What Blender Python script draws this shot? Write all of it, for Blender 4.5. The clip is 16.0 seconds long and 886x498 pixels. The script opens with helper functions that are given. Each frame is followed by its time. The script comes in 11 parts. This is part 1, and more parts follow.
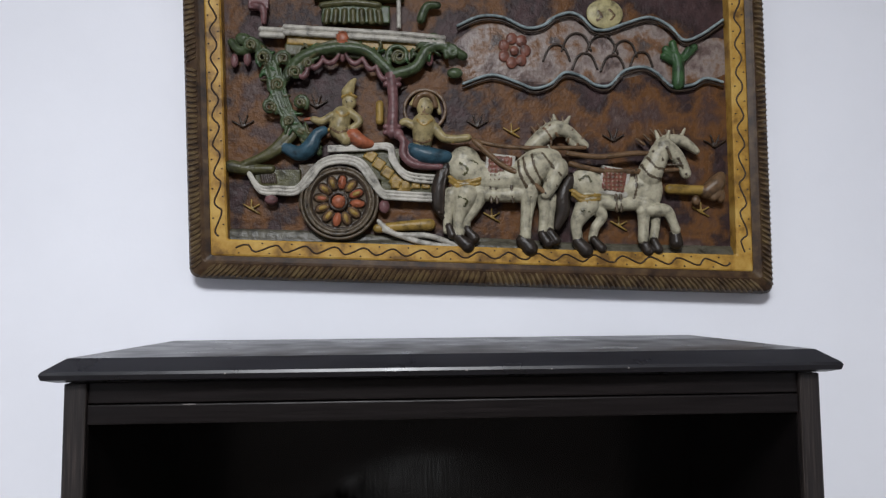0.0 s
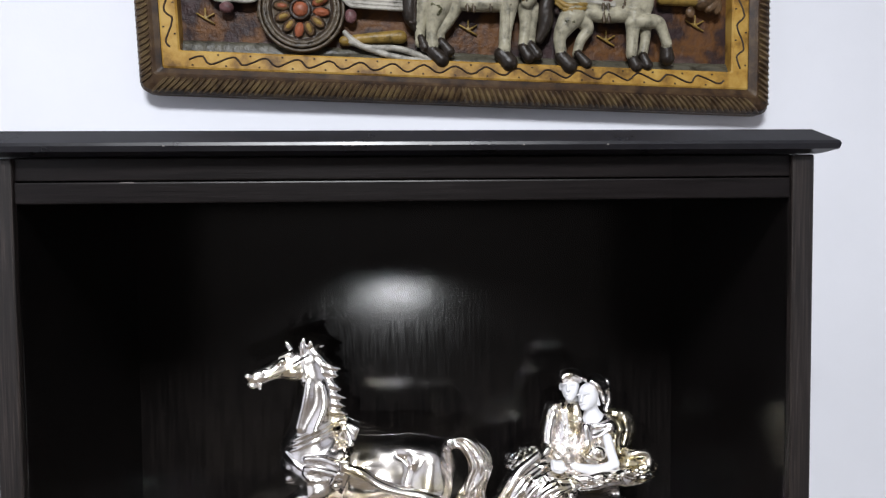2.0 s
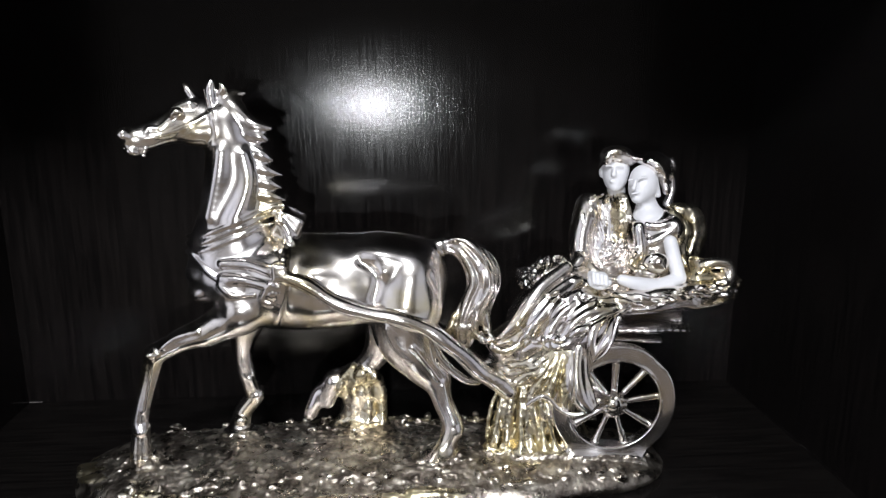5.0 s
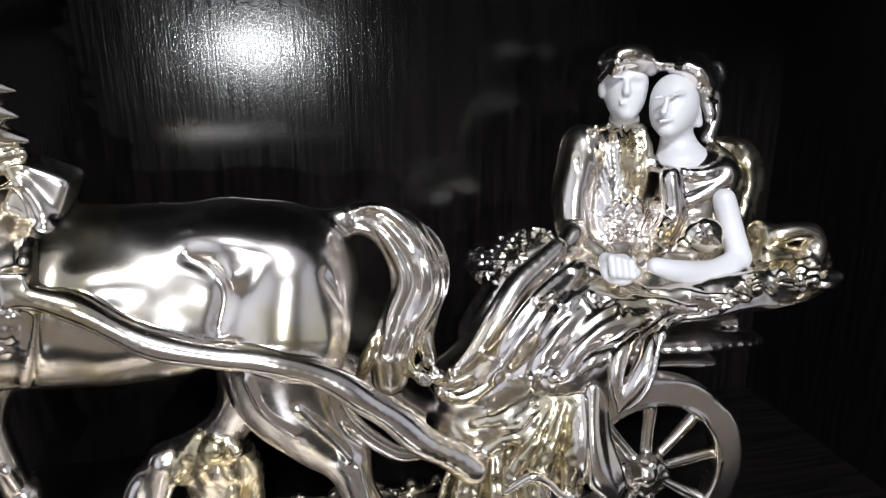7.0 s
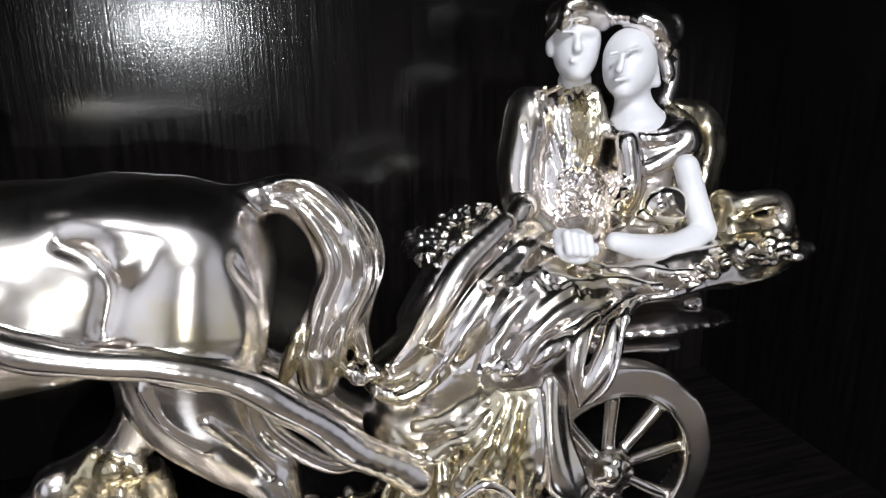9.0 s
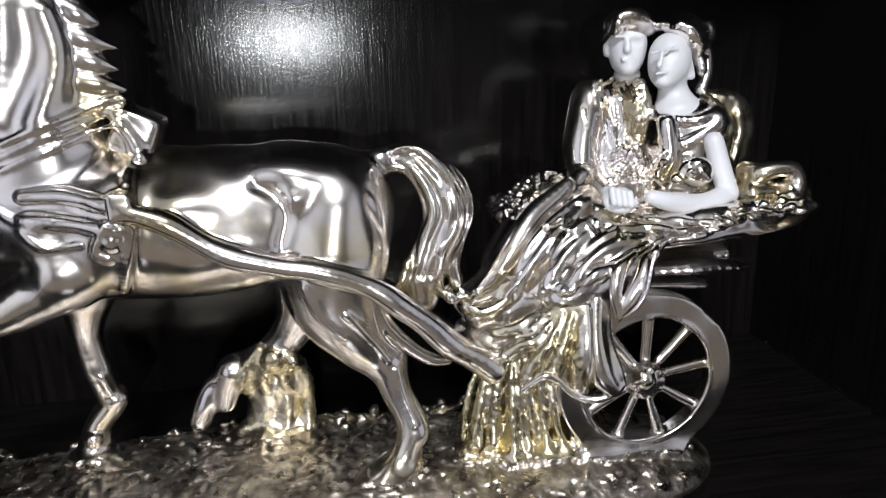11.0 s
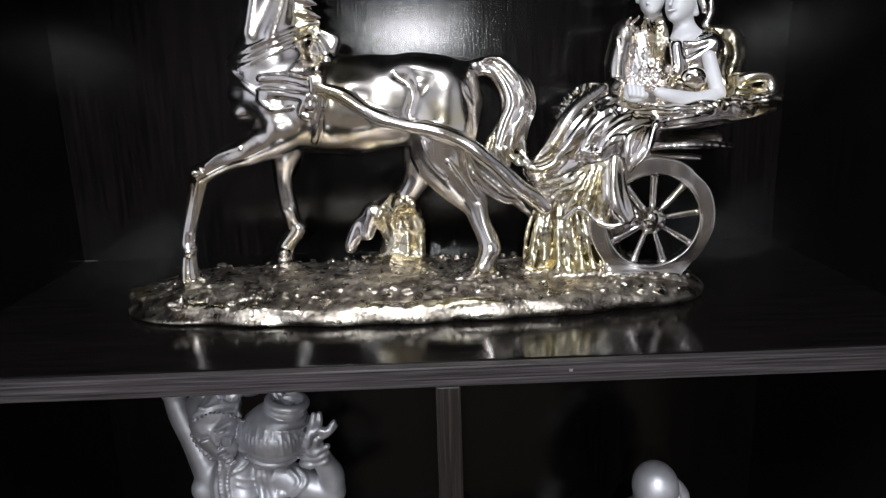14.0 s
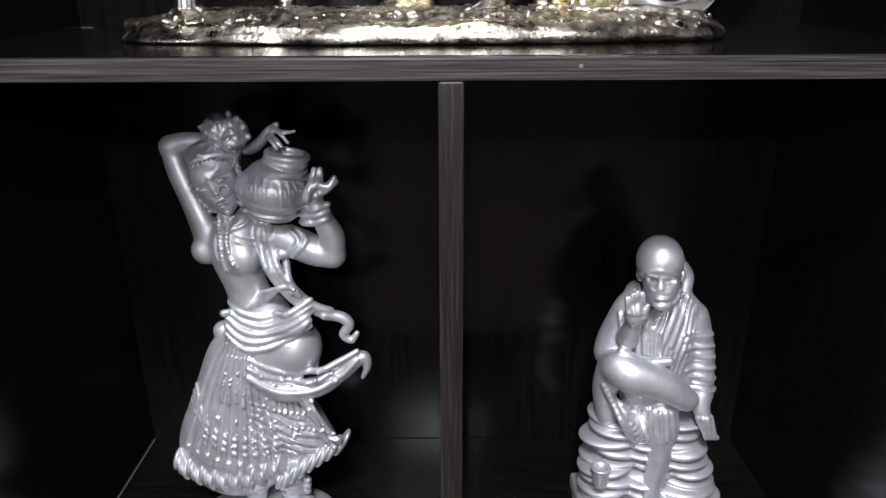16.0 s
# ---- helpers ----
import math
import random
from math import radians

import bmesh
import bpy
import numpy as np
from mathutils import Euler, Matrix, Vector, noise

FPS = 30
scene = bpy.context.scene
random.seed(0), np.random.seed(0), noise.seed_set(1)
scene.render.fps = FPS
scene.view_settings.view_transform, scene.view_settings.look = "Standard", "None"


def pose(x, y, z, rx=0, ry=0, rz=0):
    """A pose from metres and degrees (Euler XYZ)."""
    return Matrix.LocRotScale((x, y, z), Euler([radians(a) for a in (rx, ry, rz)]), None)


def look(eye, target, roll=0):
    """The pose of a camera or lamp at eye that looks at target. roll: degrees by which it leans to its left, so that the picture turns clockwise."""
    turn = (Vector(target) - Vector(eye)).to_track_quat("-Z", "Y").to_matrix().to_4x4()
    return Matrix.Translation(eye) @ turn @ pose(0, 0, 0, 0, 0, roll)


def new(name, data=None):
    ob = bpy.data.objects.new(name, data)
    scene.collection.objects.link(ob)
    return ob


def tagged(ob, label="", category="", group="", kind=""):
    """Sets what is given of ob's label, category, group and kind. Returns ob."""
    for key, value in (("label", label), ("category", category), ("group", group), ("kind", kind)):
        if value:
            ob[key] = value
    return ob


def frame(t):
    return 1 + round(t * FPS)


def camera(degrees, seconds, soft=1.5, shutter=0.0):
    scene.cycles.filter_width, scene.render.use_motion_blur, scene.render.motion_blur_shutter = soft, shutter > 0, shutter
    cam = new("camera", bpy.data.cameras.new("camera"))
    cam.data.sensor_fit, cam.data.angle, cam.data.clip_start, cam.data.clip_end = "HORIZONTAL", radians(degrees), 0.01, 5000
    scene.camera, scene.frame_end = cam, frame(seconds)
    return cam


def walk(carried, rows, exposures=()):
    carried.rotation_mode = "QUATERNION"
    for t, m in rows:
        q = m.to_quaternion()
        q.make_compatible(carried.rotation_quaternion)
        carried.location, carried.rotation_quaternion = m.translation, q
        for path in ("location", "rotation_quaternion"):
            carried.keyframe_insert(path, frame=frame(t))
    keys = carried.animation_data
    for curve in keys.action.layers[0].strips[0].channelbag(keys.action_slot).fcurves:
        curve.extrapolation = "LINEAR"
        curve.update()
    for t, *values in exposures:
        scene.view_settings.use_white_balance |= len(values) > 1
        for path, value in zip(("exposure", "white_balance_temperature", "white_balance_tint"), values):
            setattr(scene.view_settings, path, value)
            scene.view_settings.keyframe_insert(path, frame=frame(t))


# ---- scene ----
cam = camera(64.0, 16.0, soft=1.3)
PATH = [
    (0, (-0.051, 0.129, 1.477), (0.062, 2.121, 1.628), -0.5),
    (0.5, (-0.047, 0.126, 1.441), (0.107, 2.118, 1.524), -0.3),
    (1, (-0.043, 0.141, 1.412), (0.093, 2.136, 1.439), -0.5),
    (1.5, (-0.03, 0.168, 1.38), (0.117, 2.162, 1.348), -0.7),
    (2, (-0.02, 0.195, 1.343), (0.112, 2.188, 1.248), -0.6),
    (2.5, (-0.019, 0.218, 1.309), (0.105, 2.208, 1.154), -0.3),
    (3, (-0.036, 0.247, 1.277), (0.143, 2.226, 1.054), -0.4),
    (3.5, (0.017, 0.269, 1.265), (0.076, 2.238, 0.922), -0.4),
    (5.8, (-0.0082, 0.5981, 1.1666), (0.2368, 2.5151, 0.6486), -0.3),
    (6, (-0.0003, 0.6222, 1.1607), (0.2677, 2.5292, 0.6217), -0.5),
    (6.5, (0.0098, 0.6723, 1.1512), (0.3638, 2.5623, 0.6022), -0.3),
    (7, (0.0196, 0.7187, 1.1467), (0.4306, 2.5937, 0.5867), -0.2),
    (7.5, (0.0285, 0.7525, 1.1461), (0.5195, 2.6095, 0.5901), 0.1),
    (8, (0.0406, 0.7708, 1.1401), (0.5906, 2.6038, 0.5601), 0),
    (8.5, (0.0356, 0.7737, 1.1361), (0.6046, 2.5997, 0.5511), -0.1),
    (9, (0.0319, 0.7572, 1.1318), (0.5969, 2.5802, 0.5318), -0.3),
    (9.5, (0.0209, 0.7408, 1.1235), (0.5409, 2.5648, 0.4915), -0.7),
    (10, (0.012, 0.7215, 1.1222), (0.496, 2.5545, 0.4852), -0.9),
    (10.2, (0.008, 0.7128, 1.1231), (0.468, 2.5538, 0.4921), -1),
    (12.3, (0.007, 0.534, 1.145), (0.142, 2.473, 0.671), -1.5),
    (12.5, (0.003, 0.517, 1.147), (0.118, 2.457, 0.673), -1.5),
    (13, (-0.002, 0.481, 1.126), (0.076, 2.425, 0.661), -1.4),
    (13.5, (-0.001, 0.454, 1.102), (0.049, 2.396, 0.627), -2.1),
    (14, (0.002, 0.436, 1.073), (0.032, 2.369, 0.563), -1.8),
    (14.5, (0.001, 0.418, 1.035), (0.022, 2.332, 0.455), -1.5),
    (15, (0.002, 0.411, 1.0), (0.03, 2.312, 0.377), -0.8),
    (15.5, (0.005, 0.407, 0.963), (0.001, 2.296, 0.303), -0.8),
    (16, (0.005, 0.41, 0.925), (-0.001, 2.278, 0.21), -0.3),
]
EXPOSE = [(0, -0.05), (0.5, 0.0), (1.5, 0.27), (2.5, 0.2), (3.5, 0.1), (6, -0.1), (8, -0.05), (10, -0.05), (12.5, -0.38), (14.5, -0.3), (15, -0.3), (15.5, -0.1), (16, 0.15)]
walk(cam, [(t, look(eye, target, roll)) for t, eye, target, roll in PATH], EXPOSE)

# ---- light ----
world = bpy.data.worlds.new("room_dusk")
scene.world = world
world.use_nodes = True
world.node_tree.nodes["Background"].inputs[0].default_value = (0.6, 0.68, 0.8, 1)
world.node_tree.nodes["Background"].inputs[1].default_value = 0.05


def area_lamp(name, place, target, size, power, colour, size_y=None):
    data = bpy.data.lights.new(name, "AREA")
    data.energy, data.color, data.size = power, colour, size
    if size_y:
        data.shape, data.size_y = "RECTANGLE", size_y
    ob = new(name, data)
    ob.matrix_world = look(place, target)
    return ob


# the torch carried beside the lens, whose glint shows in the lacquer
torch = bpy.data.lights.new("torch", "SPOT")
torch.energy, torch.color, torch.shadow_soft_size = 14.8, (0.94, 0.97, 1.0), 0.012
torch.spot_size, torch.spot_blend = radians(60), 0.25
new("torch", torch).matrix_world = look((-0.03, 0.07, 1.14), (0.0, 1.05, 0.72))
# the room's ceiling panel
area_lamp("ceiling_light", (-0.2, -0.75, 2.66), (-0.2, -0.75, 0), 0.6, 96.0, (0.93, 0.955, 1.0), 0.6)


# ---- small builders ----
def mesh_object(name, bm, material, parent=None, label="", smooth=False):
    me = bpy.data.meshes.new(name)
    bm.normal_update()
    bm.to_mesh(me)
    bm.free()
    if material:
        me.materials.append(material)
    if smooth:
        me.polygons.foreach_set("use_smooth", [True] * len(me.polygons))
    ob = new(name, me)
    ob.parent = parent
    if label:
        tagged(ob, label)
    return ob


def part(name, bm, material, parent, label="", smooth=False):
    return mesh_object(name, bm, material, parent, label, smooth)


def thing(name, place, label, category, kind="", group=""):
    ob = new(name)
    ob.location = place
    return tagged(ob, label, category, group, kind)


def box(lo, hi, bevel=0.0, bm=None):
    """A box between two corners, with bevelled edges."""
    bm = bm or bmesh.new()
    got = bmesh.ops.create_cube(bm, size=1)["verts"]
    for v in got:
        v.co = Vector([lo[i] + (v.co[i] + 0.5) * (hi[i] - lo[i]) for i in range(3)])
    if bevel:
        edges = list({e for v in got for e in v.link_edges})
        bmesh.ops.bevel(bm, geom=edges, offset=bevel, segments=2, affect="EDGES", profile=0.6)
    return bm


class Clay:
    """A lump of clay: rounded forms run together on a grid and skinned with one closed mesh. Centimetres in, metres out."""

    def __init__(self, lo, hi, step):
        self.lo, self.step = np.array(lo, np.float32), step
        self.size = [int(np.ceil((b - a) / step)) + 1 for a, b in zip(lo, hi)]
        self.d = np.full(self.size, 9.0, np.float32)
        self.m = np.zeros(self.size, np.int8)

    def _room(self, lo, hi, pad):
        s = []
        for i in range(3):
            a = max(0, int((lo[i] - pad - self.lo[i]) / self.step))
            b = min(self.size[i], int((hi[i] + pad - self.lo[i]) / self.step) + 2)
            if b <= a:
                return None, None
            s.append(slice(a, b))
        axes = [self.lo[i] + self.step * np.arange(s[i].start, s[i].stop, dtype=np.float32) for i in range(3)]
        return tuple(s), (axes[0][:, None, None], axes[1][None, :, None], axes[2][None, None, :])

    def _join(self, s, new_d, k, mat):
        old = self.d[s]
        if k < 0:
            k = -k
            h = np.clip(0.5 - 0.5 * (new_d + old) / k, 0, 1)
            self.d[s] = old + (-new_d - old) * h + k * h * (1 - h)
            return
        k = max(k, 1e-3)
        h = np.clip(0.5 + 0.5 * (old - new_d) / k, 0, 1)
        self.m[s] = np.where(new_d < old, np.int8(mat), self.m[s])
        self.d[s] = old + (new_d - old) * h - k * h * (1 - h)

    @staticmethod
    def _fine(knots):
        if len(knots) < 3:
            return knots
        q = [np.array(p, np.float32) for p in (knots[0], *knots, knots[-1])]
        out = []
        for p0, p1, p2, p3 in zip(q, q[1:], q[2:], q[3:]):
            for t in (0.0, 0.17, 0.33, 0.5, 0.67, 0.83):
                out.append(0.5 * (2 * p1 + (p2 - p0) * t + (2 * p0 - 5 * p1 + 4 * p2 - p3) * t * t + (3 * p1 - p0 - 3 * p2 + p3) * t ** 3))
        return (*out, q[-1])

    def limb(self, mat, k, *knots, flat=1.0, fine=True):
        """A tapering tube through knots (x, y, z, radius); k: how softly it runs into the rest, below 0 to carve."""
        if fine:
            knots = self._fine(knots)
        q = np.array(knots, np.float32)
        wide = q[:, 3].max() * max(1.0, flat)
        s, g = self._room(q[:, :3].min(0) - wide, q[:, :3].max(0) + wide, abs(k) + 3 * self.step)
        if s is None:
            return
        best = None
        for a, b in zip(q, q[1:]):
            ba = b[:3] - a[:3]
            t = ((g[0] - a[0]) * ba[0] + (g[1] - a[1]) * ba[1] + (g[2] - a[2]) * ba[2]) / max(float(ba @ ba), 1e-9)
            t = np.clip(t, 0, 1)
            d = np.sqrt((g[0] - a[0] - t * ba[0]) ** 2 + ((g[1] - a[1] - t * ba[1]) / flat) ** 2 + (g[2] - a[2] - t * ba[2]) ** 2)
            d = d - (a[3] + (b[3] - a[3]) * t)
            if best is None:
                best = d
            else:
                soft = 0.12 * float(max(a[3], b[3]))
                h = np.clip(0.5 + 0.5 * (best - d) / soft, 0, 1)
                best = best + (d - best) * h - soft * h * (1 - h)
        self._join(s, best, k, mat)

    def front(self, x, z):
        """How far forward the clay comes at x, z; None beside it."""
        i, k = (int(round((p - o) / self.step)) for p, o in ((x, self.lo[0]), (z, self.lo[2])))
        if not (0 <= i < self.size[0] and 0 <= k < self.size[2]):
            return None
        hit = np.flatnonzero(self.d[i, :, k] < 0)
        return self.lo[1] + self.step * hit[0] if len(hit) else None

    def trace(self, mat, k, *knots, reach=2.6):
        """A raised line, or with k below 0 a groove, that follows the face of the clay; where there is none it keeps its own depth."""
        q = np.array(self._fine(knots), np.float32)
        depth = q[:, 1].copy()
        for n, (x, y, z, r) in enumerate(q):
            f = self.front(x, z)
            if f is not None and abs(f - y) < reach:
                depth[n] = f + (0.25 * r if k > 0 else 0.1 * r)
        if len(depth) > 4:
            for _ in range(2):
                depth[1:-1] = (depth[:-2] + depth[1:-1] + depth[2:]) / 3
        q[:, 1] = depth
        self.limb(mat, k, *q, fine=False)

    def egg(self, mat, k, place, radii, turn=0.0):
        """An ellipsoid, turned by degrees in the upright plane."""
        place, radii = np.array(place, np.float32), np.array(radii, np.float32)
        r = float(max(radii))
        s, g = self._room(place - r, place + r, abs(k) + 3 * self.step)
        if s is None:
            return
        c, n = math.cos(radians(turn)), math.sin(radians(turn))
        x, y, z = g[0] - place[0], g[1] - place[1], g[2] - place[2]
        x, z = x * c + z * n, z * c - x * n
        k0 = np.sqrt((x / radii[0]) ** 2 + (y / radii[1]) ** 2 + (z / radii[2]) ** 2) + 1e-6
        k1 = np.sqrt((x / radii[0] ** 2) ** 2 + (y / radii[1] ** 2) ** 2 + (z / radii[2] ** 2) ** 2) + 1e-6
        self._join(s, k0 * (k0 - 1) / k1, k, mat)

    def ring(self, mat, k, place, radius, thick, deep):
        """A wheel rim that faces the y axis: thick across, deep along y."""
        place = np.array(place, np.float32)
        r = radius + thick
        s, g = self._room(place - [r, deep, r], place + [r, deep, r], abs(k) + 3 * self.step)
        q = np.abs(np.sqrt((g[0] - place[0]) ** 2 + (g[2] - place[2]) ** 2) - radius) - thick + 0.12
        w = np.abs(g[1] - place[1]) - deep + 0.12
        d = np.sqrt(np.maximum(q, 0) ** 2 + np.maximum(w, 0) ** 2) + np.minimum(np.maximum(q, w), 0) - 0.12
        self._join(s, d, k, mat)

    def hoop(self, mat, k, place, radius, thick, squash=1.0, turn=0.0):
        """A ring that lies flat, seen from the side as an oval; turn leans it, in degrees."""
        steps = 28
        c, n = math.cos(radians(turn)), math.sin(radians(turn))
        pts = []
        for i in range(steps + 1):
            a = 2 * math.pi * i / steps
            x, y = radius * math.cos(a), radius * squash * math.sin(a)
            pts.append((place[0] + x * c, place[1] + y, place[2] + x * n, thick))
        self.limb(mat, k, *pts)

    def block(self, mat, k, place, half, rounding=0.2, turn=0.0):
        place, half = np.array(place, np.float32), np.array(half, np.float32)
        r = float(max(half)) * 1.3
        s, g = self._room(place - r, place + r, abs(k) + 3 * self.step)
        if s is None:
            return
        c, n = math.cos(radians(turn)), math.sin(radians(turn))
        x, y, z = g[0] - place[0], g[1] - place[1], g[2] - place[2]
        x, z = x * c + z * n, z * c - x * n
        q = [np.abs(a) - h + rounding for a, h in zip((x, y, z), half)]
        d = np.sqrt(sum(np.maximum(a, 0) ** 2 for a in q)) + np.minimum(np.maximum(np.maximum(q[0], q[1]), q[2]), 0) - rounding
        self._join(s, d, k, mat)

    def crumbs(self, mat, k, count, lo, hi, small, large, seed, loose=False):
        """Little lumps strewn through a box: blossoms, pebbles, lace."""
        rng = random.Random(seed)
        for _ in range(count):
            p = [rng.uniform(a, b) for a, b in zip(lo, hi)]
            r = rng.uniform(small, large)
            f = self.front(p[0], p[2])
            if not loose:
                if f is None or not lo[1] - 2.5 < f < hi[1] + 2.5:
                    continue
                p[1] = f + 0.15 * r
            self.egg(mat, k, p, (r * rng.uniform(0.8, 1.4), r, r * rng.uniform(0.7, 1.1)), rng.uniform(-60, 60))

    def swell(self, mat, amount, length, seed):
        """A slow, uneven swell over what is made of one material, as hand-worked casts have."""
        rng = random.Random(seed)
        g = [self.lo[i] + self.step * np.arange(self.size[i], dtype=np.float32) for i in range(3)]
        wave = np.zeros(self.size, np.float32)
        for _ in range(7):
            w = Vector([rng.gauss(0, 1) for _ in range(3)]).normalized() * (2 * math.pi / length * rng.uniform(0.6, 1.5))
            p = (g[0] * w[0])[:, None, None] + (g[1] * w[1])[None, :, None] + (g[2] * w[2])[None, None, :]
            wave += np.sin(p + rng.uniform(0, 6.3))
        self.d += np.where(self.m == mat, wave * (amount / 2.0), 0)

    def coarse(self, mat, amount, seed, above=-99.0):
        """Roughen what is made of one material."""
        r = np.random.RandomState(seed).normal(size=self.size).astype(np.float32)
        for _ in range(2):
            for axis in range(3):
                r = (np.roll(r, 1, axis) + r + np.roll(r, -1, axis)) / 3
        high = (self.lo[2] + self.step * np.arange(self.size[2])) > above
        self.d += np.where((self.m == mat) & high[None, None, :], r * (amount / float(r.std())), 0).astype(np.float32)

    def surface(self, smooth):
        """Points (metres), four-sided faces and each face's material."""
        d, h = self.d, self.step
        for axis in range(3):
            sl = [slice(None)] * 3
            for end in (0, -1):
                sl[axis] = end
                d[tuple(sl)] = np.maximum(d[tuple(sl)], 0.2)
        n = [x - 1 for x in self.size]
        inside = d < 0
        count = np.zeros(n, np.int8)
        corners = [(i, j, k) for i in (0, 1) for j in (0, 1) for k in (0, 1)]
        for i, j, k in corners:
            count += inside[i:i + n[0], j:j + n[1], k:k + n[2]]
        cells = np.argwhere((count > 0) & (count < 8))
        index = np.full(n, -1, np.int32)
        index[tuple(cells.T)] = np.arange(len(cells))
        total, hits = np.zeros((len(cells), 3), np.float32), np.zeros(len(cells), np.float32)
        value = {c: d[tuple((cells + c).T)] for c in corners}
        for a in corners:
            for axis in range(3):
                if a[axis]:
                    continue
                b = tuple(1 if i == axis else a[i] for i in range(3))
                va, vb = value[a], value[b]
                cross = (va < 0) != (vb < 0)
                t = np.where(cross, va / np.where(cross, va - vb, 1), 0)
                p = np.tile(np.array(a, np.float32), (len(cells), 1))
                p[:, axis] = t
                total += p * cross[:, None]
                hits += cross
        pts = (cells + total / hits[:, None]) * h + self.lo
        tone = self.m[tuple(np.rint(cells + total / hits[:, None]).astype(int).T)]
        quads = []
        for axis in range(3):
            u, v = (axis + 1) % 3, (axis + 2) % 3
            sa, sb = [slice(1, -1)] * 3, [slice(1, -1)] * 3
            sa[axis], sb[axis] = slice(0, -1), slice(1, None)
            ia, ib = inside[tuple(sa)], inside[tuple(sb)]
            for flip, where in ((False, ia & ~ib), (True, ~ia & ib)):
                at = np.argwhere(where)
                off = np.array([1, 1, 1])
                off[axis] = 0
                at = at + off
                du, dv = np.zeros(3, int), np.zeros(3, int)
                du[u], dv[v] = 1, 1
                q = np.stack([index[tuple((at - du - dv).T)], index[tuple((at - dv).T)], index[tuple(at.T)], index[tuple((at - du).T)]], 1)
                quads.append(q[:, ::-1] if flip else q)
        quads = np.concatenate(quads)
        quads = quads[(quads >= 0).all(1)]
        for _ in range(smooth):
            acc, num = np.zeros_like(pts), np.zeros(len(pts), np.float32)
            for i in range(4):
                for j in (1, 3):
                    np.add.at(num, quads[:, i], 1)
                    for c in range(3):
                        acc[:, c] += np.bincount(quads[:, i], pts[quads[:, (i + j) % 4], c], len(pts))
            pts = pts * 0.4 + 0.6 * acc / np.maximum(num, 1)[:, None]
        return pts * 0.01, quads, tone[quads[:, 0]].astype(np.int32)

    def skin(self, name, materials, smooth=2, also=()):
        """The mesh of the lump's surface, with that of other lumps cast on to it."""
        pts, quads, tones = self.surface(smooth)
        for other in also:
            p, q, t = other.surface(smooth)
            quads, pts, tones = np.concatenate((quads, q + len(pts))), np.concatenate((pts, p)), np.concatenate((tones, t))
        me = bpy.data.meshes.new(name)
        me.vertices.add(len(pts))
        me.vertices.foreach_set("co", np.ascontiguousarray(pts, np.float32).ravel())
        me.loops.add(len(quads) * 4)
        me.loops.foreach_set("vertex_index", np.ascontiguousarray(quads, np.int32).ravel())
        me.polygons.add(len(quads))
        me.polygons.foreach_set("loop_start", np.arange(0, len(quads) * 4, 4, dtype=np.int32))
        me.polygons.foreach_set("use_smooth", np.ones(len(quads), bool))
        for material in materials:
            me.materials.append(material)
        me.polygons.foreach_set("material_index", tones)
        me.update(calc_edges=True)
        me.validate()
        return me


# ---- materials ----
def material(name, colour, rough=0.5, metal=0.0, spec=0.5, coat=0.0):
    m = bpy.data.materials.new(name)
    m.use_nodes = True
    b = m.node_tree.nodes["Principled BSDF"]
    b.inputs["Base Color"].default_value = (*colour, 1)
    b.inputs["Roughness"].default_value = rough
    b.inputs["Metallic"].default_value = metal
    b.inputs["Specular IOR Level"].default_value = spec
    b.inputs["Coat Weight"].default_value = coat
    return m


def node(m, kind, **values):
    n = m.node_tree.nodes.new(kind)
    for key, value in values.items():
        n.inputs[key].default_value = value
    return n


def wire(m, a, out, b, into):
    m.node_tree.links.new(a.outputs[out], b.inputs[into])


def coords(m, scale=(1, 1, 1), space="Object"):
    c = m.node_tree.nodes.new("ShaderNodeTexCoord")
    p = m.node_tree.nodes.new("ShaderNodeMapping")
    p.inputs["Scale"].default_value = scale
    wire(m, c, space, p, "Vector")
    return p


def blotch(m, tones, scale, stretch=(1, 1, 1), detail=6.0, low=0.35, high=0.65, base="Base Color"):
    """Colour that drifts between tones by a noise of that scale."""
    p = coords(m, stretch)
    n = node(m, "ShaderNodeTexNoise", Scale=scale, Detail=detail, Roughness=0.6)
    r = m.node_tree.nodes.new("ShaderNodeValToRGB")
    r.color_ramp.elements[0].position, r.color_ramp.elements[1].position = low, high
    r.color_ramp.elements[0].color, r.color_ramp.elements[1].color = (*tones[0], 1), (*tones[-1], 1)
    for i, tone in enumerate(tones[1:-1]):
        e = r.color_ramp.elements.new(low + (high - low) * (i + 1) / (len(tones) - 1))
        e.color = (*tone, 1)
    wire(m, p, "Vector", n, "Vector")
    wire(m, n, "Fac", r, "Fac")
    wire(m, r, "Color", m.node_tree.nodes["Principled BSDF"], base)
    return n


def relief(m, scale, strength, distance, stretch=(1, 1, 1), detail=4.0):
    p = coords(m, stretch)
    n = node(m, "ShaderNodeTexNoise", Scale=scale, Detail=detail, Roughness=0.6)
    b = node(m, "ShaderNodeBump", Strength=strength, Distance=distance)
    wire(m, p, "Vector", n, "Vector")
    wire(m, n, "Fac", b, "Height")
    old = m.node_tree.nodes["Principled BSDF"].inputs["Normal"].links
    if old:
        m.node_tree.links.new(old[0].from_socket, b.inputs["Normal"])
    wire(m, b, "Normal", m.node_tree.nodes["Principled BSDF"], "Normal")
    return n


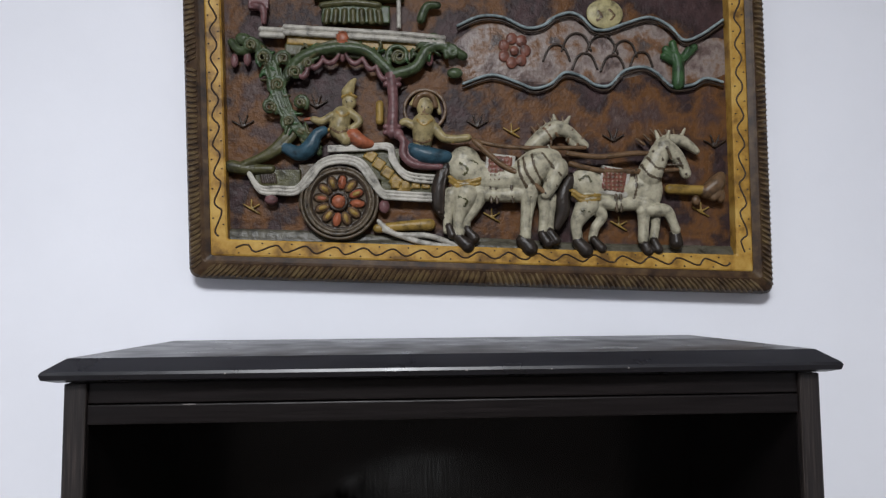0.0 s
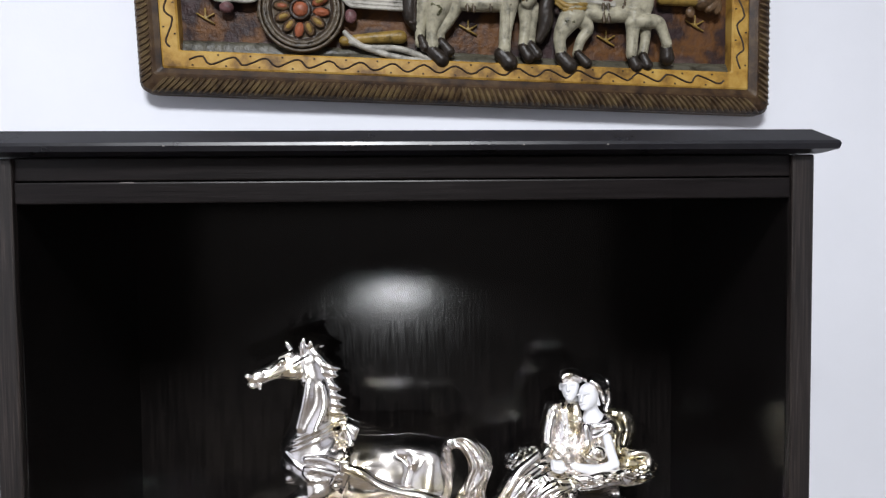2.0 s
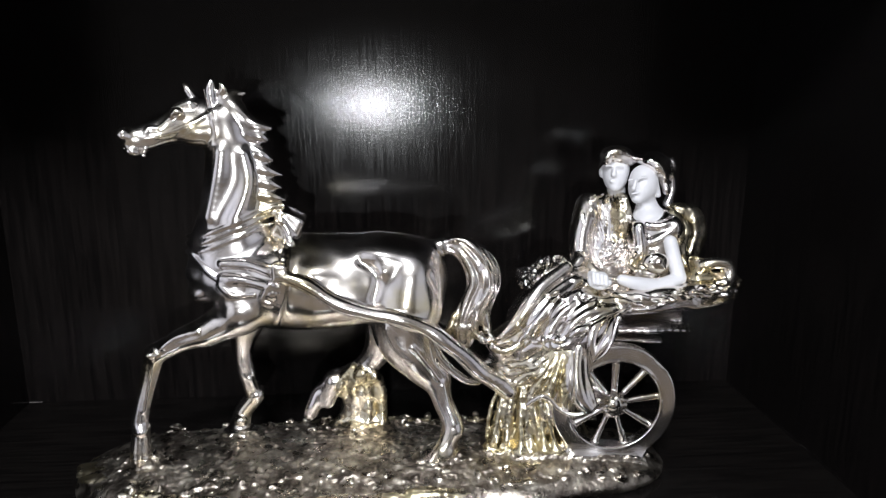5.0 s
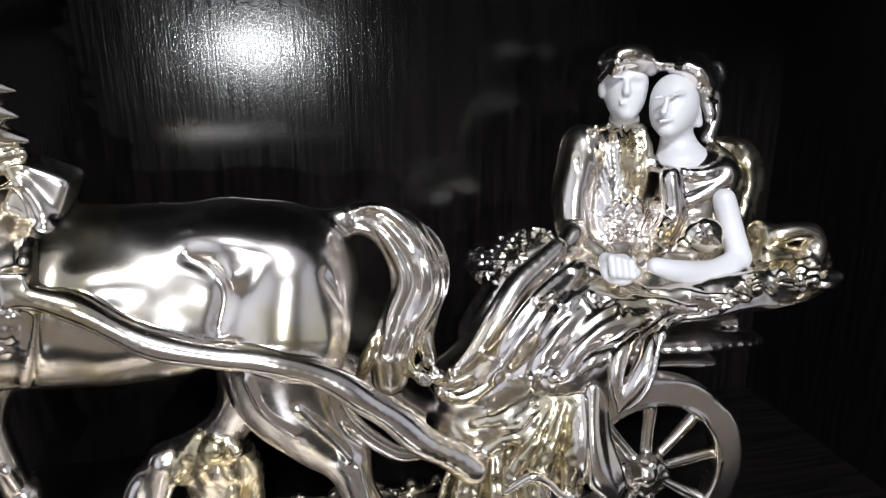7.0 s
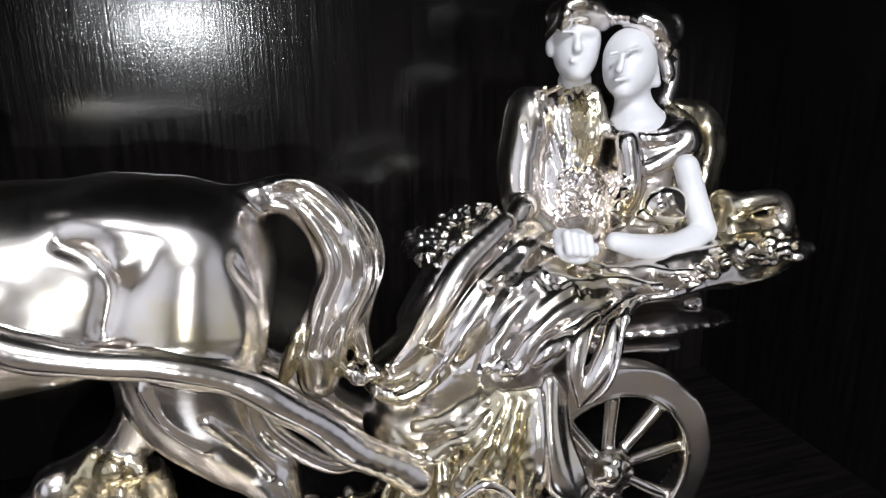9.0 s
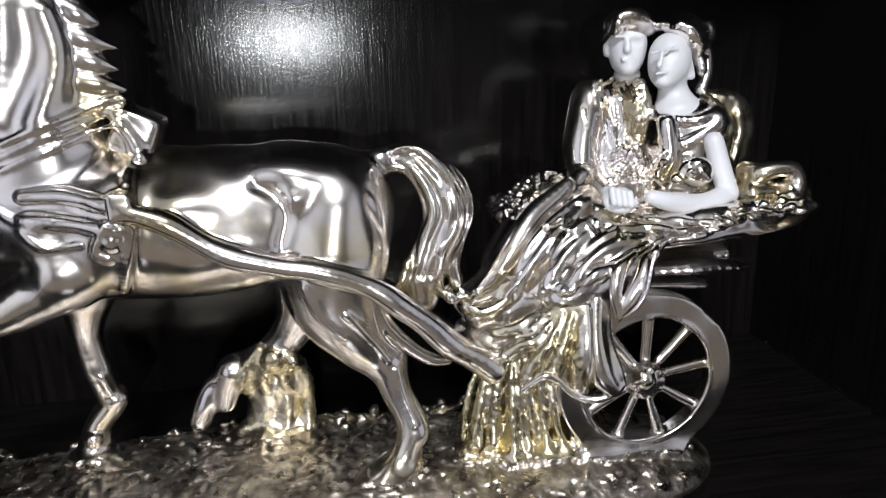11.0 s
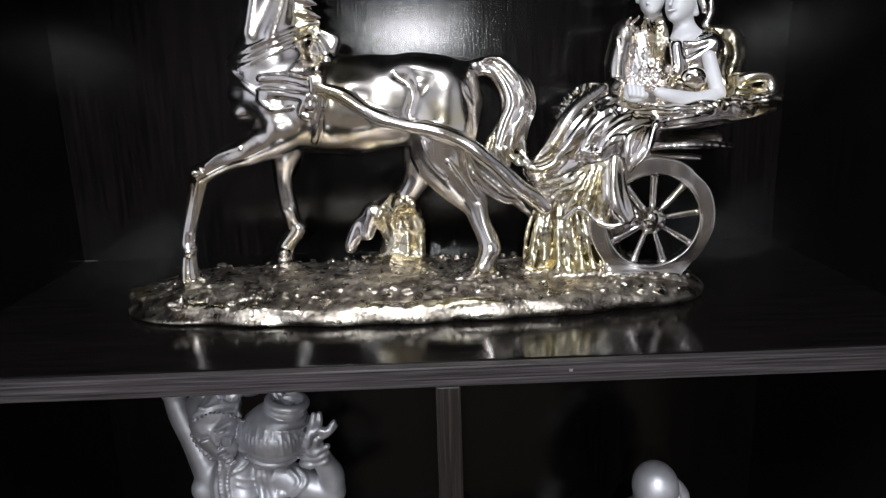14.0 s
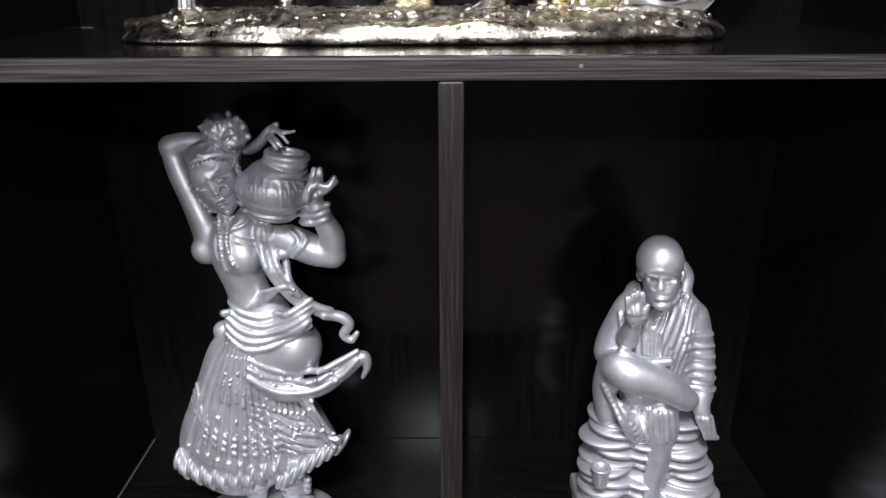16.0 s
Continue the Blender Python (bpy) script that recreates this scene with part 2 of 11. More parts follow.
def roughness(m, low, high, scale, stretch=(1, 1, 1)):
    p = coords(m, stretch)
    n = node(m, "ShaderNodeTexNoise", Scale=scale, Detail=5.0)
    r = node(m, "ShaderNodeMapRange")
    r.inputs["From Min"].default_value, r.inputs["From Max"].default_value = 0.3, 0.7
    r.inputs["To Min"].default_value, r.inputs["To Max"].default_value = low, high
    wire(m, p, "Vector", n, "Vector")
    wire(m, n, "Fac", r, "Value")
    wire(m, r, "Result", m.node_tree.nodes["Principled BSDF"], "Roughness")


wall_paint = material("wall_paint", (0.78, 0.78, 0.8), 0.75)
blotch(wall_paint, ((0.735, 0.745, 0.795), (0.775, 0.785, 0.835)), 2.5)
relief(wall_paint, 180, 0.12, 0.001)
# invented dark tone for the unseen south wall, keeps lacquer reflections dim
reflection_dimmer = material("reflection_dimmer", (0.08, 0.07, 0.06), 0.7)
blotch(reflection_dimmer, ((0.1, 0.088, 0.08), (0.17, 0.15, 0.135)), 2)
ceiling_paint = material("ceiling_paint", (0.82, 0.82, 0.81), 0.8)
relief(ceiling_paint, 120, 0.1, 0.001)
floor_tile = material("floor_tile", (0.5, 0.46, 0.4), 0.25)
blotch(floor_tile, ((0.12, 0.1, 0.08), (0.18, 0.15, 0.12)), 3)

# black-brown lacquered board, upright grain
lacquer = material("lacquer", (0.006, 0.005, 0.005), 0.2, spec=0.3)
blotch(lacquer, ((0.003, 0.0026, 0.0026), (0.007, 0.0058, 0.0055)), 30, (9, 9, 0.5))
relief(lacquer, 260, 0.17, 0.0004, (3, 3, 0.12), 3)
relief(lacquer, 900, 0.2, 0.0003, (1, 1, 0.5), 2)
roughness(lacquer, 0.1, 0.18, 200, (2, 2, 0.1))
# the same board, with the grain along x, polished
shelf_lacquer = material("shelf_lacquer", (0.006, 0.005, 0.005), 0.16, spec=0.35)
blotch(shelf_lacquer, ((0.003, 0.0026, 0.0026), (0.007, 0.006, 0.0055)), 30, (0.5, 9, 9))
relief(shelf_lacquer, 200, 0.12, 0.0004, (0.1, 3, 3), 3)
roughness(shelf_lacquer, 0.08, 0.17, 60, (0.3, 3, 3))
# stained solid edges
stain = material("stain", (0.035, 0.027, 0.025), 0.4)
blotch(stain, ((0.004, 0.003, 0.003), (0.012, 0.009, 0.008), (0.04, 0.03, 0.027)), 110, (6, 6, 0.12), low=0.35, high=0.7)
relief(stain, 300, 0.3, 0.0005, (3, 3, 0.12))
stain_level = material("stain_level", (0.035, 0.027, 0.025), 0.34, spec=0.22)
blotch(stain_level, ((0.0035, 0.0026, 0.0026), (0.009, 0.007, 0.007)), 60, (0.2, 6, 6))
relief(stain_level, 300, 0.3, 0.0005, (0.12, 3, 3))
edge_grain = material("edge_grain", (0.03, 0.024, 0.024), 0.4, spec=0.25)
blotch(edge_grain, ((0.011, 0.0095, 0.01), (0.038, 0.033, 0.035), (0.075, 0.067, 0.07)), 110, (0.1, 6, 6), low=0.34, high=0.68)
relief(edge_grain, 300, 0.3, 0.0005, (0.12, 3, 3))
top_lacquer = material("top_lacquer", (0.014, 0.015, 0.018), 0.3)
blotch(top_lacquer, ((0.004, 0.004, 0.006), (0.009, 0.009, 0.012)), 12, (0.4, 4, 4))
roughness(top_lacquer, 0.25, 0.42, 18)
chip_wood = material("chip_wood", (0.62, 0.58, 0.52), 0.7)
clip_steel = material("clip_steel", (0.12, 0.12, 0.13), 0.4, 0.8)
edge_wear = material("edge_wear", (0.16, 0.145, 0.14), 0.6)

# ---- the room ----
BACK, FRONT = 1.175, 0.87
room = (-1.9, 2.3, -2.6, 1.245)


def slab(name, lo, hi, mat):
    return tagged(mesh_object(name, box(lo, hi), mat), kind="structure")


tagged(slab("floor", (-2.0, -2.7, -0.1), (2.4, 1.35, 0.0), floor_tile), "grey-brown tiled floor of the room", "floor")
tagged(slab("ceiling", (-2.0, -2.7, 2.7), (2.4, 1.35, 2.8), ceiling_paint), "white painted ceiling", "ceiling")
tagged(slab("wall_north", (-2.0, 1.245, 0.0), (2.4, 1.35, 2.7), wall_paint), "smooth white painted wall behind the cabinet", "wall")
# out of view; its dark colour is there only to dim the reflections
tagged(slab("wall_south", (-2.0, -2.7, 0.0), (2.4, -2.6, 2.7), reflection_dimmer), "unseen wall facing the cabinet, darkened to dim its reflection in the lacquer", "wall")
tagged(slab("wall_west", (-2.0, -2.6, 0.0), (-1.9, 1.245, 2.7), wall_paint), "white painted side wall", "wall")
tagged(slab("wall_east", (2.3, -2.6, 0.0), (2.4, 1.245, 2.7), wall_paint), "white painted side wall", "wall")

# ---- the cabinet ----
cabinet = thing("display_cabinet", (0, 1.04, 0), "dark lacquered wooden display cabinet with open shelves, against the white wall", "cabinet")


def cab(name, lo, hi, mat, bevel=0.0015, label="", parent=None):
    bm = box(lo, hi, bevel)
    bmesh.ops.translate(bm, verts=bm.verts, vec=(0, -1.04, 0))
    return part(name, bm, mat, parent or cabinet, label)


for side in (-1, 1):
    x0, x1 = sorted((side * 0.37, side * 0.391))
    cab("side_panel", (x0, 0.879, 0.0), (x1, 1.21, 1.399), lacquer)
    cab("edge_strip", (x0 - (0.001 if side < 0 else 0.0), 0.87, 0.0), (x1 + (0.001 if side > 0 else 0.0), 0.8788, 1.399), stain, 0.002, "dark brown stained front edge")
cab("back_panel", (-0.3699, BACK, 0.05), (0.3699, 1.187, 1.3856), lacquer, 0.0)
cab("upper_shelf", (-0.3698, 0.8772, 0.864), (0.3698, BACK - 0.0002, 0.8786), shelf_lacquer)
cab("shelf_edging", (-0.3698, 0.869, 0.8635), (0.3698, 0.877, 0.8782), edge_grain, 0.0015, "worn dark edging with visible grain")
cab("lower_shelf", (-0.3698, 0.8772, 0.354), (0.3698, BACK - 0.0002, 0.372), shelf_lacquer)
cab("shelf_edging", (-0.3698, 0.869, 0.3535), (0.3698, 0.877, 0.3725), edge_grain, 0.0015)
cab("divider", (0.001, 0.8792, 0.3722), (0.0175, BACK - 0.0002, 0.8638), lacquer)
cab("divider_edging", (0.0008, 0.8705, 0.373), (0.0177, 0.879, 0.8632), stain, 0.0015, "dark edging with upright grain")
cab("inner_top", (-0.3698, 0.892, 1.385), (0.3698, BACK - 0.0002, 1.3998), lacquer, 0.0)
cab("lower_rail", (-0.3698, 0.873, 1.357), (0.3698, 0.891, 1.3768), stain_level, 0.0015)
cab("upper_rail", (-0.3698, 0.8745, 1.3782), (0.3698, 0.891, 1.3995), stain_level, 0.0015)
cab("plinth", (-0.3698, 0.9, 0.0), (0.3698, 0.918, 0.06), stain_level)


def top_board():
    """The moulded top: a flat lip and a long slope up to the surface."""
    bm = bmesh.new()
    rings = ((0.398, 0.868, 1.4002), (0.409, 0.857, 1.4035), (0.4105, 0.8555, 1.4085), (0.409, 0.8565, 1.4115), (0.394, 0.871, 1.422), (0.391, 0.8735, 1.424))
    loops = []
    for x, y, z in rings:
        loops.append([bm.verts.new(p) for p in ((-x, y - 1.04, z), (x, y - 1.04, z), (x, 1.212 - 1.04, z), (-x, 1.212 - 1.04, z))])
    for a, b in zip(loops, loops[1:]):
        for i in range(4):
            j = (i + 1) % 4
            bm.faces.new((a[i], a[j], b[j], b[i]))
    bm.faces.new(loops[0][::-1])
    bm.faces.new(loops[-1])
    return bm


part("top_board", top_board(), top_lacquer, cabinet, "glossy black moulded top with small scratches")
rng = random.Random(4)
for i in range(5):
    x = (-0.23, -0.06, 0.012, 0.18, 0.1)[i]
    y = 0.8556
    bm = box((x, y - 0.0004, 1.4075), (x + rng.uniform(0.0015, 0.004), y + 0.0006, 1.409), 0.0003)
    bmesh.ops.translate(bm, verts=bm.verts, vec=(0, -1.04, 0))
    part("scratch", bm, edge_wear, cabinet, "pale scratch in the lacquer")
cab("scratch", (-0.275, 0.8728, 1.3758), (-0.262, 0.8737, 1.3766), edge_wear, 0.0002)
cab("scratch", (0.09, 0.8686, 0.8715), (0.0925, 0.8692, 0.8735), edge_wear, 0.0002)

for x in (-0.3697, 0.3667):
    cab("shelf_clip", (x, 1.104, 1.366), (x + 0.003, 1.11, 1.3835), clip_steel, 0.001, "small dull steel clip")
cab("scratch", (-0.3695, BACK - 0.0016, 0.8788), (-0.356, BACK - 0.0004, 0.8792), edge_wear, 0.0002)
cab("scratch", (-0.3697, 1.02, 0.3722), (-0.3685, BACK - 0.0004, 0.3728), edge_wear, 0.0002)
# a chip of board left on the back panel
bm = box((-0.006, -0.003, -0.004), (0.006, 0.0, 0.004), 0.001)
bmesh.ops.rotate(bm, verts=bm.verts, cent=(0, 0, 0), matrix=Matrix.Rotation(radians(35), 3, "Y"))
bm_chip = mesh_object("paper_scrap", bm, chip_wood)
bm_chip.location = (-0.3455, 1.1745, 1.371)
tagged(bm_chip, "small torn pale scrap stuck to the cabinet back", "scrap")


# ---- materials of the figures ----
silver = material("silver", (0.86, 0.83, 0.76), 0.12, 1.0)
blotch(silver, ((0.81, 0.775, 0.775), (0.82, 0.77, 0.72), (0.74, 0.66, 0.46)), 22, low=0.4, high=0.68)
relief(silver, 70, 0.08, 0.0012)
relief(silver, 500, 0.03, 0.0004)
roughness(silver, 0.15, 0.26, 40)
# the same lacquer where it was laid on thicker and yellower
gold = material("gold", (0.74, 0.66, 0.4), 0.15, 1.0)
blotch(gold, ((0.76, 0.71, 0.61), (0.66, 0.59, 0.42), (0.50, 0.43, 0.25)), 24, low=0.34, high=0.7)
relief(gold, 90, 0.1, 0.0012)
roughness(gold, 0.2, 0.32, 40)
silver_ground = material("silver_ground", (0.55, 0.51, 0.45), 0.2, 1.0)
blotch(silver_ground, ((0.13, 0.11, 0.095), (0.36, 0.32, 0.275), (0.72, 0.67, 0.59)), 70)
relief(silver_ground, 260, 0.6, 0.0014)
roughness(silver_ground, 0.2, 0.42, 90)
bisque = material("bisque", (0.8, 0.8, 0.82), 0.42)
bisque.node_tree.nodes["Principled BSDF"].inputs["Subsurface Weight"].default_value = 0.0
blotch(bisque, ((0.6, 0.6, 0.63), (0.67, 0.67, 0.7)), 30)
matt_silver = material("matt_silver", (0.5, 0.5, 0.53), 0.5, 0.65)
blotch(matt_silver, ((0.5, 0.5, 0.54), (0.67, 0.67, 0.72)), 45)
relief(matt_silver, 160, 0.15, 0.0012)
relief(matt_silver, 700, 0.08, 0.0004)
roughness(matt_silver, 0.4, 0.54, 60)

# ---- the carved and painted panel on the wall ----
PANEL = (0.08, 1.232, 1.5)
PAINTS = ("CREAM", "TRIM", "OCHRE", "RED", "RED2", "BLUE", "GREEN", "OLIVE", "MAUVE", "FLESH", "BRONZE", "UMBER", "BLACK", "DARK", "TEAL", "SUN", "LEAF", "MOSS", "HILL")
TONES = ((0.48, 0.45, 0.33), (0.50, 0.48, 0.42), (0.42, 0.27, 0.06), (0.46, 0.13, 0.06), (0.24, 0.08, 0.055), (0.015, 0.09, 0.14), (0.05, 0.095, 0.04), (0.085, 0.09, 0.035), (0.20, 0.09, 0.10), (0.44, 0.36, 0.17), (0.10, 0.075, 0.045), (0.19, 0.11, 0.055), (0.012, 0.012, 0.013), (0.03, 0.02, 0.016), (0.36, 0.46, 0.48), (0.62, 0.55, 0.28), (0.03, 0.12, 0.04), (0.10, 0.10, 0.075), (0.19, 0.13, 0.10))
paints = []
for tone_name, rgb in zip(PAINTS, TONES):
    rgb = tuple((0.74 if tone_name in ("CREAM", "TRIM") else 0.6) * (0.8 * v + 0.2 * b) for v, b in zip(rgb, (0.12, 0.075, 0.04)))
    m = material("paint_" + tone_name.lower(), rgb, 0.36, spec=0.28)
    blotch(m, (tuple(v * 0.28 for v in rgb), tuple(v * 0.85 for v in rgb), tuple(min(0.7, v * 1.2) for v in rgb)), 70, detail=10.0, low=0.3, high=0.58)
    relief(m, 110, 0.7, 0.002)
    paints.append(m)
blotch(paints[18], ((0.03, 0.02, 0.018), (0.11, 0.075, 0.065), (0.21, 0.17, 0.15), (0.13, 0.06, 0.024), (0.06, 0.045, 0.04)), 22, detail=9.0, low=0.32, high=0.68)
relief(paints[18], 45, 0.8, 0.004)
CREAM, TRIM, OCHRE, RED, RED2, BLUE, GREEN, OLIVE, MAUVE, FLESH, BRONZE, UMBER, BLACK, DARK, TEAL, SUN, LEAF, MOSS, HILL = range(19)
panel = thing("carved_wall_panel", PANEL, "painted wooden relief of a horse chariot, hung slightly crooked", "wall art")

panel_ground = material("panel_ground", (0.12, 0.07, 0.05), 0.45, spec=0.18)
blotch(panel_ground, ((0.012, 0.007, 0.008), (0.05, 0.027, 0.027), (0.024, 0.014, 0.014), (0.11, 0.047, 0.014), (0.05, 0.028, 0.024), (0.10, 0.068, 0.057)), 10, detail=8.0, low=0.3, high=0.7)
relief(panel_ground, 60, 0.8, 0.004)
relief(panel_ground, 300, 0.4, 0.001)
frame_wood = material("frame_wood", (0.10, 0.055, 0.025), 0.45, spec=0.22)
blotch(frame_wood, ((0.015, 0.008, 0.005), (0.042, 0.022, 0.01), (0.075, 0.045, 0.02)), 40)
relief(frame_wood, 200, 0.4, 0.001)
ridge_wood = material("ridge_wood", (0.14, 0.09, 0.04), 0.4, spec=0.3)
blotch(ridge_wood, ((0.035, 0.02, 0.01), (0.085, 0.055, 0.027), (0.13, 0.09, 0.04)), 40)
frame_dark = material("frame_dark", (0.03, 0.018, 0.012), 0.5)
border_paint = material("border_paint", (0.45, 0.27, 0.07), 0.42, spec=0.3)
blotch(border_paint, ((0.12, 0.06, 0.012), (0.34, 0.19, 0.035), (0.44, 0.28, 0.07)), 30)
relief(border_paint, 160, 0.3, 0.001)

# corners of the hand-cut board, in metres from its place: it hangs a little askew
CORNERS = ((-0.452, 0.018), (0.451, -0.014), (0.456, 0.67), (-0.480, 0.67))


def inset(i, d):
    """Corner i moved inwards by d."""
    p, a, b = (Vector(CORNERS[j % 4]) for j in (i, i + 1, i - 1))
    return p + (a - p).normalized() * d + (b - p).normalized() * d


def moulding(rings):
    """A mitred ring round the panel; rings: (inset, height off the board)."""
    bm = bmesh.new()
    loops = []
    for d, w in rings:
        loop, r = [], max(0.003, 0.017 - 0.4 * max(0.0, d))
        for i in range(4):
            p = inset(i, d)
            a, b = p + (inset(i - 1, d) - p).normalized() * r, p + (inset(i + 1, d) - p).normalized() * r
            for u in (0.0, 0.25, 0.5, 0.75, 1.0):
                q = a.lerp(p, u).lerp(p.lerp(b, u), u)
                loop.append(bm.verts.new((q.x, -w, q.y)))
        loops.append(loop)
    for a, b in zip(loops, loops[1:]):
        for i in range(len(a)):
            j = (i + 1) % len(a)
            bm.faces.new((a[i], a[j], b[j], b[i]))
    return bm


bm = bmesh.new()
front = [bm.verts.new((inset(i, 0.03).x, 0.0, inset(i, 0.03).y)) for i in range(4)]
back = [bm.verts.new((inset(i, 0.03).x, 0.012, inset(i, 0.03).y)) for i in range(4)]
bm.faces.new(front)
bm.faces.new(back[::-1])
for i in range(4):
    bm.faces.new((front[i], back[i], back[(i + 1) % 4], front[(i + 1) % 4]))
part("backing_board", bm, panel_ground, panel, "mottled brown and ochre varnished background")
part("frame_moulding", moulding(((0.033, -0.011), (0.006, -0.011), (0.0, -0.006), (0.0, 0.014), (0.004, 0.021), (0.012, 0.0245), (0.023, 0.0265), (0.0265, 0.0245), (0.034, 0.0215), (0.034, -0.011))), frame_wood, panel, "carved brown frame")
part("border", moulding(((0.0345, -0.005), (0.0345, 0.021), (0.037, 0.0222), (0.057, 0.0222), (0.0595, 0.020), (0.0595, -0.005))), border_paint, panel, "yellow painted inner border")


def along(i, d, s):
    """A point on side i, d in from the edge, at the share s of its length."""
    return inset(i, d).lerp(inset(i + 1, d), s)


def tube(bm, pts, radius, sides=5):
    """A thin bead along points that face the viewer."""
    loops = []
    for n, p in enumerate(pts):
        a, b = Vector(pts[max(0, n - 1)]), Vector(pts[min(len(pts) - 1, n + 1)])
        way = (b - a).normalized()
        u = way.cross(Vector((0, 1, 0))).normalized()
        v = way.cross(u)
        r = radius if isinstance(radius, float) else radius[n]
        loops.append([bm.verts.new(Vector(p) + (u * math.cos(t) + v * math.sin(t)) * r) for t in (2 * math.pi * k / sides for k in range(sides))])
    for a, b in zip(loops, loops[1:]):
        for k in range(sides):
            bm.faces.new((a[k], a[(k + 1) % sides], b[(k + 1) % sides], b[k]))
    bm.faces.new(loops[0])
    bm.faces.new(loops[-1][::-1])


rng = random.Random(8)
for side, count in enumerate((100, 76, 100, 76)):
    ridges, wave, dots = bmesh.new(), bmesh.new(), bmesh.new()
    for n in range(count):
        s = 0.012 + 0.976 * (n + 0.5) / count
        lean = 0.010 * (1 if s < 0.5 else -1) * (1 if side % 2 == 0 else -1)
        step = (inset(side + 1, 0) - inset(side, 0)).normalized()
        pts = []
        for f in (0.0, 0.25, 0.5, 0.75, 1.0):
            p = along(side, 0.002 + 0.019 * f, s) + step * lean * (f - 0.3 * f * f + rng.uniform(-0.03, 0.03))
            pts.append((p.x, -(0.0185 + 0.0085 * f ** 0.5), p.y))
        tube(ridges, pts, [0.0014, 0.0028, 0.0032, 0.0028, 0.0014])
    loops = 17 if side % 2 == 0 else 12
    pts = []
    for n in range(loops * 12 + 1):
        s = 0.03 + 0.94 * n / (loops * 12)
        p = along(side, 0.047 + 0.0052 * math.sin(n / 12 * 2 * math.pi) + rng.uniform(-0.0005, 0.0005), s)
        pts.append((p.x, -0.0222, p.y))
    tube(wave, pts, 0.0014, 4)
    for n in range(loops * 2):
        p = along(side, 0.047 + (0.0075 if n % 2 else -0.0075), 0.03 + 0.94 * (n + 0.5) / (loops * 2))
        tube(dots, [(p.x - 0.0012, -0.0225, p.y), (p.x + 0.0012, -0.0225, p.y)], 0.0011, 5)
    part("carved_ridges", ridges, ridge_wood, panel, "slanting carved leaf ridges")
    part("wave_line", wave, frame_dark, panel, "dark scored wave")
    part("border_dots", dots, frame_dark, panel, "dark punched dots")


def carved(name, clay, label):
    ob = new(name, clay.skin(name, paints, 1))
    ob.parent = panel
    return tagged(ob, label)


c = Clay((-37.2, -4.6, 5.2), (-3.4, 0.9, 25.0), 0.11)
c.block(OLIVE, 0.1, (-32.32, -0.6, 16.9), (3.49, 0.6, 1.48), 0.1, 0)
c.block(BRONZE, 0.1, (-22.97, -0.4, 15.88), (6.15, 0.5, 3.51), 0.1, 0)
c.block(OLIVE, 0.1, (-17.71, -0.6, 19.23), (4.23, 0.6, 2.47), 0.1, 0)
c.block(OLIVE, 0.1, (-12.27, -0.6, 16.21), (4.23, 0.6, 1.76), 0.1, 0)
c.limb(DARK, 0.03, (-34.79, -1.25, 17.57, 0.11), (-34.52, -1.25, 16.26, 0.11))
c.limb(DARK, 0.03, (-34.45, -1.25, 17.57, 0.11), (-34.18, -1.25, 16.26, 0.11))
c.limb(DARK, 0.03, (-34.11, -1.25, 17.58, 0.11), (-33.83, -1.25, 16.26, 0.11))
c.limb(DARK, 0.03, (-33.76, -1.25, 17.58, 0.11), (-33.49, -1.25, 16.26, 0.11))
c.limb(DARK, 0.03, (-33.42, -1.25, 17.58, 0.11), (-33.15, -1.25, 16.26, 0.11))
c.limb(DARK, 0.03, (-33.08, -1.25, 17.58, 0.11), (-32.81, -1.25, 16.26, 0.11))
c.limb(DARK, 0.03, (-32.73, -1.25, 17.58, 0.11), (-32.46, -1.25, 16.26, 0.11))
c.limb(TRIM, 0.04, (-36.6, -1.6, 18.12, 0.26), (-34.85, -1.7, 15.66, 0.26), (-32.29, -1.7, 15.57, 0.26), (-29.39, -1.7, 15.58, 0.26), (-27.54, -2.1, 17.52, 0.28), (-25.39, -2.3, 19.58, 0.28), (-22.54, -2.4, 20.27, 0.28), (-19.53, -2.4, 19.58, 0.28), (-17.47, -2.3, 17.15, 0.28), (-16.27, -2, 15.1, 0.26), (-14.63, -1.9, 14.76, 0.26), (-8.27, -1.9, 14.41, 0.26))
c.limb(TRIM, 0.04, (-36.6, -1.6, 17.77, 0.26), (-34.85, -1.7, 15.23, 0.26), (-32.29, -1.7, 15.05, 0.26), (-29.38, -1.7, 15.05, 0.26), (-27.28, -2.1, 16.99, 0.28), (-25.38, -2.3, 19.06, 0.28), (-22.54, -2.4, 19.74, 0.28), (-19.7, -2.4, 19.05, 0.28), (-17.73, -2.3, 16.62, 0.28), (-16.27, -2, 14.57, 0.26), (-14.63, -1.9, 14.23, 0.26), (-8.28, -1.9, 13.88, 0.26))
c.limb(TRIM, 0.04, (-36.6, -1.6, 17.51, 0.26), (-34.84, -1.7, 14.79, 0.26), (-32.28, -1.7, 14.53, 0.26), (-29.38, -1.7, 14.53, 0.26), (-27.02, -2.1, 16.47, 0.28), (-25.38, -2.3, 18.53, 0.28), (-22.54, -2.4, 19.22, 0.28), (-19.87, -2.4, 18.52, 0.28), (-17.98, -2.3, 16.1, 0.28), (-16.27, -2, 14.04, 0.26), (-14.63, -1.9, 13.71, 0.26), (-8.28, -1.9, 13.35, 0.26))
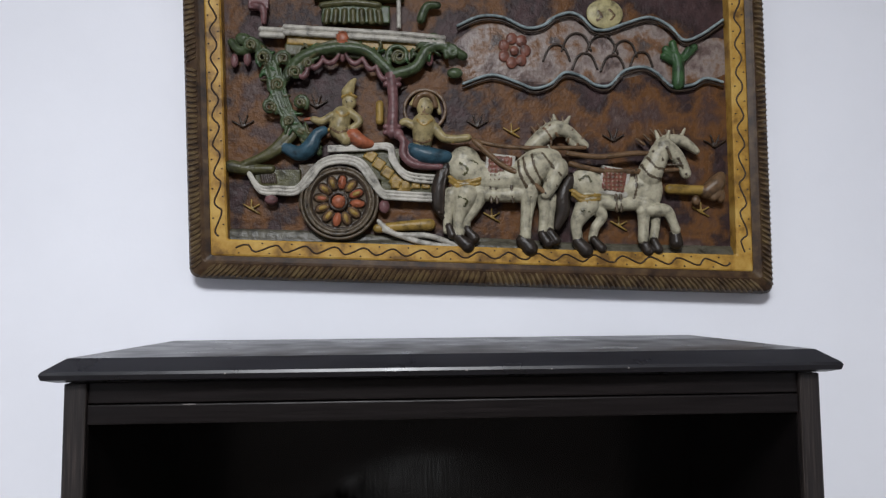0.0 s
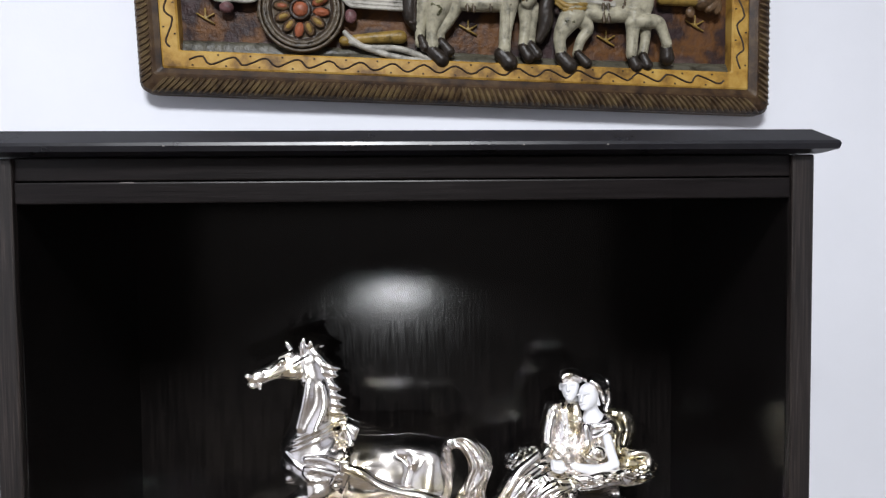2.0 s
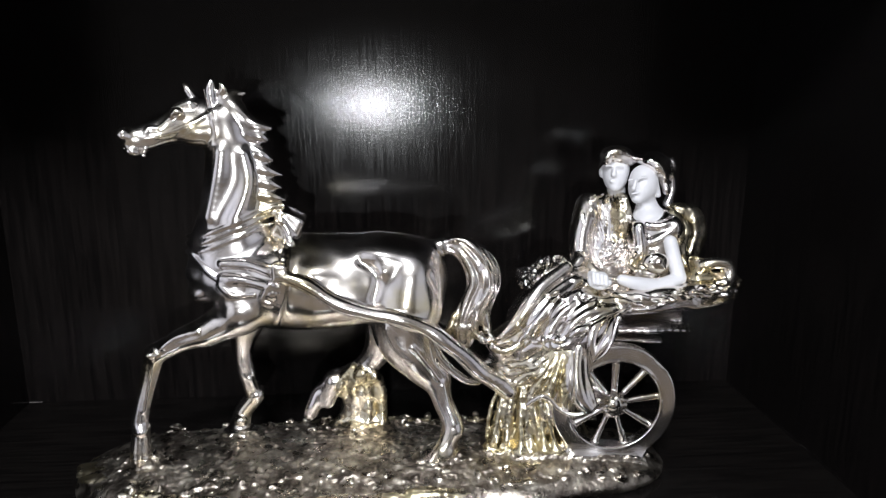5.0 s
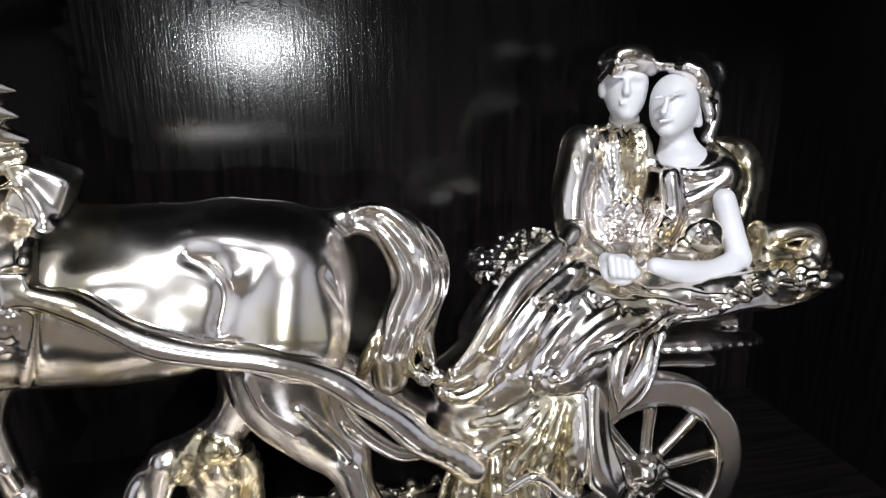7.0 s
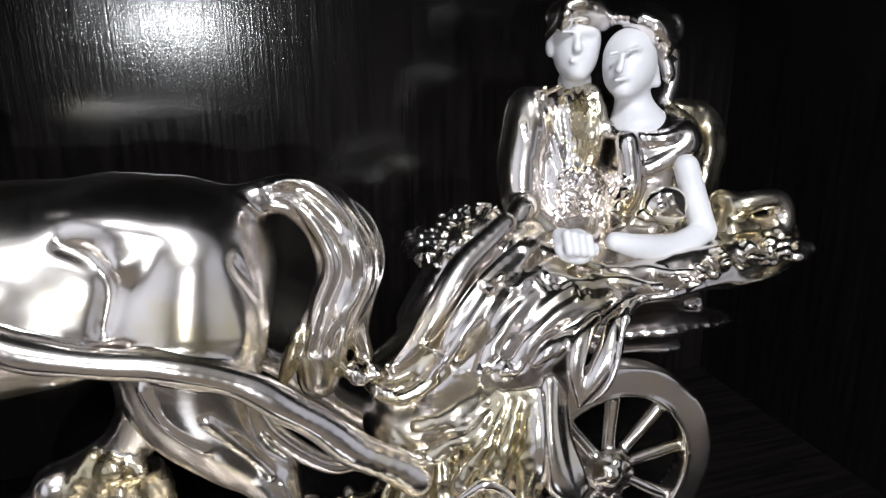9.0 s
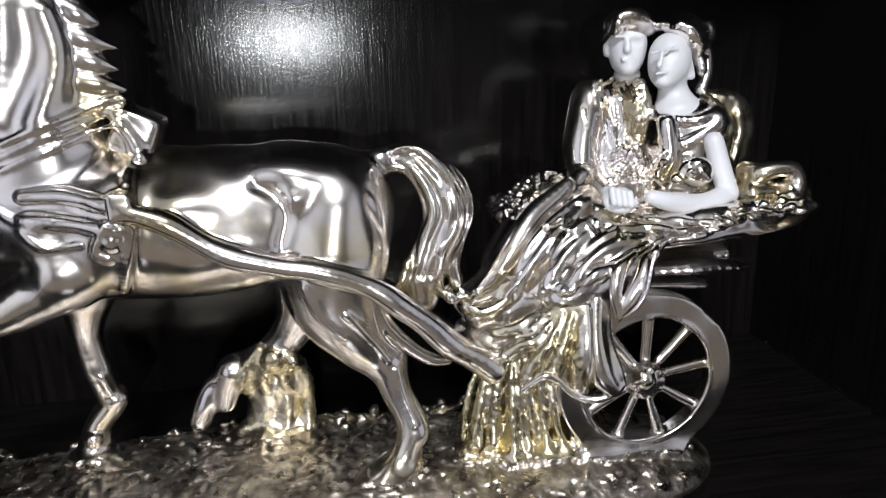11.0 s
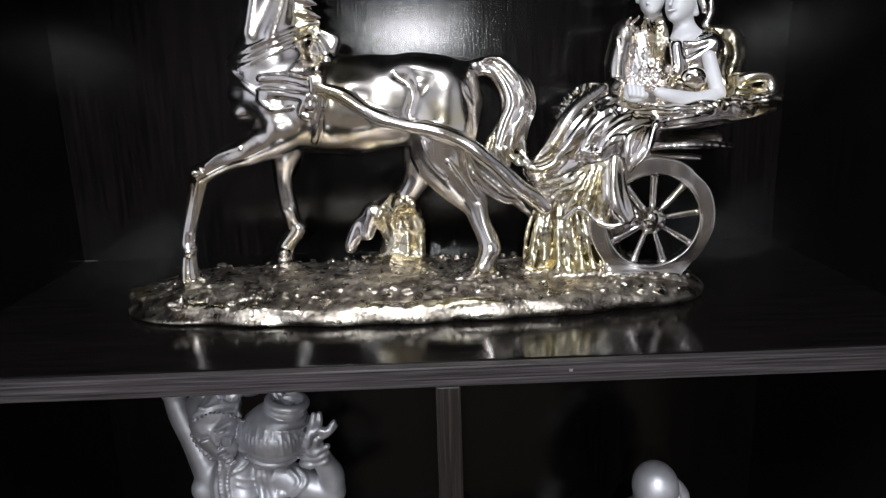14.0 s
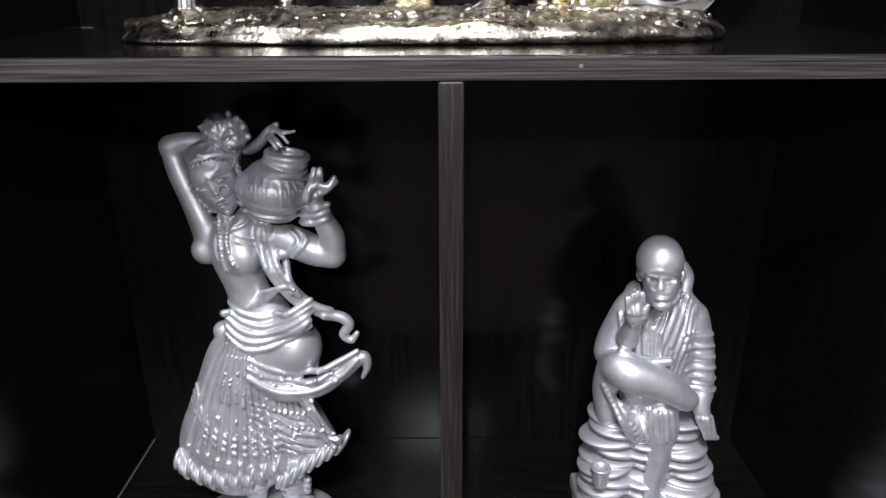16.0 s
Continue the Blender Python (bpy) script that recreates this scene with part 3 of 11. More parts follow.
c.limb(TRIM, 0.04, (-24.44, -1.6, 21.85, 0.24), (-19.4, -1.7, 22.02, 0.24), (-15.04, -1.8, 22.19, 0.24), (-14.35, -1.8, 20.24, 0.24), (-13.31, -1.8, 18.48, 0.24), (-11.57, -1.8, 17.6, 0.24), (-7.9, -1.8, 17.25, 0.25))
c.limb(TRIM, 0.04, (-24.44, -1.6, 21.49, 0.24), (-19.4, -1.7, 21.67, 0.24), (-15.22, -1.8, 21.84, 0.24), (-14.7, -1.8, 19.98, 0.24), (-13.31, -1.8, 17.95, 0.24), (-11.57, -1.8, 17.07, 0.24), (-7.9, -1.8, 16.72, 0.24))
c.limb(TRIM, 0.04, (-24.43, -1.6, 21.14, 0.24), (-19.4, -1.7, 21.31, 0.24), (-15.48, -1.8, 21.48, 0.24), (-14.96, -1.8, 19.71, 0.24), (-13.31, -1.8, 17.42, 0.24), (-11.57, -1.8, 16.54, 0.24), (-7.91, -1.8, 16.19, 0.24))
c.block(OCHRE, 0.05, (-18.03, -1.3, 20.51), (0.79, 0.15, 0.79), 0.05, -35)
c.block(OCHRE, 0.05, (-16.72, -1.3, 19.19), (0.79, 0.15, 0.79), 0.05, -35)
c.block(OCHRE, 0.05, (-15.41, -1.3, 17.86), (0.79, 0.15, 0.79), 0.05, -35)
c.block(OCHRE, 0.05, (-14.11, -1.3, 16.53), (0.79, 0.15, 0.79), 0.05, -35)
c.block(OCHRE, 0.05, (-12.8, -1.3, 15.21), (0.79, 0.15, 0.79), 0.05, -35)
c.block(OCHRE, 0.05, (-14.19, -1.4, 15.99), (0.61, 0.15, 0.61), 0.05, 0)
c.block(OCHRE, 0.05, (-12.62, -1.4, 15.99), (0.61, 0.15, 0.61), 0.05, 0)
c.block(OCHRE, 0.05, (-11.05, -1.4, 15.99), (0.61, 0.15, 0.61), 0.05, 0)
c.block(OCHRE, 0.05, (-9.47, -1.4, 15.99), (0.61, 0.15, 0.61), 0.05, 0)
c.limb(MAUVE, 0.1, (-14.33, -1.8, 24.06, 0.53), (-12.94, -2, 22.69, 0.61), (-12.95, -2.1, 20.45, 0.61), (-11.13, -2.1, 18.95, 0.61), (-7.2, -2, 18.63, 0.52))
c.limb(MAUVE, 0.1, (-13.46, -1.6, 23.67, 0.44), (-12.24, -1.7, 22.05, 0.53), (-11.9, -1.8, 20.25, 0.53), (-10.25, -1.8, 19.64, 0.53))
c.egg(MAUVE, 0.1, (-13.72, -2, 23.75), (0.87, 0.6, 0.87))
c.egg(MAUVE, 0.1, (-33.18, -1.4, 13.62), (1.04, 0.6, 0.78))
c.egg(MAUVE, 0.1, (-15.95, -1.4, 12.55), (0.87, 0.6, 1.05))
c.limb(OCHRE, 0.1, (-17.01, -0.9, 9.19, 0.7), (-12.48, -1, 9.61, 0.79), (-8.97, -1, 9.77, 0.96))
c.limb(TRIM, 0.1, (-16.82, -1.4, 10.27, 0.35), (-14.22, -1.5, 8.25, 0.43), (-9.01, -1.5, 7.97, 0.44), (-4.21, -1.4, 6.21, 0.44))
c.limb(TRIM, 0.1, (-15.95, -1.4, 8.87, 0.35), (-10.75, -1.5, 7.1, 0.44), (-5.09, -1.4, 6.03, 0.44))
carved("chariot", c, "carved ochre chariot body with white trim")
c = Clay((-29.2, -4.6, 7.0), (-16.4, 0.9, 19.8), 0.11)
c.egg(BRONZE, 0.1, (-22.82, -1, 13.49), (5.76, 0.6, 5.93))
c.ring(BRONZE, 0.1, (-22.78, -1.55, 13.41), 5.82, 0.23, 0.42)
c.ring(BRONZE, 0.1, (-22.78, -1.55, 13.41), 5.21, 0.23, 0.42)
c.ring(BRONZE, 0.1, (-22.78, -1.55, 13.41), 4.69, 0.23, 0.42)
c.ring(DARK, 0.1, (-22.8, -1.3, 13.45), 4.35, 0.17, 0.4)
c.egg(DARK, 0.03, (-20.04, -1.55, 13.01), (1.3, 0.3, 0.78), -8)
c.egg(RED, 0.03, (-20.02, -1.8, 12.97), (1.08, 0.35, 0.61), -8)
c.egg(RED, 0.03, (-20.01, -2, 12.95), (0.69, 0.3, 0.3), -8)
c.egg(DARK, 0.03, (-20.6, -1.55, 11.63), (1.3, 0.3, 0.78), -38)
c.egg(UMBER, 0.03, (-20.58, -1.8, 11.6), (1.08, 0.35, 0.61), -38)
c.egg(OCHRE, 0.03, (-20.57, -2, 11.58), (0.69, 0.3, 0.3), -38)
c.egg(DARK, 0.03, (-21.74, -1.55, 10.74), (1.3, 0.3, 0.78), -68)
c.egg(UMBER, 0.03, (-21.72, -1.8, 10.71), (1.08, 0.35, 0.61), -68)
c.egg(OCHRE, 0.03, (-21.7, -2, 10.69), (0.69, 0.3, 0.3), -68)
c.egg(DARK, 0.03, (-23.15, -1.55, 10.56), (1.3, 0.3, 0.78), -98)
c.egg(RED, 0.03, (-23.13, -1.8, 10.53), (1.08, 0.35, 0.6), -98)
c.egg(RED, 0.03, (-23.11, -2, 10.51), (0.69, 0.3, 0.3), -98)
c.egg(DARK, 0.03, (-24.47, -1.55, 11.14), (1.3, 0.3, 0.78), -128)
c.egg(UMBER, 0.03, (-24.44, -1.8, 11.11), (1.08, 0.35, 0.6), -128)
c.egg(OCHRE, 0.03, (-24.42, -2, 11.09), (0.69, 0.3, 0.3), -128)
c.egg(DARK, 0.03, (-25.33, -1.55, 12.34), (1.3, 0.3, 0.78), -158)
c.egg(UMBER, 0.03, (-25.3, -1.8, 12.3), (1.08, 0.35, 0.6), -158)
c.egg(OCHRE, 0.03, (-25.28, -2, 12.28), (0.69, 0.3, 0.3), -158)
c.egg(DARK, 0.03, (-25.51, -1.55, 13.82), (1.3, 0.3, 0.78), -188)
c.egg(UMBER, 0.03, (-25.48, -1.8, 13.78), (1.08, 0.35, 0.61), -188)
c.egg(RED, 0.03, (-25.45, -2, 13.75), (0.69, 0.3, 0.3), -188)
c.egg(DARK, 0.03, (-24.95, -1.55, 15.19), (1.3, 0.3, 0.78), -218)
c.egg(UMBER, 0.03, (-24.93, -1.8, 15.15), (1.08, 0.35, 0.61), -218)
c.egg(OCHRE, 0.03, (-24.91, -2, 15.12), (0.69, 0.3, 0.3), -218)
c.egg(DARK, 0.03, (-23.82, -1.55, 16.09), (1.3, 0.3, 0.78), -248)
c.egg(UMBER, 0.03, (-23.79, -1.8, 16.05), (1.08, 0.35, 0.61), -248)
c.egg(OCHRE, 0.03, (-23.77, -2, 16.02), (0.69, 0.3, 0.3), -248)
c.egg(DARK, 0.03, (-22.4, -1.55, 16.28), (1.3, 0.3, 0.78), -278)
c.egg(RED, 0.03, (-22.38, -1.8, 16.24), (1.08, 0.35, 0.61), -278)
c.egg(RED, 0.03, (-22.36, -2, 16.2), (0.69, 0.3, 0.3), -278)
c.egg(DARK, 0.03, (-21.08, -1.55, 15.69), (1.31, 0.3, 0.78), -308)
c.egg(UMBER, 0.03, (-21.06, -1.8, 15.65), (1.09, 0.35, 0.61), -308)
c.egg(OCHRE, 0.03, (-21.05, -2, 15.62), (0.69, 0.3, 0.3), -308)
c.egg(DARK, 0.03, (-20.21, -1.55, 14.5), (1.3, 0.3, 0.78), -338)
c.egg(RED, 0.03, (-20.2, -1.8, 14.46), (1.08, 0.35, 0.61), -338)
c.egg(OCHRE, 0.03, (-20.19, -2, 14.43), (0.69, 0.3, 0.3), -338)
c.egg(RED, 0.04, (-22.87, -2.4, 13.2), (1.03, 0.6, 1.03))
c.ring(DARK, 0.1, (-22.91, -2.0, 13.26), 1.30, 0.22, 0.4)
carved("chariot_wheel", c, "carved wheel with flower petals and red hub")
c = Clay((-40.5, -4.6, 20.1), (-2.4, 0.9, 56.6), 0.11)
c.limb(TRIM, 0.08, (-34.9, -1.9, 40.21, 0.44), (-31.61, -1.9, 40.08, 0.44))
c.limb(TRIM, 0.08, (-34.89, -1.9, 39.31, 0.44), (-31.6, -1.9, 39.18, 0.44))
c.limb(TRIM, 0.08, (-31.15, -2.1, 40.54, 0.44), (-22.88, -2.1, 40.11, 0.44), (-14.1, -2.1, 39.69, 0.44), (-6.58, -2, 39.1, 0.44))
c.limb(TRIM, 0.08, (-31.14, -2.1, 39.64, 0.44), (-22.87, -2.1, 39.21, 0.44), (-14.1, -2.1, 38.78, 0.44), (-6.59, -2, 38.19, 0.44))
c.block(OCHRE, 0.15, (-19.44, -0.9, 38.71), (11.57, 0.7, 1.25), 0.2, -3)
c.limb(GREEN, 0.1, (-31.62, -1.4, 31.64, 0.61), (-29.43, -1.7, 35.14, 0.88), (-26.39, -1.8, 36.76, 0.88), (-22.45, -1.9, 37.4, 0.88), (-18.51, -1.8, 36.85, 0.88), (-15.88, -1.7, 34.56, 0.88), (-14.13, -1.6, 33.08, 0.79))
c.limb(GREEN, 0.08, (-35.59, -1.4, 38.33, 0.53), (-33.52, -1.6, 35.13, 0.61), (-32.79, -1.6, 30.67, 0.7), (-31.12, -1.6, 26.68, 0.7), (-28.1, -1.4, 23.2, 0.61), (-25.95, -1.2, 21.75, 0.52))
c.limb(GREEN, 0.08, (-34.8, -1.4, 37.52, 0.53), (-32.74, -1.6, 34.33, 0.61), (-32.01, -1.6, 29.88, 0.7), (-30.33, -1.6, 25.89, 0.7), (-27.32, -1.4, 22.41, 0.61), (-25.95, -1.2, 20.95, 0.52))
c.limb(GREEN, 0.07, (-33.34, -1.9, 30.49, 0.39), (-33.6, -1.92, 31.54, 0.38), (-33, -1.94, 32.43, 0.37), (-32.05, -1.96, 32.61, 0.36), (-31.36, -1.98, 32.08, 0.35), (-31.35, -2, 31.27, 0.33), (-31.77, -2.02, 30.73, 0.32), (-32.37, -2.04, 30.72, 0.31), (-32.71, -2.06, 31.15, 0.3), (-32.63, -2.08, 31.59, 0.29), (-32.37, -2.1, 31.77, 0.27))
c.limb(OLIVE, 0.07, (-32.84, -2.3, 30.72, 0.23), (-33.01, -2.32, 31.42, 0.22), (-32.67, -2.34, 31.95, 0.21), (-32.07, -2.36, 32.04, 0.21), (-31.63, -2.38, 31.68, 0.2), (-31.62, -2.4, 31.23, 0.19), (-31.87, -2.42, 30.87, 0.18), (-32.21, -2.44, 30.86, 0.18), (-32.47, -2.46, 31.12, 0.17), (-32.38, -2.48, 31.38, 0.16), (-32.21, -2.5, 31.46, 0.16))
c.limb(GREEN, 0.07, (-32.45, -1.9, 27.04, 0.39), (-32.19, -1.92, 28.01, 0.38), (-32.71, -1.94, 28.79, 0.37), (-33.57, -1.96, 28.96, 0.36), (-34.16, -1.98, 28.42, 0.35), (-34.15, -2, 27.7, 0.33), (-33.71, -2.02, 27.26, 0.32), (-33.19, -2.04, 27.26, 0.31), (-32.94, -2.06, 27.61, 0.3), (-32.94, -2.08, 28.04, 0.29), (-33.19, -2.1, 28.12, 0.27))
c.limb(OLIVE, 0.07, (-32.72, -2.3, 27.28, 0.23), (-32.55, -2.32, 27.89, 0.22), (-32.89, -2.34, 28.32, 0.21), (-33.4, -2.36, 28.4, 0.21), (-33.74, -2.38, 28.13, 0.2), (-33.82, -2.4, 27.68, 0.19), (-33.55, -2.42, 27.42, 0.18), (-33.21, -2.44, 27.41, 0.18), (-33.04, -2.46, 27.58, 0.17), (-33.03, -2.48, 27.84, 0.16), (-33.2, -2.5, 27.92, 0.16))
c.limb(GREEN, 0.07, (-30.77, -1.9, 32.47, 0.39), (-31.03, -1.92, 33.53, 0.38), (-30.43, -1.94, 34.42, 0.37), (-29.48, -1.96, 34.6, 0.36), (-28.78, -1.98, 34.07, 0.35), (-28.77, -2, 33.26, 0.33), (-29.2, -2.02, 32.71, 0.32), (-29.8, -2.04, 32.7, 0.31), (-30.14, -2.06, 33.13, 0.3), (-30.06, -2.08, 33.57, 0.29), (-29.8, -2.1, 33.75, 0.27))
c.limb(OLIVE, 0.07, (-30.28, -2.3, 32.7, 0.23), (-30.45, -2.32, 33.4, 0.22), (-30.11, -2.34, 33.93, 0.21), (-29.5, -2.36, 34.02, 0.21), (-29.06, -2.38, 33.66, 0.2), (-29.06, -2.4, 33.21, 0.19), (-29.31, -2.42, 32.85, 0.18), (-29.65, -2.44, 32.84, 0.18), (-29.91, -2.46, 33.09, 0.17), (-29.82, -2.48, 33.35, 0.17), (-29.65, -2.5, 33.44, 0.16))
c.limb(GREEN, 0.07, (-27.89, -1.9, 27.86, 0.39), (-27.72, -1.92, 28.75, 0.38), (-28.15, -1.94, 29.45, 0.37), (-28.84, -1.96, 29.53, 0.36), (-29.35, -1.98, 29.07, 0.35), (-29.43, -2, 28.45, 0.33), (-29.08, -2.02, 28.09, 0.32), (-28.56, -2.04, 28.09, 0.31), (-28.3, -2.06, 28.44, 0.3), (-28.38, -2.08, 28.7, 0.29), (-28.64, -2.1, 28.87, 0.27))
c.limb(OLIVE, 0.07, (-28.18, -2.3, 28.1, 0.23), (-28.09, -2.32, 28.63, 0.22), (-28.35, -2.34, 28.98, 0.21), (-28.78, -2.36, 29.06, 0.21), (-29.12, -2.38, 28.78, 0.2), (-29.11, -2.4, 28.42, 0.19), (-28.85, -2.42, 28.15, 0.18), (-28.59, -2.44, 28.15, 0.18), (-28.42, -2.46, 28.32, 0.17), (-28.5, -2.48, 28.58, 0.16), (-28.58, -2.5, 28.66, 0.16))
c.limb(GREEN, 0.07, (-33.55, -1.9, 34.76, 0.39), (-33.3, -1.92, 35.83, 0.38), (-33.82, -1.94, 36.71, 0.37), (-34.77, -1.96, 36.78, 0.36), (-35.36, -1.98, 36.23, 0.35), (-35.43, -2, 35.51, 0.33), (-35, -2.02, 35.06, 0.32), (-34.39, -2.04, 35.06, 0.31), (-34.04, -2.06, 35.41, 0.3), (-34.13, -2.08, 35.85, 0.29), (-34.39, -2.1, 36.02, 0.27))
c.limb(OLIVE, 0.07, (-33.91, -2.3, 34.97, 0.23), (-33.74, -2.32, 35.68, 0.22), (-34.08, -2.34, 36.21, 0.21), (-34.6, -2.36, 36.28, 0.21), (-35.02, -2.38, 35.91, 0.2), (-35.01, -2.4, 35.46, 0.19), (-34.74, -2.42, 35.1, 0.18), (-34.4, -2.44, 35.1, 0.18), (-34.14, -2.46, 35.36, 0.17), (-34.22, -2.48, 35.62, 0.17), (-34.39, -2.5, 35.7, 0.16))
c.limb(GREEN, 0.07, (-32.26, -1.9, 34.77, 0.39), (-32.52, -1.92, 35.66, 0.38), (-32, -1.94, 36.37, 0.37), (-31.31, -1.96, 36.55, 0.36), (-30.7, -1.98, 36.11, 0.35), (-30.6, -2, 35.38, 0.33), (-31.03, -2.02, 34.92, 0.32), (-31.54, -2.04, 35, 0.31), (-31.8, -2.06, 35.26, 0.3), (-31.71, -2.08, 35.61, 0.29), (-31.45, -2.1, 35.79, 0.27))
c.limb(OLIVE, 0.07, (-31.84, -2.3, 34.91, 0.23), (-32.02, -2.32, 35.52, 0.22), (-31.76, -2.34, 35.96, 0.21), (-31.24, -2.36, 36.05, 0.21), (-30.89, -2.38, 35.78, 0.2), (-30.88, -2.4, 35.33, 0.19), (-31.05, -2.42, 35.05, 0.18), (-31.39, -2.44, 35.04, 0.18), (-31.56, -2.46, 35.21, 0.17), (-31.56, -2.48, 35.47, 0.17), (-31.38, -2.5, 35.56, 0.16))
c.limb(GREEN, 0.07, (-35.64, -1.9, 36.88, 0.39), (-35.39, -1.92, 37.77, 0.38), (-35.91, -1.94, 38.48, 0.37), (-36.6, -1.96, 38.64, 0.36), (-37.19, -1.98, 38.18, 0.35), (-37.26, -2, 37.45, 0.33), (-36.82, -2.02, 37, 0.32), (-36.3, -2.04, 37.09, 0.31), (-36.05, -2.06, 37.36, 0.3), (-36.13, -2.08, 37.71, 0.29), (-36.39, -2.1, 37.87, 0.27))
c.limb(OLIVE, 0.07, (-35.91, -2.3, 37, 0.23), (-35.74, -2.32, 37.62, 0.22), (-35.99, -2.34, 38.06, 0.21), (-36.51, -2.36, 38.13, 0.21), (-36.84, -2.38, 37.85, 0.2), (-36.83, -2.4, 37.4, 0.19), (-36.65, -2.42, 37.13, 0.18), (-36.31, -2.44, 37.12, 0.18), (-36.13, -2.46, 37.3, 0.17), (-36.13, -2.48, 37.56, 0.17), (-36.3, -2.5, 37.64, 0.16))
c.limb(GREEN, 0.07, (-31.31, -1.9, 24.92, 0.39), (-31.49, -1.92, 25.8, 0.38), (-31.06, -1.94, 26.5, 0.37), (-30.37, -1.96, 26.59, 0.36), (-29.85, -1.98, 26.15, 0.35), (-29.75, -2, 25.52, 0.33), (-30.09, -2.02, 25.16, 0.32), (-30.6, -2.04, 25.16, 0.31), (-30.86, -2.06, 25.5, 0.29), (-30.77, -2.08, 25.76, 0.29), (-30.51, -2.1, 25.93, 0.27))
c.limb(OLIVE, 0.07, (-30.9, -2.3, 25.18, 0.23), (-30.99, -2.32, 25.7, 0.22), (-30.73, -2.34, 26.05, 0.21), (-30.3, -2.36, 26.13, 0.21), (-29.95, -2.38, 25.86, 0.2), (-29.95, -2.4, 25.51, 0.19), (-30.2, -2.42, 25.24, 0.18), (-30.45, -2.44, 25.23, 0.18), (-30.62, -2.46, 25.4, 0.17), (-30.54, -2.48, 25.66, 0.16), (-30.45, -2.5, 25.74, 0.16))
c.limb(GREEN, 0.07, (-28.44, -1.9, 34.19, 0.39), (-28.62, -1.92, 34.98, 0.39), (-28.19, -1.94, 35.61, 0.37), (-27.58, -1.96, 35.7, 0.36), (-27.05, -1.98, 35.34, 0.35), (-27.05, -2, 34.79, 0.33), (-27.39, -2.02, 34.34, 0.32), (-27.73, -2.04, 34.33, 0.31), (-27.99, -2.06, 34.67, 0.3), (-27.99, -2.08, 34.94, 0.29), (-27.73, -2.1, 35.11, 0.27))
c.limb(OLIVE, 0.07, (-28.04, -2.3, 34.32, 0.23), (-28.22, -2.32, 34.85, 0.22), (-27.96, -2.34, 35.2, 0.21), (-27.52, -2.36, 35.29, 0.21), (-27.26, -2.38, 35.02, 0.2), (-27.17, -2.4, 34.66, 0.19), (-27.42, -2.42, 34.47, 0.18), (-27.68, -2.44, 34.46, 0.18), (-27.85, -2.46, 34.63, 0.17), (-27.76, -2.48, 34.8, 0.17), (-27.67, -2.5, 34.88, 0.16))
c.limb(GREEN, 0.05, (-34.31, -2, 34.99, 0.23), (-33.21, -2.1, 30.51, 0.24), (-31.63, -2.1, 26.55, 0.24), (-28.89, -1.9, 23.52, 0.22))
c.limb(GREEN, 0.05, (-33.7, -2, 34.72, 0.23), (-32.61, -2.1, 30.25, 0.24), (-31.03, -2.1, 26.37, 0.24), (-28.38, -1.9, 23.44, 0.22))
c.limb(GREEN, 0.05, (-33.1, -2, 34.46, 0.23), (-32.01, -2.1, 29.99, 0.24), (-30.43, -2.1, 26.2, 0.24), (-27.86, -1.9, 23.35, 0.22))
c.limb(GREEN, 0.05, (-32.49, -2, 34.2, 0.23), (-31.4, -2.1, 29.73, 0.24), (-29.83, -2.1, 26.03, 0.24), (-27.34, -1.9, 23.27, 0.22))
c.limb(GREEN, 0.05, (-31.89, -2, 33.94, 0.23), (-30.8, -2.1, 29.47, 0.24), (-29.22, -2.1, 25.85, 0.24), (-26.83, -1.9, 23.18, 0.22))
c.limb(OLIVE, 0.05, (-29.79, -2.1, 33.21, 0.21), (-26.75, -2.3, 36.04, 0.23), (-22.41, -2.4, 37.3, 0.23), (-18.05, -2.3, 36.13, 0.23), (-15, -2.1, 33.36, 0.21))
c.limb(OLIVE, 0.05, (-29.54, -2.1, 33.84, 0.21), (-26.58, -2.3, 36.48, 0.23), (-22.41, -2.4, 37.66, 0.23), (-18.23, -2.3, 36.58, 0.23), (-15.26, -2.1, 33.98, 0.21))
c.limb(OLIVE, 0.05, (-29.28, -2.1, 34.47, 0.21), (-26.41, -2.3, 36.93, 0.23), (-22.41, -2.4, 38.02, 0.23), (-18.4, -2.3, 37.03, 0.23), (-15.52, -2.1, 34.61, 0.21))
c.limb(OLIVE, 0.05, (-29.03, -2.1, 35.1, 0.21), (-26.24, -2.3, 37.39, 0.23), (-22.41, -2.4, 38.38, 0.23), (-18.58, -2.3, 37.48, 0.23), (-15.78, -2.1, 35.24, 0.21))
c.limb(GREEN, 0.1, (-39.53, -1.2, 38.35, 0.61), (-38.17, -1.4, 36.95, 0.7), (-36.01, -1.4, 37.42, 0.7))
c.egg(GREEN, 0.1, (-37.58, -1.4, 38.75), (1.4, 0.6, 0.97), -20)
c.limb(GREEN, 0.07, (-15.09, -1.9, 34.77, 0.4), (-15.43, -1.92, 36.3, 0.39), (-14.73, -1.94, 37.47, 0.37), (-13.49, -1.96, 37.66, 0.36), (-12.52, -1.98, 36.94, 0.35), (-12.53, -2, 35.85, 0.34), (-13.15, -2.02, 35.2, 0.33), (-13.94, -2.04, 35.19, 0.32), (-14.38, -2.06, 35.72, 0.3), (-14.29, -2.08, 36.25, 0.29), (-13.85, -2.1, 36.52, 0.27))
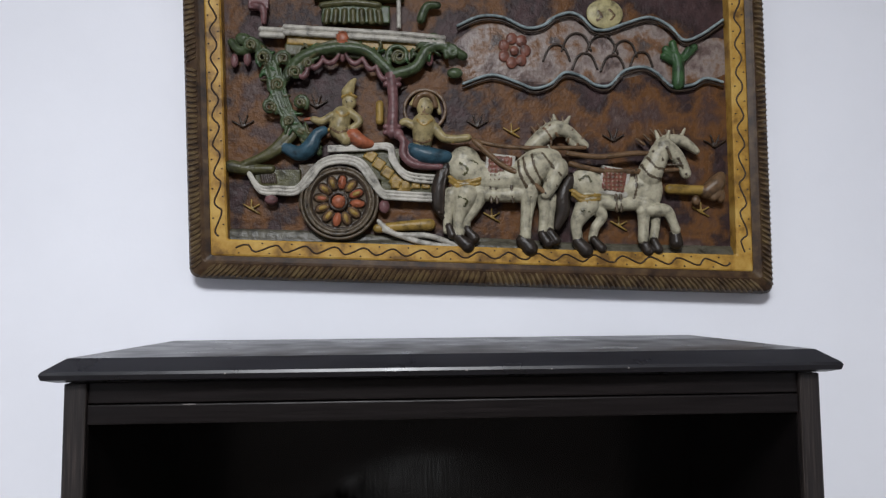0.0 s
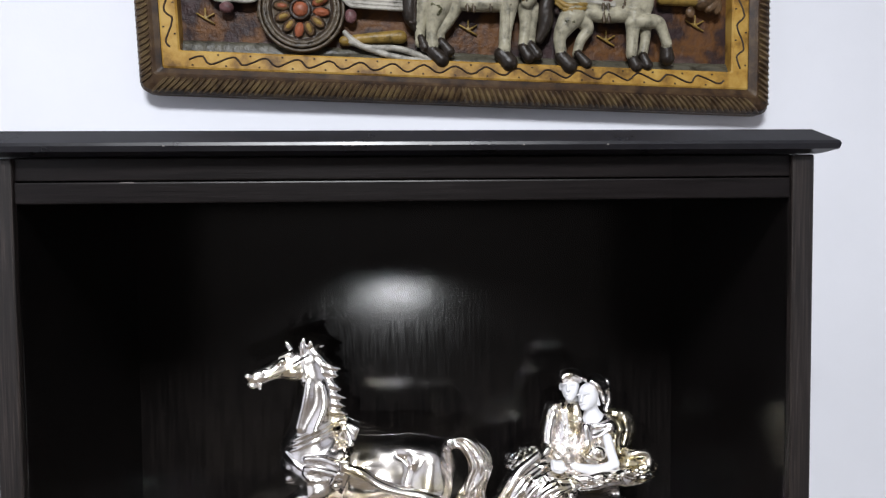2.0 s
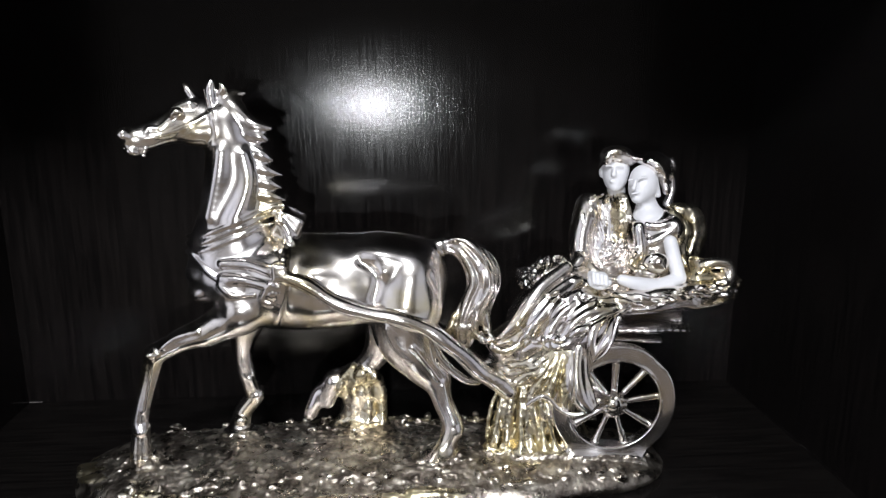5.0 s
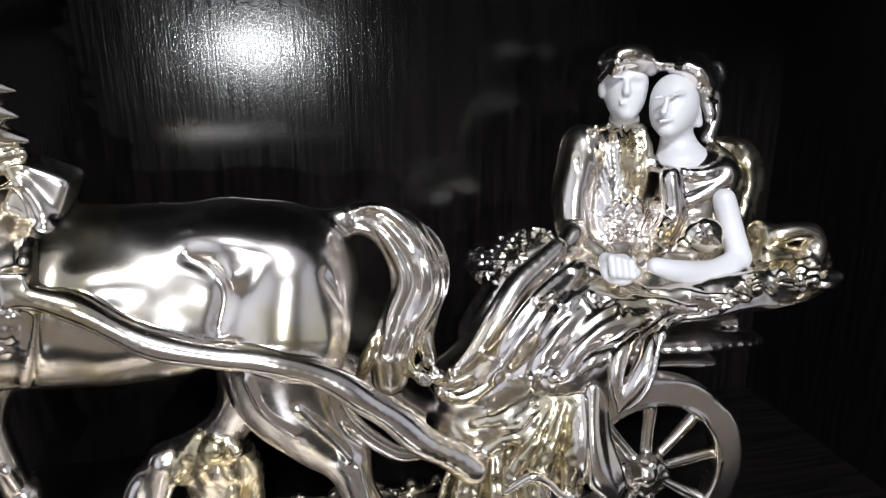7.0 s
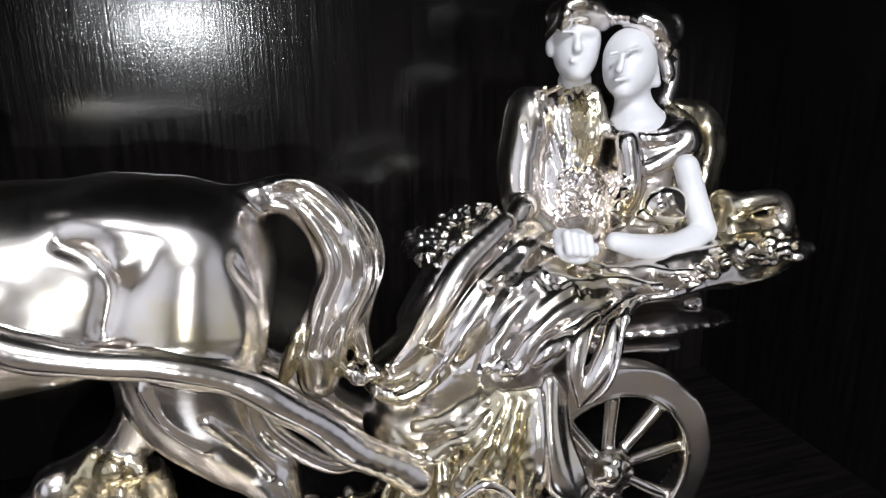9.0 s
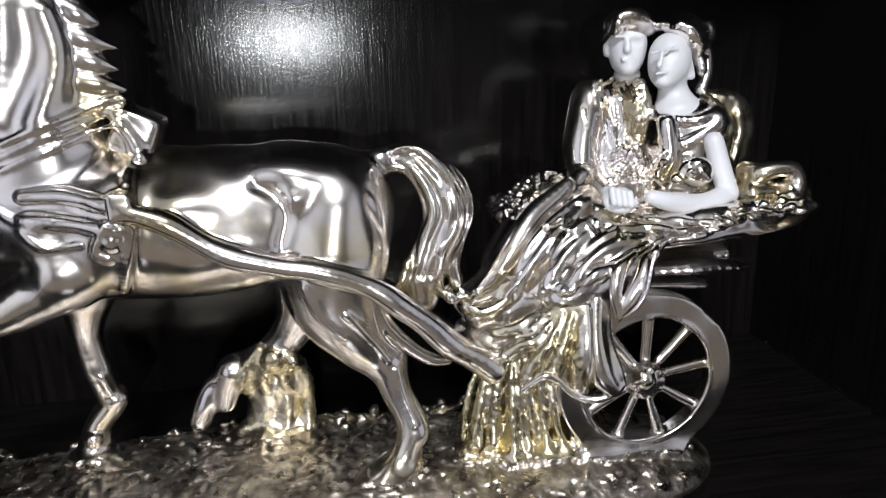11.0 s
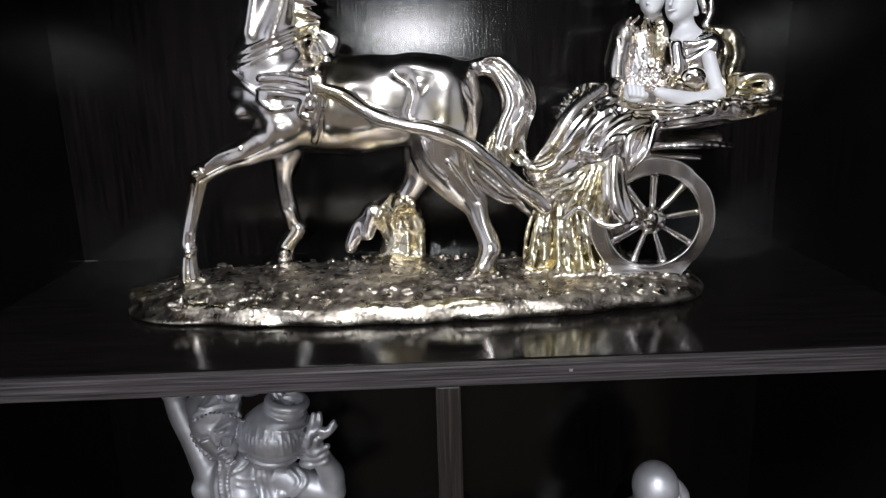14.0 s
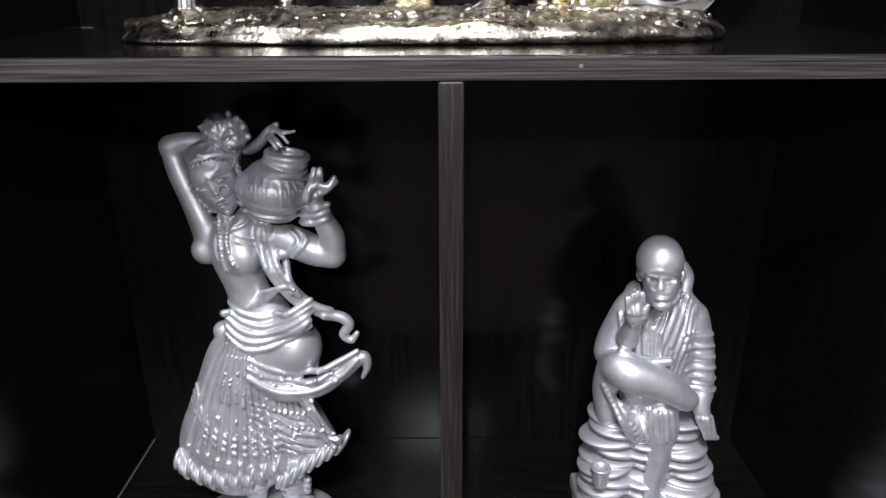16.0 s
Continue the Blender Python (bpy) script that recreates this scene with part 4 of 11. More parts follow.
c.limb(OLIVE, 0.07, (-14.38, -2.2, 35.31, 0.26), (-14.55, -2.22, 36.11, 0.26), (-14.11, -2.24, 36.74, 0.25), (-13.49, -2.26, 36.83, 0.24), (-12.97, -2.28, 36.47, 0.23), (-12.97, -2.3, 35.92, 0.22), (-13.32, -2.32, 35.46, 0.22), (-13.67, -2.34, 35.45, 0.21), (-13.94, -2.36, 35.8, 0.2), (-13.93, -2.38, 36.06, 0.19), (-13.67, -2.4, 36.24, 0.18))
c.limb(GREEN, 0.07, (-7.56, -1.9, 38.03, 0.4), (-7.38, -1.92, 38.84, 0.39), (-7.82, -1.94, 39.47, 0.37), (-8.44, -1.96, 39.54, 0.36), (-8.97, -1.98, 39.16, 0.35), (-8.98, -2, 38.61, 0.34), (-8.63, -2.02, 38.15, 0.33), (-8.27, -2.04, 38.15, 0.32), (-8.01, -2.06, 38.51, 0.3), (-8.01, -2.08, 38.77, 0.29), (-8.27, -2.1, 38.94, 0.27))
c.limb(GREEN, 0.07, (-6.15, -1.9, 36.14, 0.4), (-6.33, -1.92, 37.04, 0.39), (-5.88, -1.94, 37.76, 0.37), (-5.16, -1.96, 37.85, 0.36), (-4.64, -1.98, 37.4, 0.35), (-4.56, -2, 36.76, 0.34), (-4.92, -2.02, 36.38, 0.33), (-5.45, -2.04, 36.37, 0.32), (-5.72, -2.06, 36.72, 0.3), (-5.63, -2.08, 36.99, 0.29), (-5.36, -2.1, 37.16, 0.27))
c.limb(GREEN, 0.1, (-14.13, -1.7, 33.32, 0.88), (-11.04, -1.8, 34.4, 0.88), (-9.25, -1.8, 37.14, 0.8), (-7.02, -1.7, 37.93, 0.71), (-5.24, -1.6, 36.53, 0.71))
c.limb(GREEN, 0.1, (-10.12, -1.6, 38.11, 0.8), (-6.12, -1.6, 37.7, 0.8), (-3.45, -1.5, 36.4, 0.71))
c.egg(GREEN, 0.1, (-4.8, -1.3, 33.72), (1.25, 0.7, 0.89))
c.limb(MAUVE, 0.06, (-28.94, -2, 33.08, 0.26), (-28.59, -2, 32.72, 0.37), (-28.33, -2, 32.73, 0.43), (-27.99, -2, 33.09, 0.43), (-27.73, -2, 33.8, 0.37), (-27.39, -2, 34.88, 0.26))
c.limb(MAUVE, 0.06, (-27.65, -2, 34.88, 0.26), (-27.22, -2, 34.34, 0.37), (-26.7, -2, 34.17, 0.43), (-26.26, -2, 34.35, 0.43), (-25.74, -2, 34.9, 0.37), (-25.31, -2, 35.8, 0.26))
c.limb(MAUVE, 0.06, (-25.49, -2, 35.8, 0.26), (-24.96, -2, 35.18, 0.37), (-24.44, -2, 34.91, 0.43), (-23.92, -2, 35.01, 0.43), (-23.4, -2, 35.46, 0.37), (-22.88, -2, 36.28, 0.26))
c.limb(MAUVE, 0.06, (-21.83, -2, 36.29, 0.26), (-21.3, -2, 35.48, 0.37), (-20.78, -2, 34.95, 0.43), (-20.25, -2, 34.87, 0.43), (-19.73, -2, 35.23, 0.37), (-19.21, -2, 35.78, 0.26))
c.limb(MAUVE, 0.06, (-19.21, -2, 35.78, 0.26), (-18.77, -2, 34.88, 0.37), (-18.33, -2, 34.17, 0.43), (-17.81, -2, 33.99, 0.43), (-17.37, -2, 34.18, 0.37), (-16.93, -2, 34.63, 0.26))
c.limb(MAUVE, 0.06, (-17.1, -2, 34.63, 0.26), (-16.76, -2, 33.55, 0.37), (-16.41, -2, 32.84, 0.43), (-16.06, -2, 32.48, 0.43), (-15.71, -2, 32.49, 0.37), (-15.35, -2, 32.85, 0.26))
c.egg(RED, 0.08, (-22.32, -2.4, 38.74), (0.96, 0.5, 1.14))
c.egg(MAUVE, 0.08, (-39.03, -1.3, 35.36), (0.61, 0.5, 1.14))
c.egg(MAUVE, 0.08, (-37.05, -1.3, 35.65), (0.61, 0.5, 1.14))
c.egg(MAUVE, 0.08, (-8.79, -1.3, 35.96), (0.62, 0.5, 1.16))
c.egg(MAUVE, 0.08, (-22.41, -1.3, 36.44), (0.62, 0.5, 1.15))
c.limb(MAUVE, 0.08, (-14.83, -1.6, 33.07, 0.97), (-14.5, -1.6, 29.03, 0.79), (-14.69, -1.6, 24.11, 0.97))
c.limb(MAUVE, 0.08, (-15.71, -1.8, 32.55, 0.44), (-13.6, -1.8, 32.57, 0.44))
c.limb(MAUVE, 0.08, (-15.71, -1.8, 31.65, 0.44), (-13.6, -1.8, 31.67, 0.44))
c.limb(MAUVE, 0.08, (-15.73, -1.8, 24.94, 0.44), (-13.63, -1.8, 24.95, 0.44))
c.limb(MAUVE, 0.08, (-15.73, -1.8, 24.05, 0.44), (-13.64, -1.8, 24.06, 0.44))
c.block(GREEN, 0.1, (-20.33, -0.9, 43), (5.35, 0.7, 1.43), 0.2, 0)
c.limb(OLIVE, 0.08, (-25.58, -1.5, 44.32, 0.53), (-21.17, -1.6, 44.8, 0.53), (-16.75, -1.5, 44.45, 0.53))
c.limb(OLIVE, 0.08, (-24.69, -1.6, 43.38, 0.44), (-24.94, -1.6, 41.55, 0.44))
c.limb(OLIVE, 0.08, (-23.37, -1.6, 43.4, 0.44), (-23.54, -1.6, 41.57, 0.44))
c.limb(OLIVE, 0.08, (-22.05, -1.6, 43.41, 0.44), (-22.13, -1.6, 41.59, 0.44))
c.limb(OLIVE, 0.08, (-20.73, -1.6, 43.43, 0.44), (-20.72, -1.6, 41.61, 0.44))
c.limb(OLIVE, 0.08, (-19.4, -1.6, 43.45, 0.44), (-19.31, -1.6, 41.63, 0.44))
c.limb(OLIVE, 0.08, (-18.08, -1.6, 43.47, 0.44), (-17.9, -1.6, 41.65, 0.44))
c.limb(OLIVE, 0.08, (-16.75, -1.6, 43.49, 0.44), (-16.49, -1.6, 41.67, 0.44))
c.limb(TRIM, 0.08, (-13.62, -1.2, 51.1, 0.36), (-13.57, -1.2, 41.14, 0.36))
c.limb(MAUVE, 0.08, (-36.13, -1.2, 44.28, 0.62), (-34.79, -1.3, 43.71, 0.62), (-34.62, -1.2, 41.58, 0.44))
c.block(MAUVE, 0.08, (-35.45, -1.1, 44.52), (1.59, 0.5, 0.88), 0.1, 0)
c.limb(GREEN, 0.1, (-10.09, -1.4, 42.3, 0.71), (-9.19, -1.5, 44.38, 0.63), (-7.4, -1.5, 44.6, 0.54))
c.block(OLIVE, 0.1, (-19.89, -0.9, 48.35), (7.16, 0.8, 3.04), 0.4, 0)
c.limb(OCHRE, 0.1, (-28.27, -1.4, 51.65, 0.71), (-19.41, -1.5, 54.54, 1.07), (-10.48, -1.4, 51.99, 0.72))
rng = random.Random(17)
column = ((-34.5, 36.5), (-33, 32), (-31.5, 27.5), (-29, 24.2), (-26.8, 22.2))
arch = ((-30.4, 34.2), (-26.5, 37.2), (-22.4, 38.2), (-18, 37.2), (-14.2, 35.4), (-10, 36.6), (-6.2, 37.4))
for line, count in ((column, 46), (arch, 54)):
    for n in range(count):
        f = n / count * (len(line) - 1)
        a, b = Vector(line[int(f)]), Vector(line[int(f) + 1])
        p = a.lerp(b, f % 1) + Vector((rng.uniform(-1.5, 1.5), rng.uniform(-1.1, 1.1)))
        c.egg(rng.choice((GREEN, GREEN, OLIVE, LEAF)), 0.04, (p.x, -1.9, p.y), (rng.uniform(0.5, 0.95), 0.5, rng.uniform(0.2, 0.34)), rng.uniform(0, 180))
c.block(OLIVE, 0.1, (-20.2, -0.9, 36.9), (11.2, 0.5, 1.0), 0.2, -2)
carved("chariot_canopy", c, "carved green and ochre chariot canopy with scrolls")
c = Clay((-40.7, -3.5, 17.1), (-23.3, 0.4, 26.4), 0.11)
c.limb(BLUE, 0.12, (-25.27, -2, 24.22, 0.78), (-26.29, -2.1, 23.49, 0.87), (-27.33, -1.9, 21.59, 1.22), (-28.92, -1.6, 20.77, 1.13), (-31.13, -1.3, 21.71, 0.87))
c.limb(OCHRE, 0.08, (-24.75, -2, 24.23, 0.35), (-23.89, -2, 24.58, 0.26))
c.limb(OLIVE, 0.08, (-38.83, -1.2, 18.37, 0.69), (-35.81, -1.4, 19.65, 0.69), (-32.39, -1.4, 21.15, 0.7), (-29.85, -1.3, 23.66, 0.61))
c.limb(OLIVE, 0.08, (-37.98, -1.2, 18.72, 0.69), (-34.96, -1.4, 20.09, 0.69), (-31.97, -1.4, 22.04, 0.7), (-29.85, -1.3, 24.55, 0.61))
c.limb(OLIVE, 0.08, (-37.13, -1.2, 19.07, 0.69), (-34.11, -1.4, 20.53, 0.69), (-31.55, -1.4, 22.92, 0.7), (-29.86, -1.3, 25.44, 0.61))
c.limb(OLIVE, 0.1, (-39.31, -1, 18.84, 1.04), (-36.71, -1.1, 18.39, 0.87), (-33.28, -1.1, 18.4, 0.7))
c.egg(GREEN, 0.1, (-38.83, -1.2, 18.63), (1.21, 0.6, 0.95))
carved("peacock_prow", c, "carved blue peacock prow with green scrolls")
c = Clay((-28.7, -3.4, 21.2), (-15.7, 0.4, 33.2), 0.11)
c.egg(FLESH, 0.1, (-21.32, -1.6, 28.98), (1.14, 0.7, 1.32))
c.limb(FLESH, 0.1, (-21.59, -1.6, 30.32, 0.97), (-20.99, -1.5, 31.7, 0.62), (-20.47, -1.4, 32.45, 0.35))
c.trace(FLESH, 0.15, (-22.46, -1.5, 26.76, 1.49), (-22.89, -1.5, 24.71, 1.58))
c.limb(FLESH, 0.1, (-23.74, -1.8, 26.68, 0.7), (-25.46, -1.9, 25.75, 0.61), (-26.77, -1.8, 26.04, 0.52))
c.limb(FLESH, 0.1, (-21.13, -1.8, 27.14, 0.7), (-19.73, -1.9, 25.78, 0.61), (-20.94, -2, 24.6, 0.52))
c.limb(FLESH, 0.12, (-22.86, -1.8, 24.02, 1.05), (-21.81, -2, 22.83, 0.87))
c.limb(RED, 0.12, (-20.7, -1.7, 23.61, 1.14), (-19.4, -1.7, 22.55, 1.05), (-18.1, -1.6, 22.22, 0.7))
c.limb(RED, 0.08, (-26.37, -1.5, 26.29, 0.35), (-28.12, -1.4, 26.13, 0.26))
c.limb(OCHRE, 0.08, (-16.62, -1.2, 28.68, 0.62), (-16.62, -1.2, 25.98, 0.62))
c.egg(DARK, 0.02, (-21.7, -2.35, 28.76), (0.12, 0.1, 0.07))
c.egg(DARK, 0.02, (-20.83, -2.35, 28.76), (0.12, 0.1, 0.07))
c.trace(RED2, 0.03, (-21.63, -2.2, 27.91, 0.12), (-20.93, -2.2, 27.92, 0.12))
c.limb(OCHRE, 0.04, (-22.34, -2, 29.57, 0.26), (-21.28, -2.2, 29.96, 0.26), (-20.25, -2, 29.58, 0.26))
c.trace(OCHRE, 0.03, (-23.16, -2.4, 27.14, 0.17), (-22.2, -2.5, 26.23, 0.17), (-21.26, -2.4, 26.97, 0.17))
c.trace(UMBER, 0.03, (-24.02, -2.4, 24.48, 0.19), (-22.63, -2.5, 23.76, 0.19), (-21.43, -2.4, 24.5, 0.19))
carved("passenger_figure", c, "small carved cream seated figure")
c = Clay((-14.0, -4.6, 18.7), (-2.0, 0.9, 31.8), 0.11)
c.egg(FLESH, 0.1, (-9.57, -1.8, 28.11), (1.32, 0.8, 1.67))
c.egg(FLESH, 0.08, (-9.56, -1.6, 29.24), (1.77, 0.7, 1.24))
c.limb(FLESH, 0.08, (-11.68, -1.3, 28.68, 0.35), (-10.79, -1.3, 29.86, 0.35), (-9.54, -1.3, 30.41, 0.35), (-7.95, -1.3, 29.61, 0.35), (-7.26, -1.3, 27.36, 0.35))
c.trace(FLESH, 0.15, (-9.76, -1.6, 25.29, 1.94), (-9.96, -1.6, 22.79, 1.49))
c.limb(FLESH, 0.1, (-11.53, -1.9, 25.21, 0.7), (-12.58, -1.9, 25.74, 0.61), (-13.1, -1.9, 25.56, 0.53))
c.limb(FLESH, 0.1, (-8.19, -1.9, 24.96, 0.79), (-6.72, -2.1, 23.22, 0.7), (-4.54, -2.2, 23.03, 0.61), (-2.95, -2.2, 23.22, 0.61))
c.limb(BLUE, 0.12, (-11.11, -1.9, 21.12, 1.14), (-8.93, -2, 20.4, 1.31), (-6.3, -1.9, 20.25, 0.96))
c.limb(BLUE, 0.1, (-11.72, -1.7, 21.69, 0.79), (-10.25, -1.9, 20.06, 0.79))
c.ring(UMBER, 0.1, (-9.55, -0.8, 27.94), 3.20, 0.27, 0.3)
c.egg(DARK, 0.02, (-10.13, -2.65, 27.87), (0.13, 0.1, 0.08))
c.egg(DARK, 0.02, (-8.99, -2.65, 27.87), (0.13, 0.1, 0.08))
c.trace(UMBER, 0.03, (-9.6, -2.6, 27.71, 0.14), (-9.7, -2.7, 27.06, 0.17))
c.trace(RED2, 0.03, (-10.04, -2.5, 26.66, 0.14), (-9.17, -2.5, 26.67, 0.14))
c.limb(UMBER, 0.05, (-11.16, -2, 28.4, 0.44), (-10.63, -2.2, 29.6, 0.44), (-9.49, -2.3, 30.03, 0.44), (-8.35, -2.2, 29.53, 0.44), (-7.91, -2, 28.24, 0.44))
c.trace(OCHRE, 0.03, (-10.83, -2.4, 25.8, 0.19), (-9.8, -2.6, 24.86, 0.19), (-8.56, -2.4, 25.72, 0.19))
c.trace(UMBER, 0.03, (-11.37, -2.4, 22.78, 0.21), (-9.98, -2.5, 22.23, 0.21), (-8.58, -2.4, 22.79, 0.21))
c.trace(OCHRE, 0.03, (-5.44, -2.6, 23.47, 0.19), (-5.27, -2.6, 22.4, 0.19))
carved("driver_figure", c, "small carved cream driver figure with blue garment")
c = Clay((-9.0, -4.6, 4.4), (16.6, 0.9, 27.7), 0.11)
c.egg(CREAM, 0.2, (-3.47, -1.6, 19.07), (2.64, 1.4, 2.9))
c.limb(CREAM, 0.2, (-3.29, -1.5, 18.38, 2.46), (0.76, -1.5, 16.78, 2.11), (6.08, -1.6, 17.3, 2.47), flat=0.7)
c.limb(CREAM, 0.15, (-1.78, -1.8, 14.78, 1.14), (1.55, -1.9, 14.23, 1.05), (5.27, -1.9, 14.41, 1.23))
c.limb(CREAM, 0.2, (6.02, -1.9, 17.25, 2.64), (7.97, -2.1, 19, 2.47), (10.01, -2.2, 19.7, 1.76), flat=0.8)
c.egg(CREAM, 0.12, (10.9, -2.5, 18.21), (1.76, 1.1, 1.76))
c.limb(CREAM, 0.1, (11.06, -2.6, 18.55, 1.49), (9.9, -2.8, 15.86, 1.14), (8.98, -2.8, 14.27, 0.87))
c.egg(CREAM, 0.06, (8.63, -3.2, 18.43), (1.05, 0.6, 1.22), 30)
c.egg(CREAM, 0.15, (-3.54, -1.9, 14.76), (2.27, 1.1, 2.1))
c.limb(CREAM, 0.12, (-3.37, -1.9, 14.32, 1.92), (-4.11, -2, 11.93, 1.13), (-4.56, -2, 10.18, 0.78), (-4.41, -2, 8.25, 0.78))
c.limb(BLACK, 0.05, (-4.5, -1.9, 7.65, 0.87), (-3.13, -2.1, 6.32, 1.04))
c.limb(CREAM, 0.12, (-1.4, -1.5, 13.94, 1.32), (-2.14, -1.6, 11.98, 0.88), (-3.21, -1.5, 10.41, 0.7), (-3.22, -1.4, 8.84, 0.61))
c.limb(BLACK, 0.05, (-3.17, -1.9, 8.87, 0.61), (-2.07, -2.1, 7.54, 0.78))
c.limb(CREAM, 0.12, (-5.62, -1.4, 14.4, 1.23), (-6.09, -1.4, 11.31, 0.79), (-6.2, -1.4, 8.84, 0.7))
c.limb(BLACK, 0.05, (-6.05, -1.9, 9.4, 0.52), (-5.55, -2.1, 8.07, 0.69))
c.limb(CREAM, 0.12, (6.65, -2.2, 15.42, 1.49), (6.24, -2.2, 12.24, 1.05), (5.93, -2.2, 9.87, 0.87), (5.81, -2.2, 7.85, 0.87))
c.limb(BLACK, 0.05, (5.41, -1.9, 7.26, 1.05), (6.49, -2.1, 5.93, 1.22))
c.limb(CREAM, 0.12, (8.85, -1.7, 14.35, 1.15), (8.98, -1.7, 11.69, 0.88), (8.56, -1.7, 8.42, 0.7))
c.limb(BLACK, 0.05, (8.51, -1.9, 8.13, 0.7), (9.33, -2.1, 6.79, 0.87))
c.limb(CREAM, 0.12, (10.15, -1.4, 13.95, 0.97), (9.73, -1.4, 10.84, 0.79), (9.69, -1.4, 8.62, 0.7))
c.limb(BLACK, 0.05, (9.76, -1.9, 8.48, 0.61), (10.57, -2.1, 7.14, 0.79))
c.block(TRIM, 0.05, (1.92, -2.2, 18.08), (2.28, 0.6, 2.45), 0.15, -6)
c.block(RED2, 0.04, (1.89, -2.45, 18.21), (1.75, 0.5, 1.92), 0.1, -6)
c.egg(UMBER, 0.03, (0.52, -2.95, 19.39), (0.17, 0.12, 0.17))
c.egg(UMBER, 0.03, (0.51, -2.95, 18.67), (0.17, 0.12, 0.17))
c.egg(UMBER, 0.03, (0.5, -2.95, 17.95), (0.17, 0.12, 0.17))
c.egg(UMBER, 0.03, (0.49, -2.95, 17.24), (0.17, 0.12, 0.17))
c.egg(UMBER, 0.03, (0.48, -2.95, 16.52), (0.17, 0.12, 0.17))
c.egg(UMBER, 0.03, (1.17, -2.95, 19.39), (0.17, 0.12, 0.17))
c.egg(UMBER, 0.03, (1.16, -2.95, 18.67), (0.17, 0.12, 0.17))
c.egg(UMBER, 0.03, (1.15, -2.95, 17.95), (0.17, 0.12, 0.17))
c.egg(UMBER, 0.03, (1.14, -2.95, 17.24), (0.17, 0.12, 0.17))
c.egg(UMBER, 0.03, (1.13, -2.95, 16.52), (0.17, 0.12, 0.17))
c.egg(UMBER, 0.03, (1.82, -2.95, 19.39), (0.17, 0.12, 0.17))
c.egg(UMBER, 0.03, (1.81, -2.95, 18.67), (0.17, 0.12, 0.17))
c.egg(UMBER, 0.03, (1.8, -2.95, 17.96), (0.17, 0.12, 0.17))
c.egg(UMBER, 0.03, (1.79, -2.95, 17.24), (0.17, 0.12, 0.17))
c.egg(UMBER, 0.03, (1.78, -2.95, 16.52), (0.17, 0.12, 0.17))
c.egg(UMBER, 0.03, (2.47, -2.95, 19.39), (0.17, 0.12, 0.17))
c.egg(UMBER, 0.03, (2.46, -2.95, 18.67), (0.17, 0.12, 0.17))
c.egg(UMBER, 0.03, (2.45, -2.95, 17.96), (0.17, 0.12, 0.17))
c.egg(UMBER, 0.03, (2.44, -2.95, 17.24), (0.17, 0.12, 0.17))
c.egg(UMBER, 0.03, (2.43, -2.95, 16.52), (0.17, 0.12, 0.17))
c.egg(UMBER, 0.03, (3.12, -2.95, 19.39), (0.17, 0.12, 0.17))
c.egg(UMBER, 0.03, (3.11, -2.95, 18.68), (0.17, 0.12, 0.17))
c.egg(UMBER, 0.03, (3.1, -2.95, 17.96), (0.17, 0.12, 0.17))
c.egg(UMBER, 0.03, (3.08, -2.95, 17.24), (0.17, 0.12, 0.17))
c.egg(UMBER, 0.03, (3.07, -2.95, 16.52), (0.17, 0.12, 0.17))
c.trace(OCHRE, 0.04, (-5.86, -2.7, 16.91, 0.35), (-4.23, -3, 15.99, 0.43), (-1.32, -2.7, 16.57, 0.35))
c.trace(OCHRE, 0.04, (-5.86, -2.7, 16.3, 0.26), (-4.24, -3, 15.38, 0.26), (-1.33, -2.7, 15.95, 0.26))
c.trace(BRONZE, 0.04, (4.82, -3, 19.43, 0.23), (4.92, -3.2, 17.19, 0.23), (5.94, -3.2, 15.26, 0.23))
c.trace(BRONZE, 0.04, (5.53, -3, 19.88, 0.23), (5.8, -3.2, 17.54, 0.23), (6.98, -3.3, 15.77, 0.23))
c.trace(BRONZE, 0.04, (6.77, -3, 20.23, 0.21), (7.2, -3.3, 17.88, 0.21), (8.37, -3.4, 16.11, 0.21))
c.trace(BRONZE, 0.04, (0.41, -2.7, 15.34, 0.26), (0.54, -2.8, 13.04, 0.26))
c.trace(BRONZE, 0.04, (1.28, -2.7, 15.16, 0.26), (1.41, -2.8, 12.96, 0.26))
c.trace(BRONZE, 0.04, (3.66, -2.7, 15.52, 0.22), (3.86, -2.8, 13.04, 0.22))
c.trace(BRONZE, 0.04, (9.04, -3.6, 16.42, 0.21), (10.51, -3.6, 15.37, 0.21))
c.trace(BRONZE, 0.04, (8.36, -3, 20.42, 0.19), (9.5, -3.3, 18.94, 0.19), (11.18, -3.5, 16.97, 0.19))
c.trace(OLIVE, 0.04, (-2.46, -3, 19.33, 0.17), (-1.5, -3, 18.98, 0.17))
c.trace(OLIVE, 0.04, (-4.2, -3, 18.97, 0.17), (-3.09, -3.1, 18.07, 0.17), (-3.62, -3.1, 17.2, 0.17))
c.trace(OLIVE, 0.04, (-4.5, -2.8, 13.75, 0.17), (-3.3, -2.9, 13.21, 0.17), (-3.65, -2.8, 12.35, 0.17))
c.egg(DARK, 0.03, (10.58, -3.5, 17.5), (0.26, 0.2, 0.22))
c.egg(DARK, 0.03, (8.82, -3.6, 14.32), (0.17, 0.2, 0.17))
c.limb(CREAM, 0.05, (9.95, -2.6, 20.68, 0.44), (9.53, -2.6, 21.93, 0.22))
c.trace(DARK, -0.05, (5.6, -3, 13.71, 0.11), (5.69, -3, 9.17, 0.11))
c.trace(DARK, -0.05, (6.56, -3, 13.71, 0.11), (6.48, -3, 9.17, 0.11))
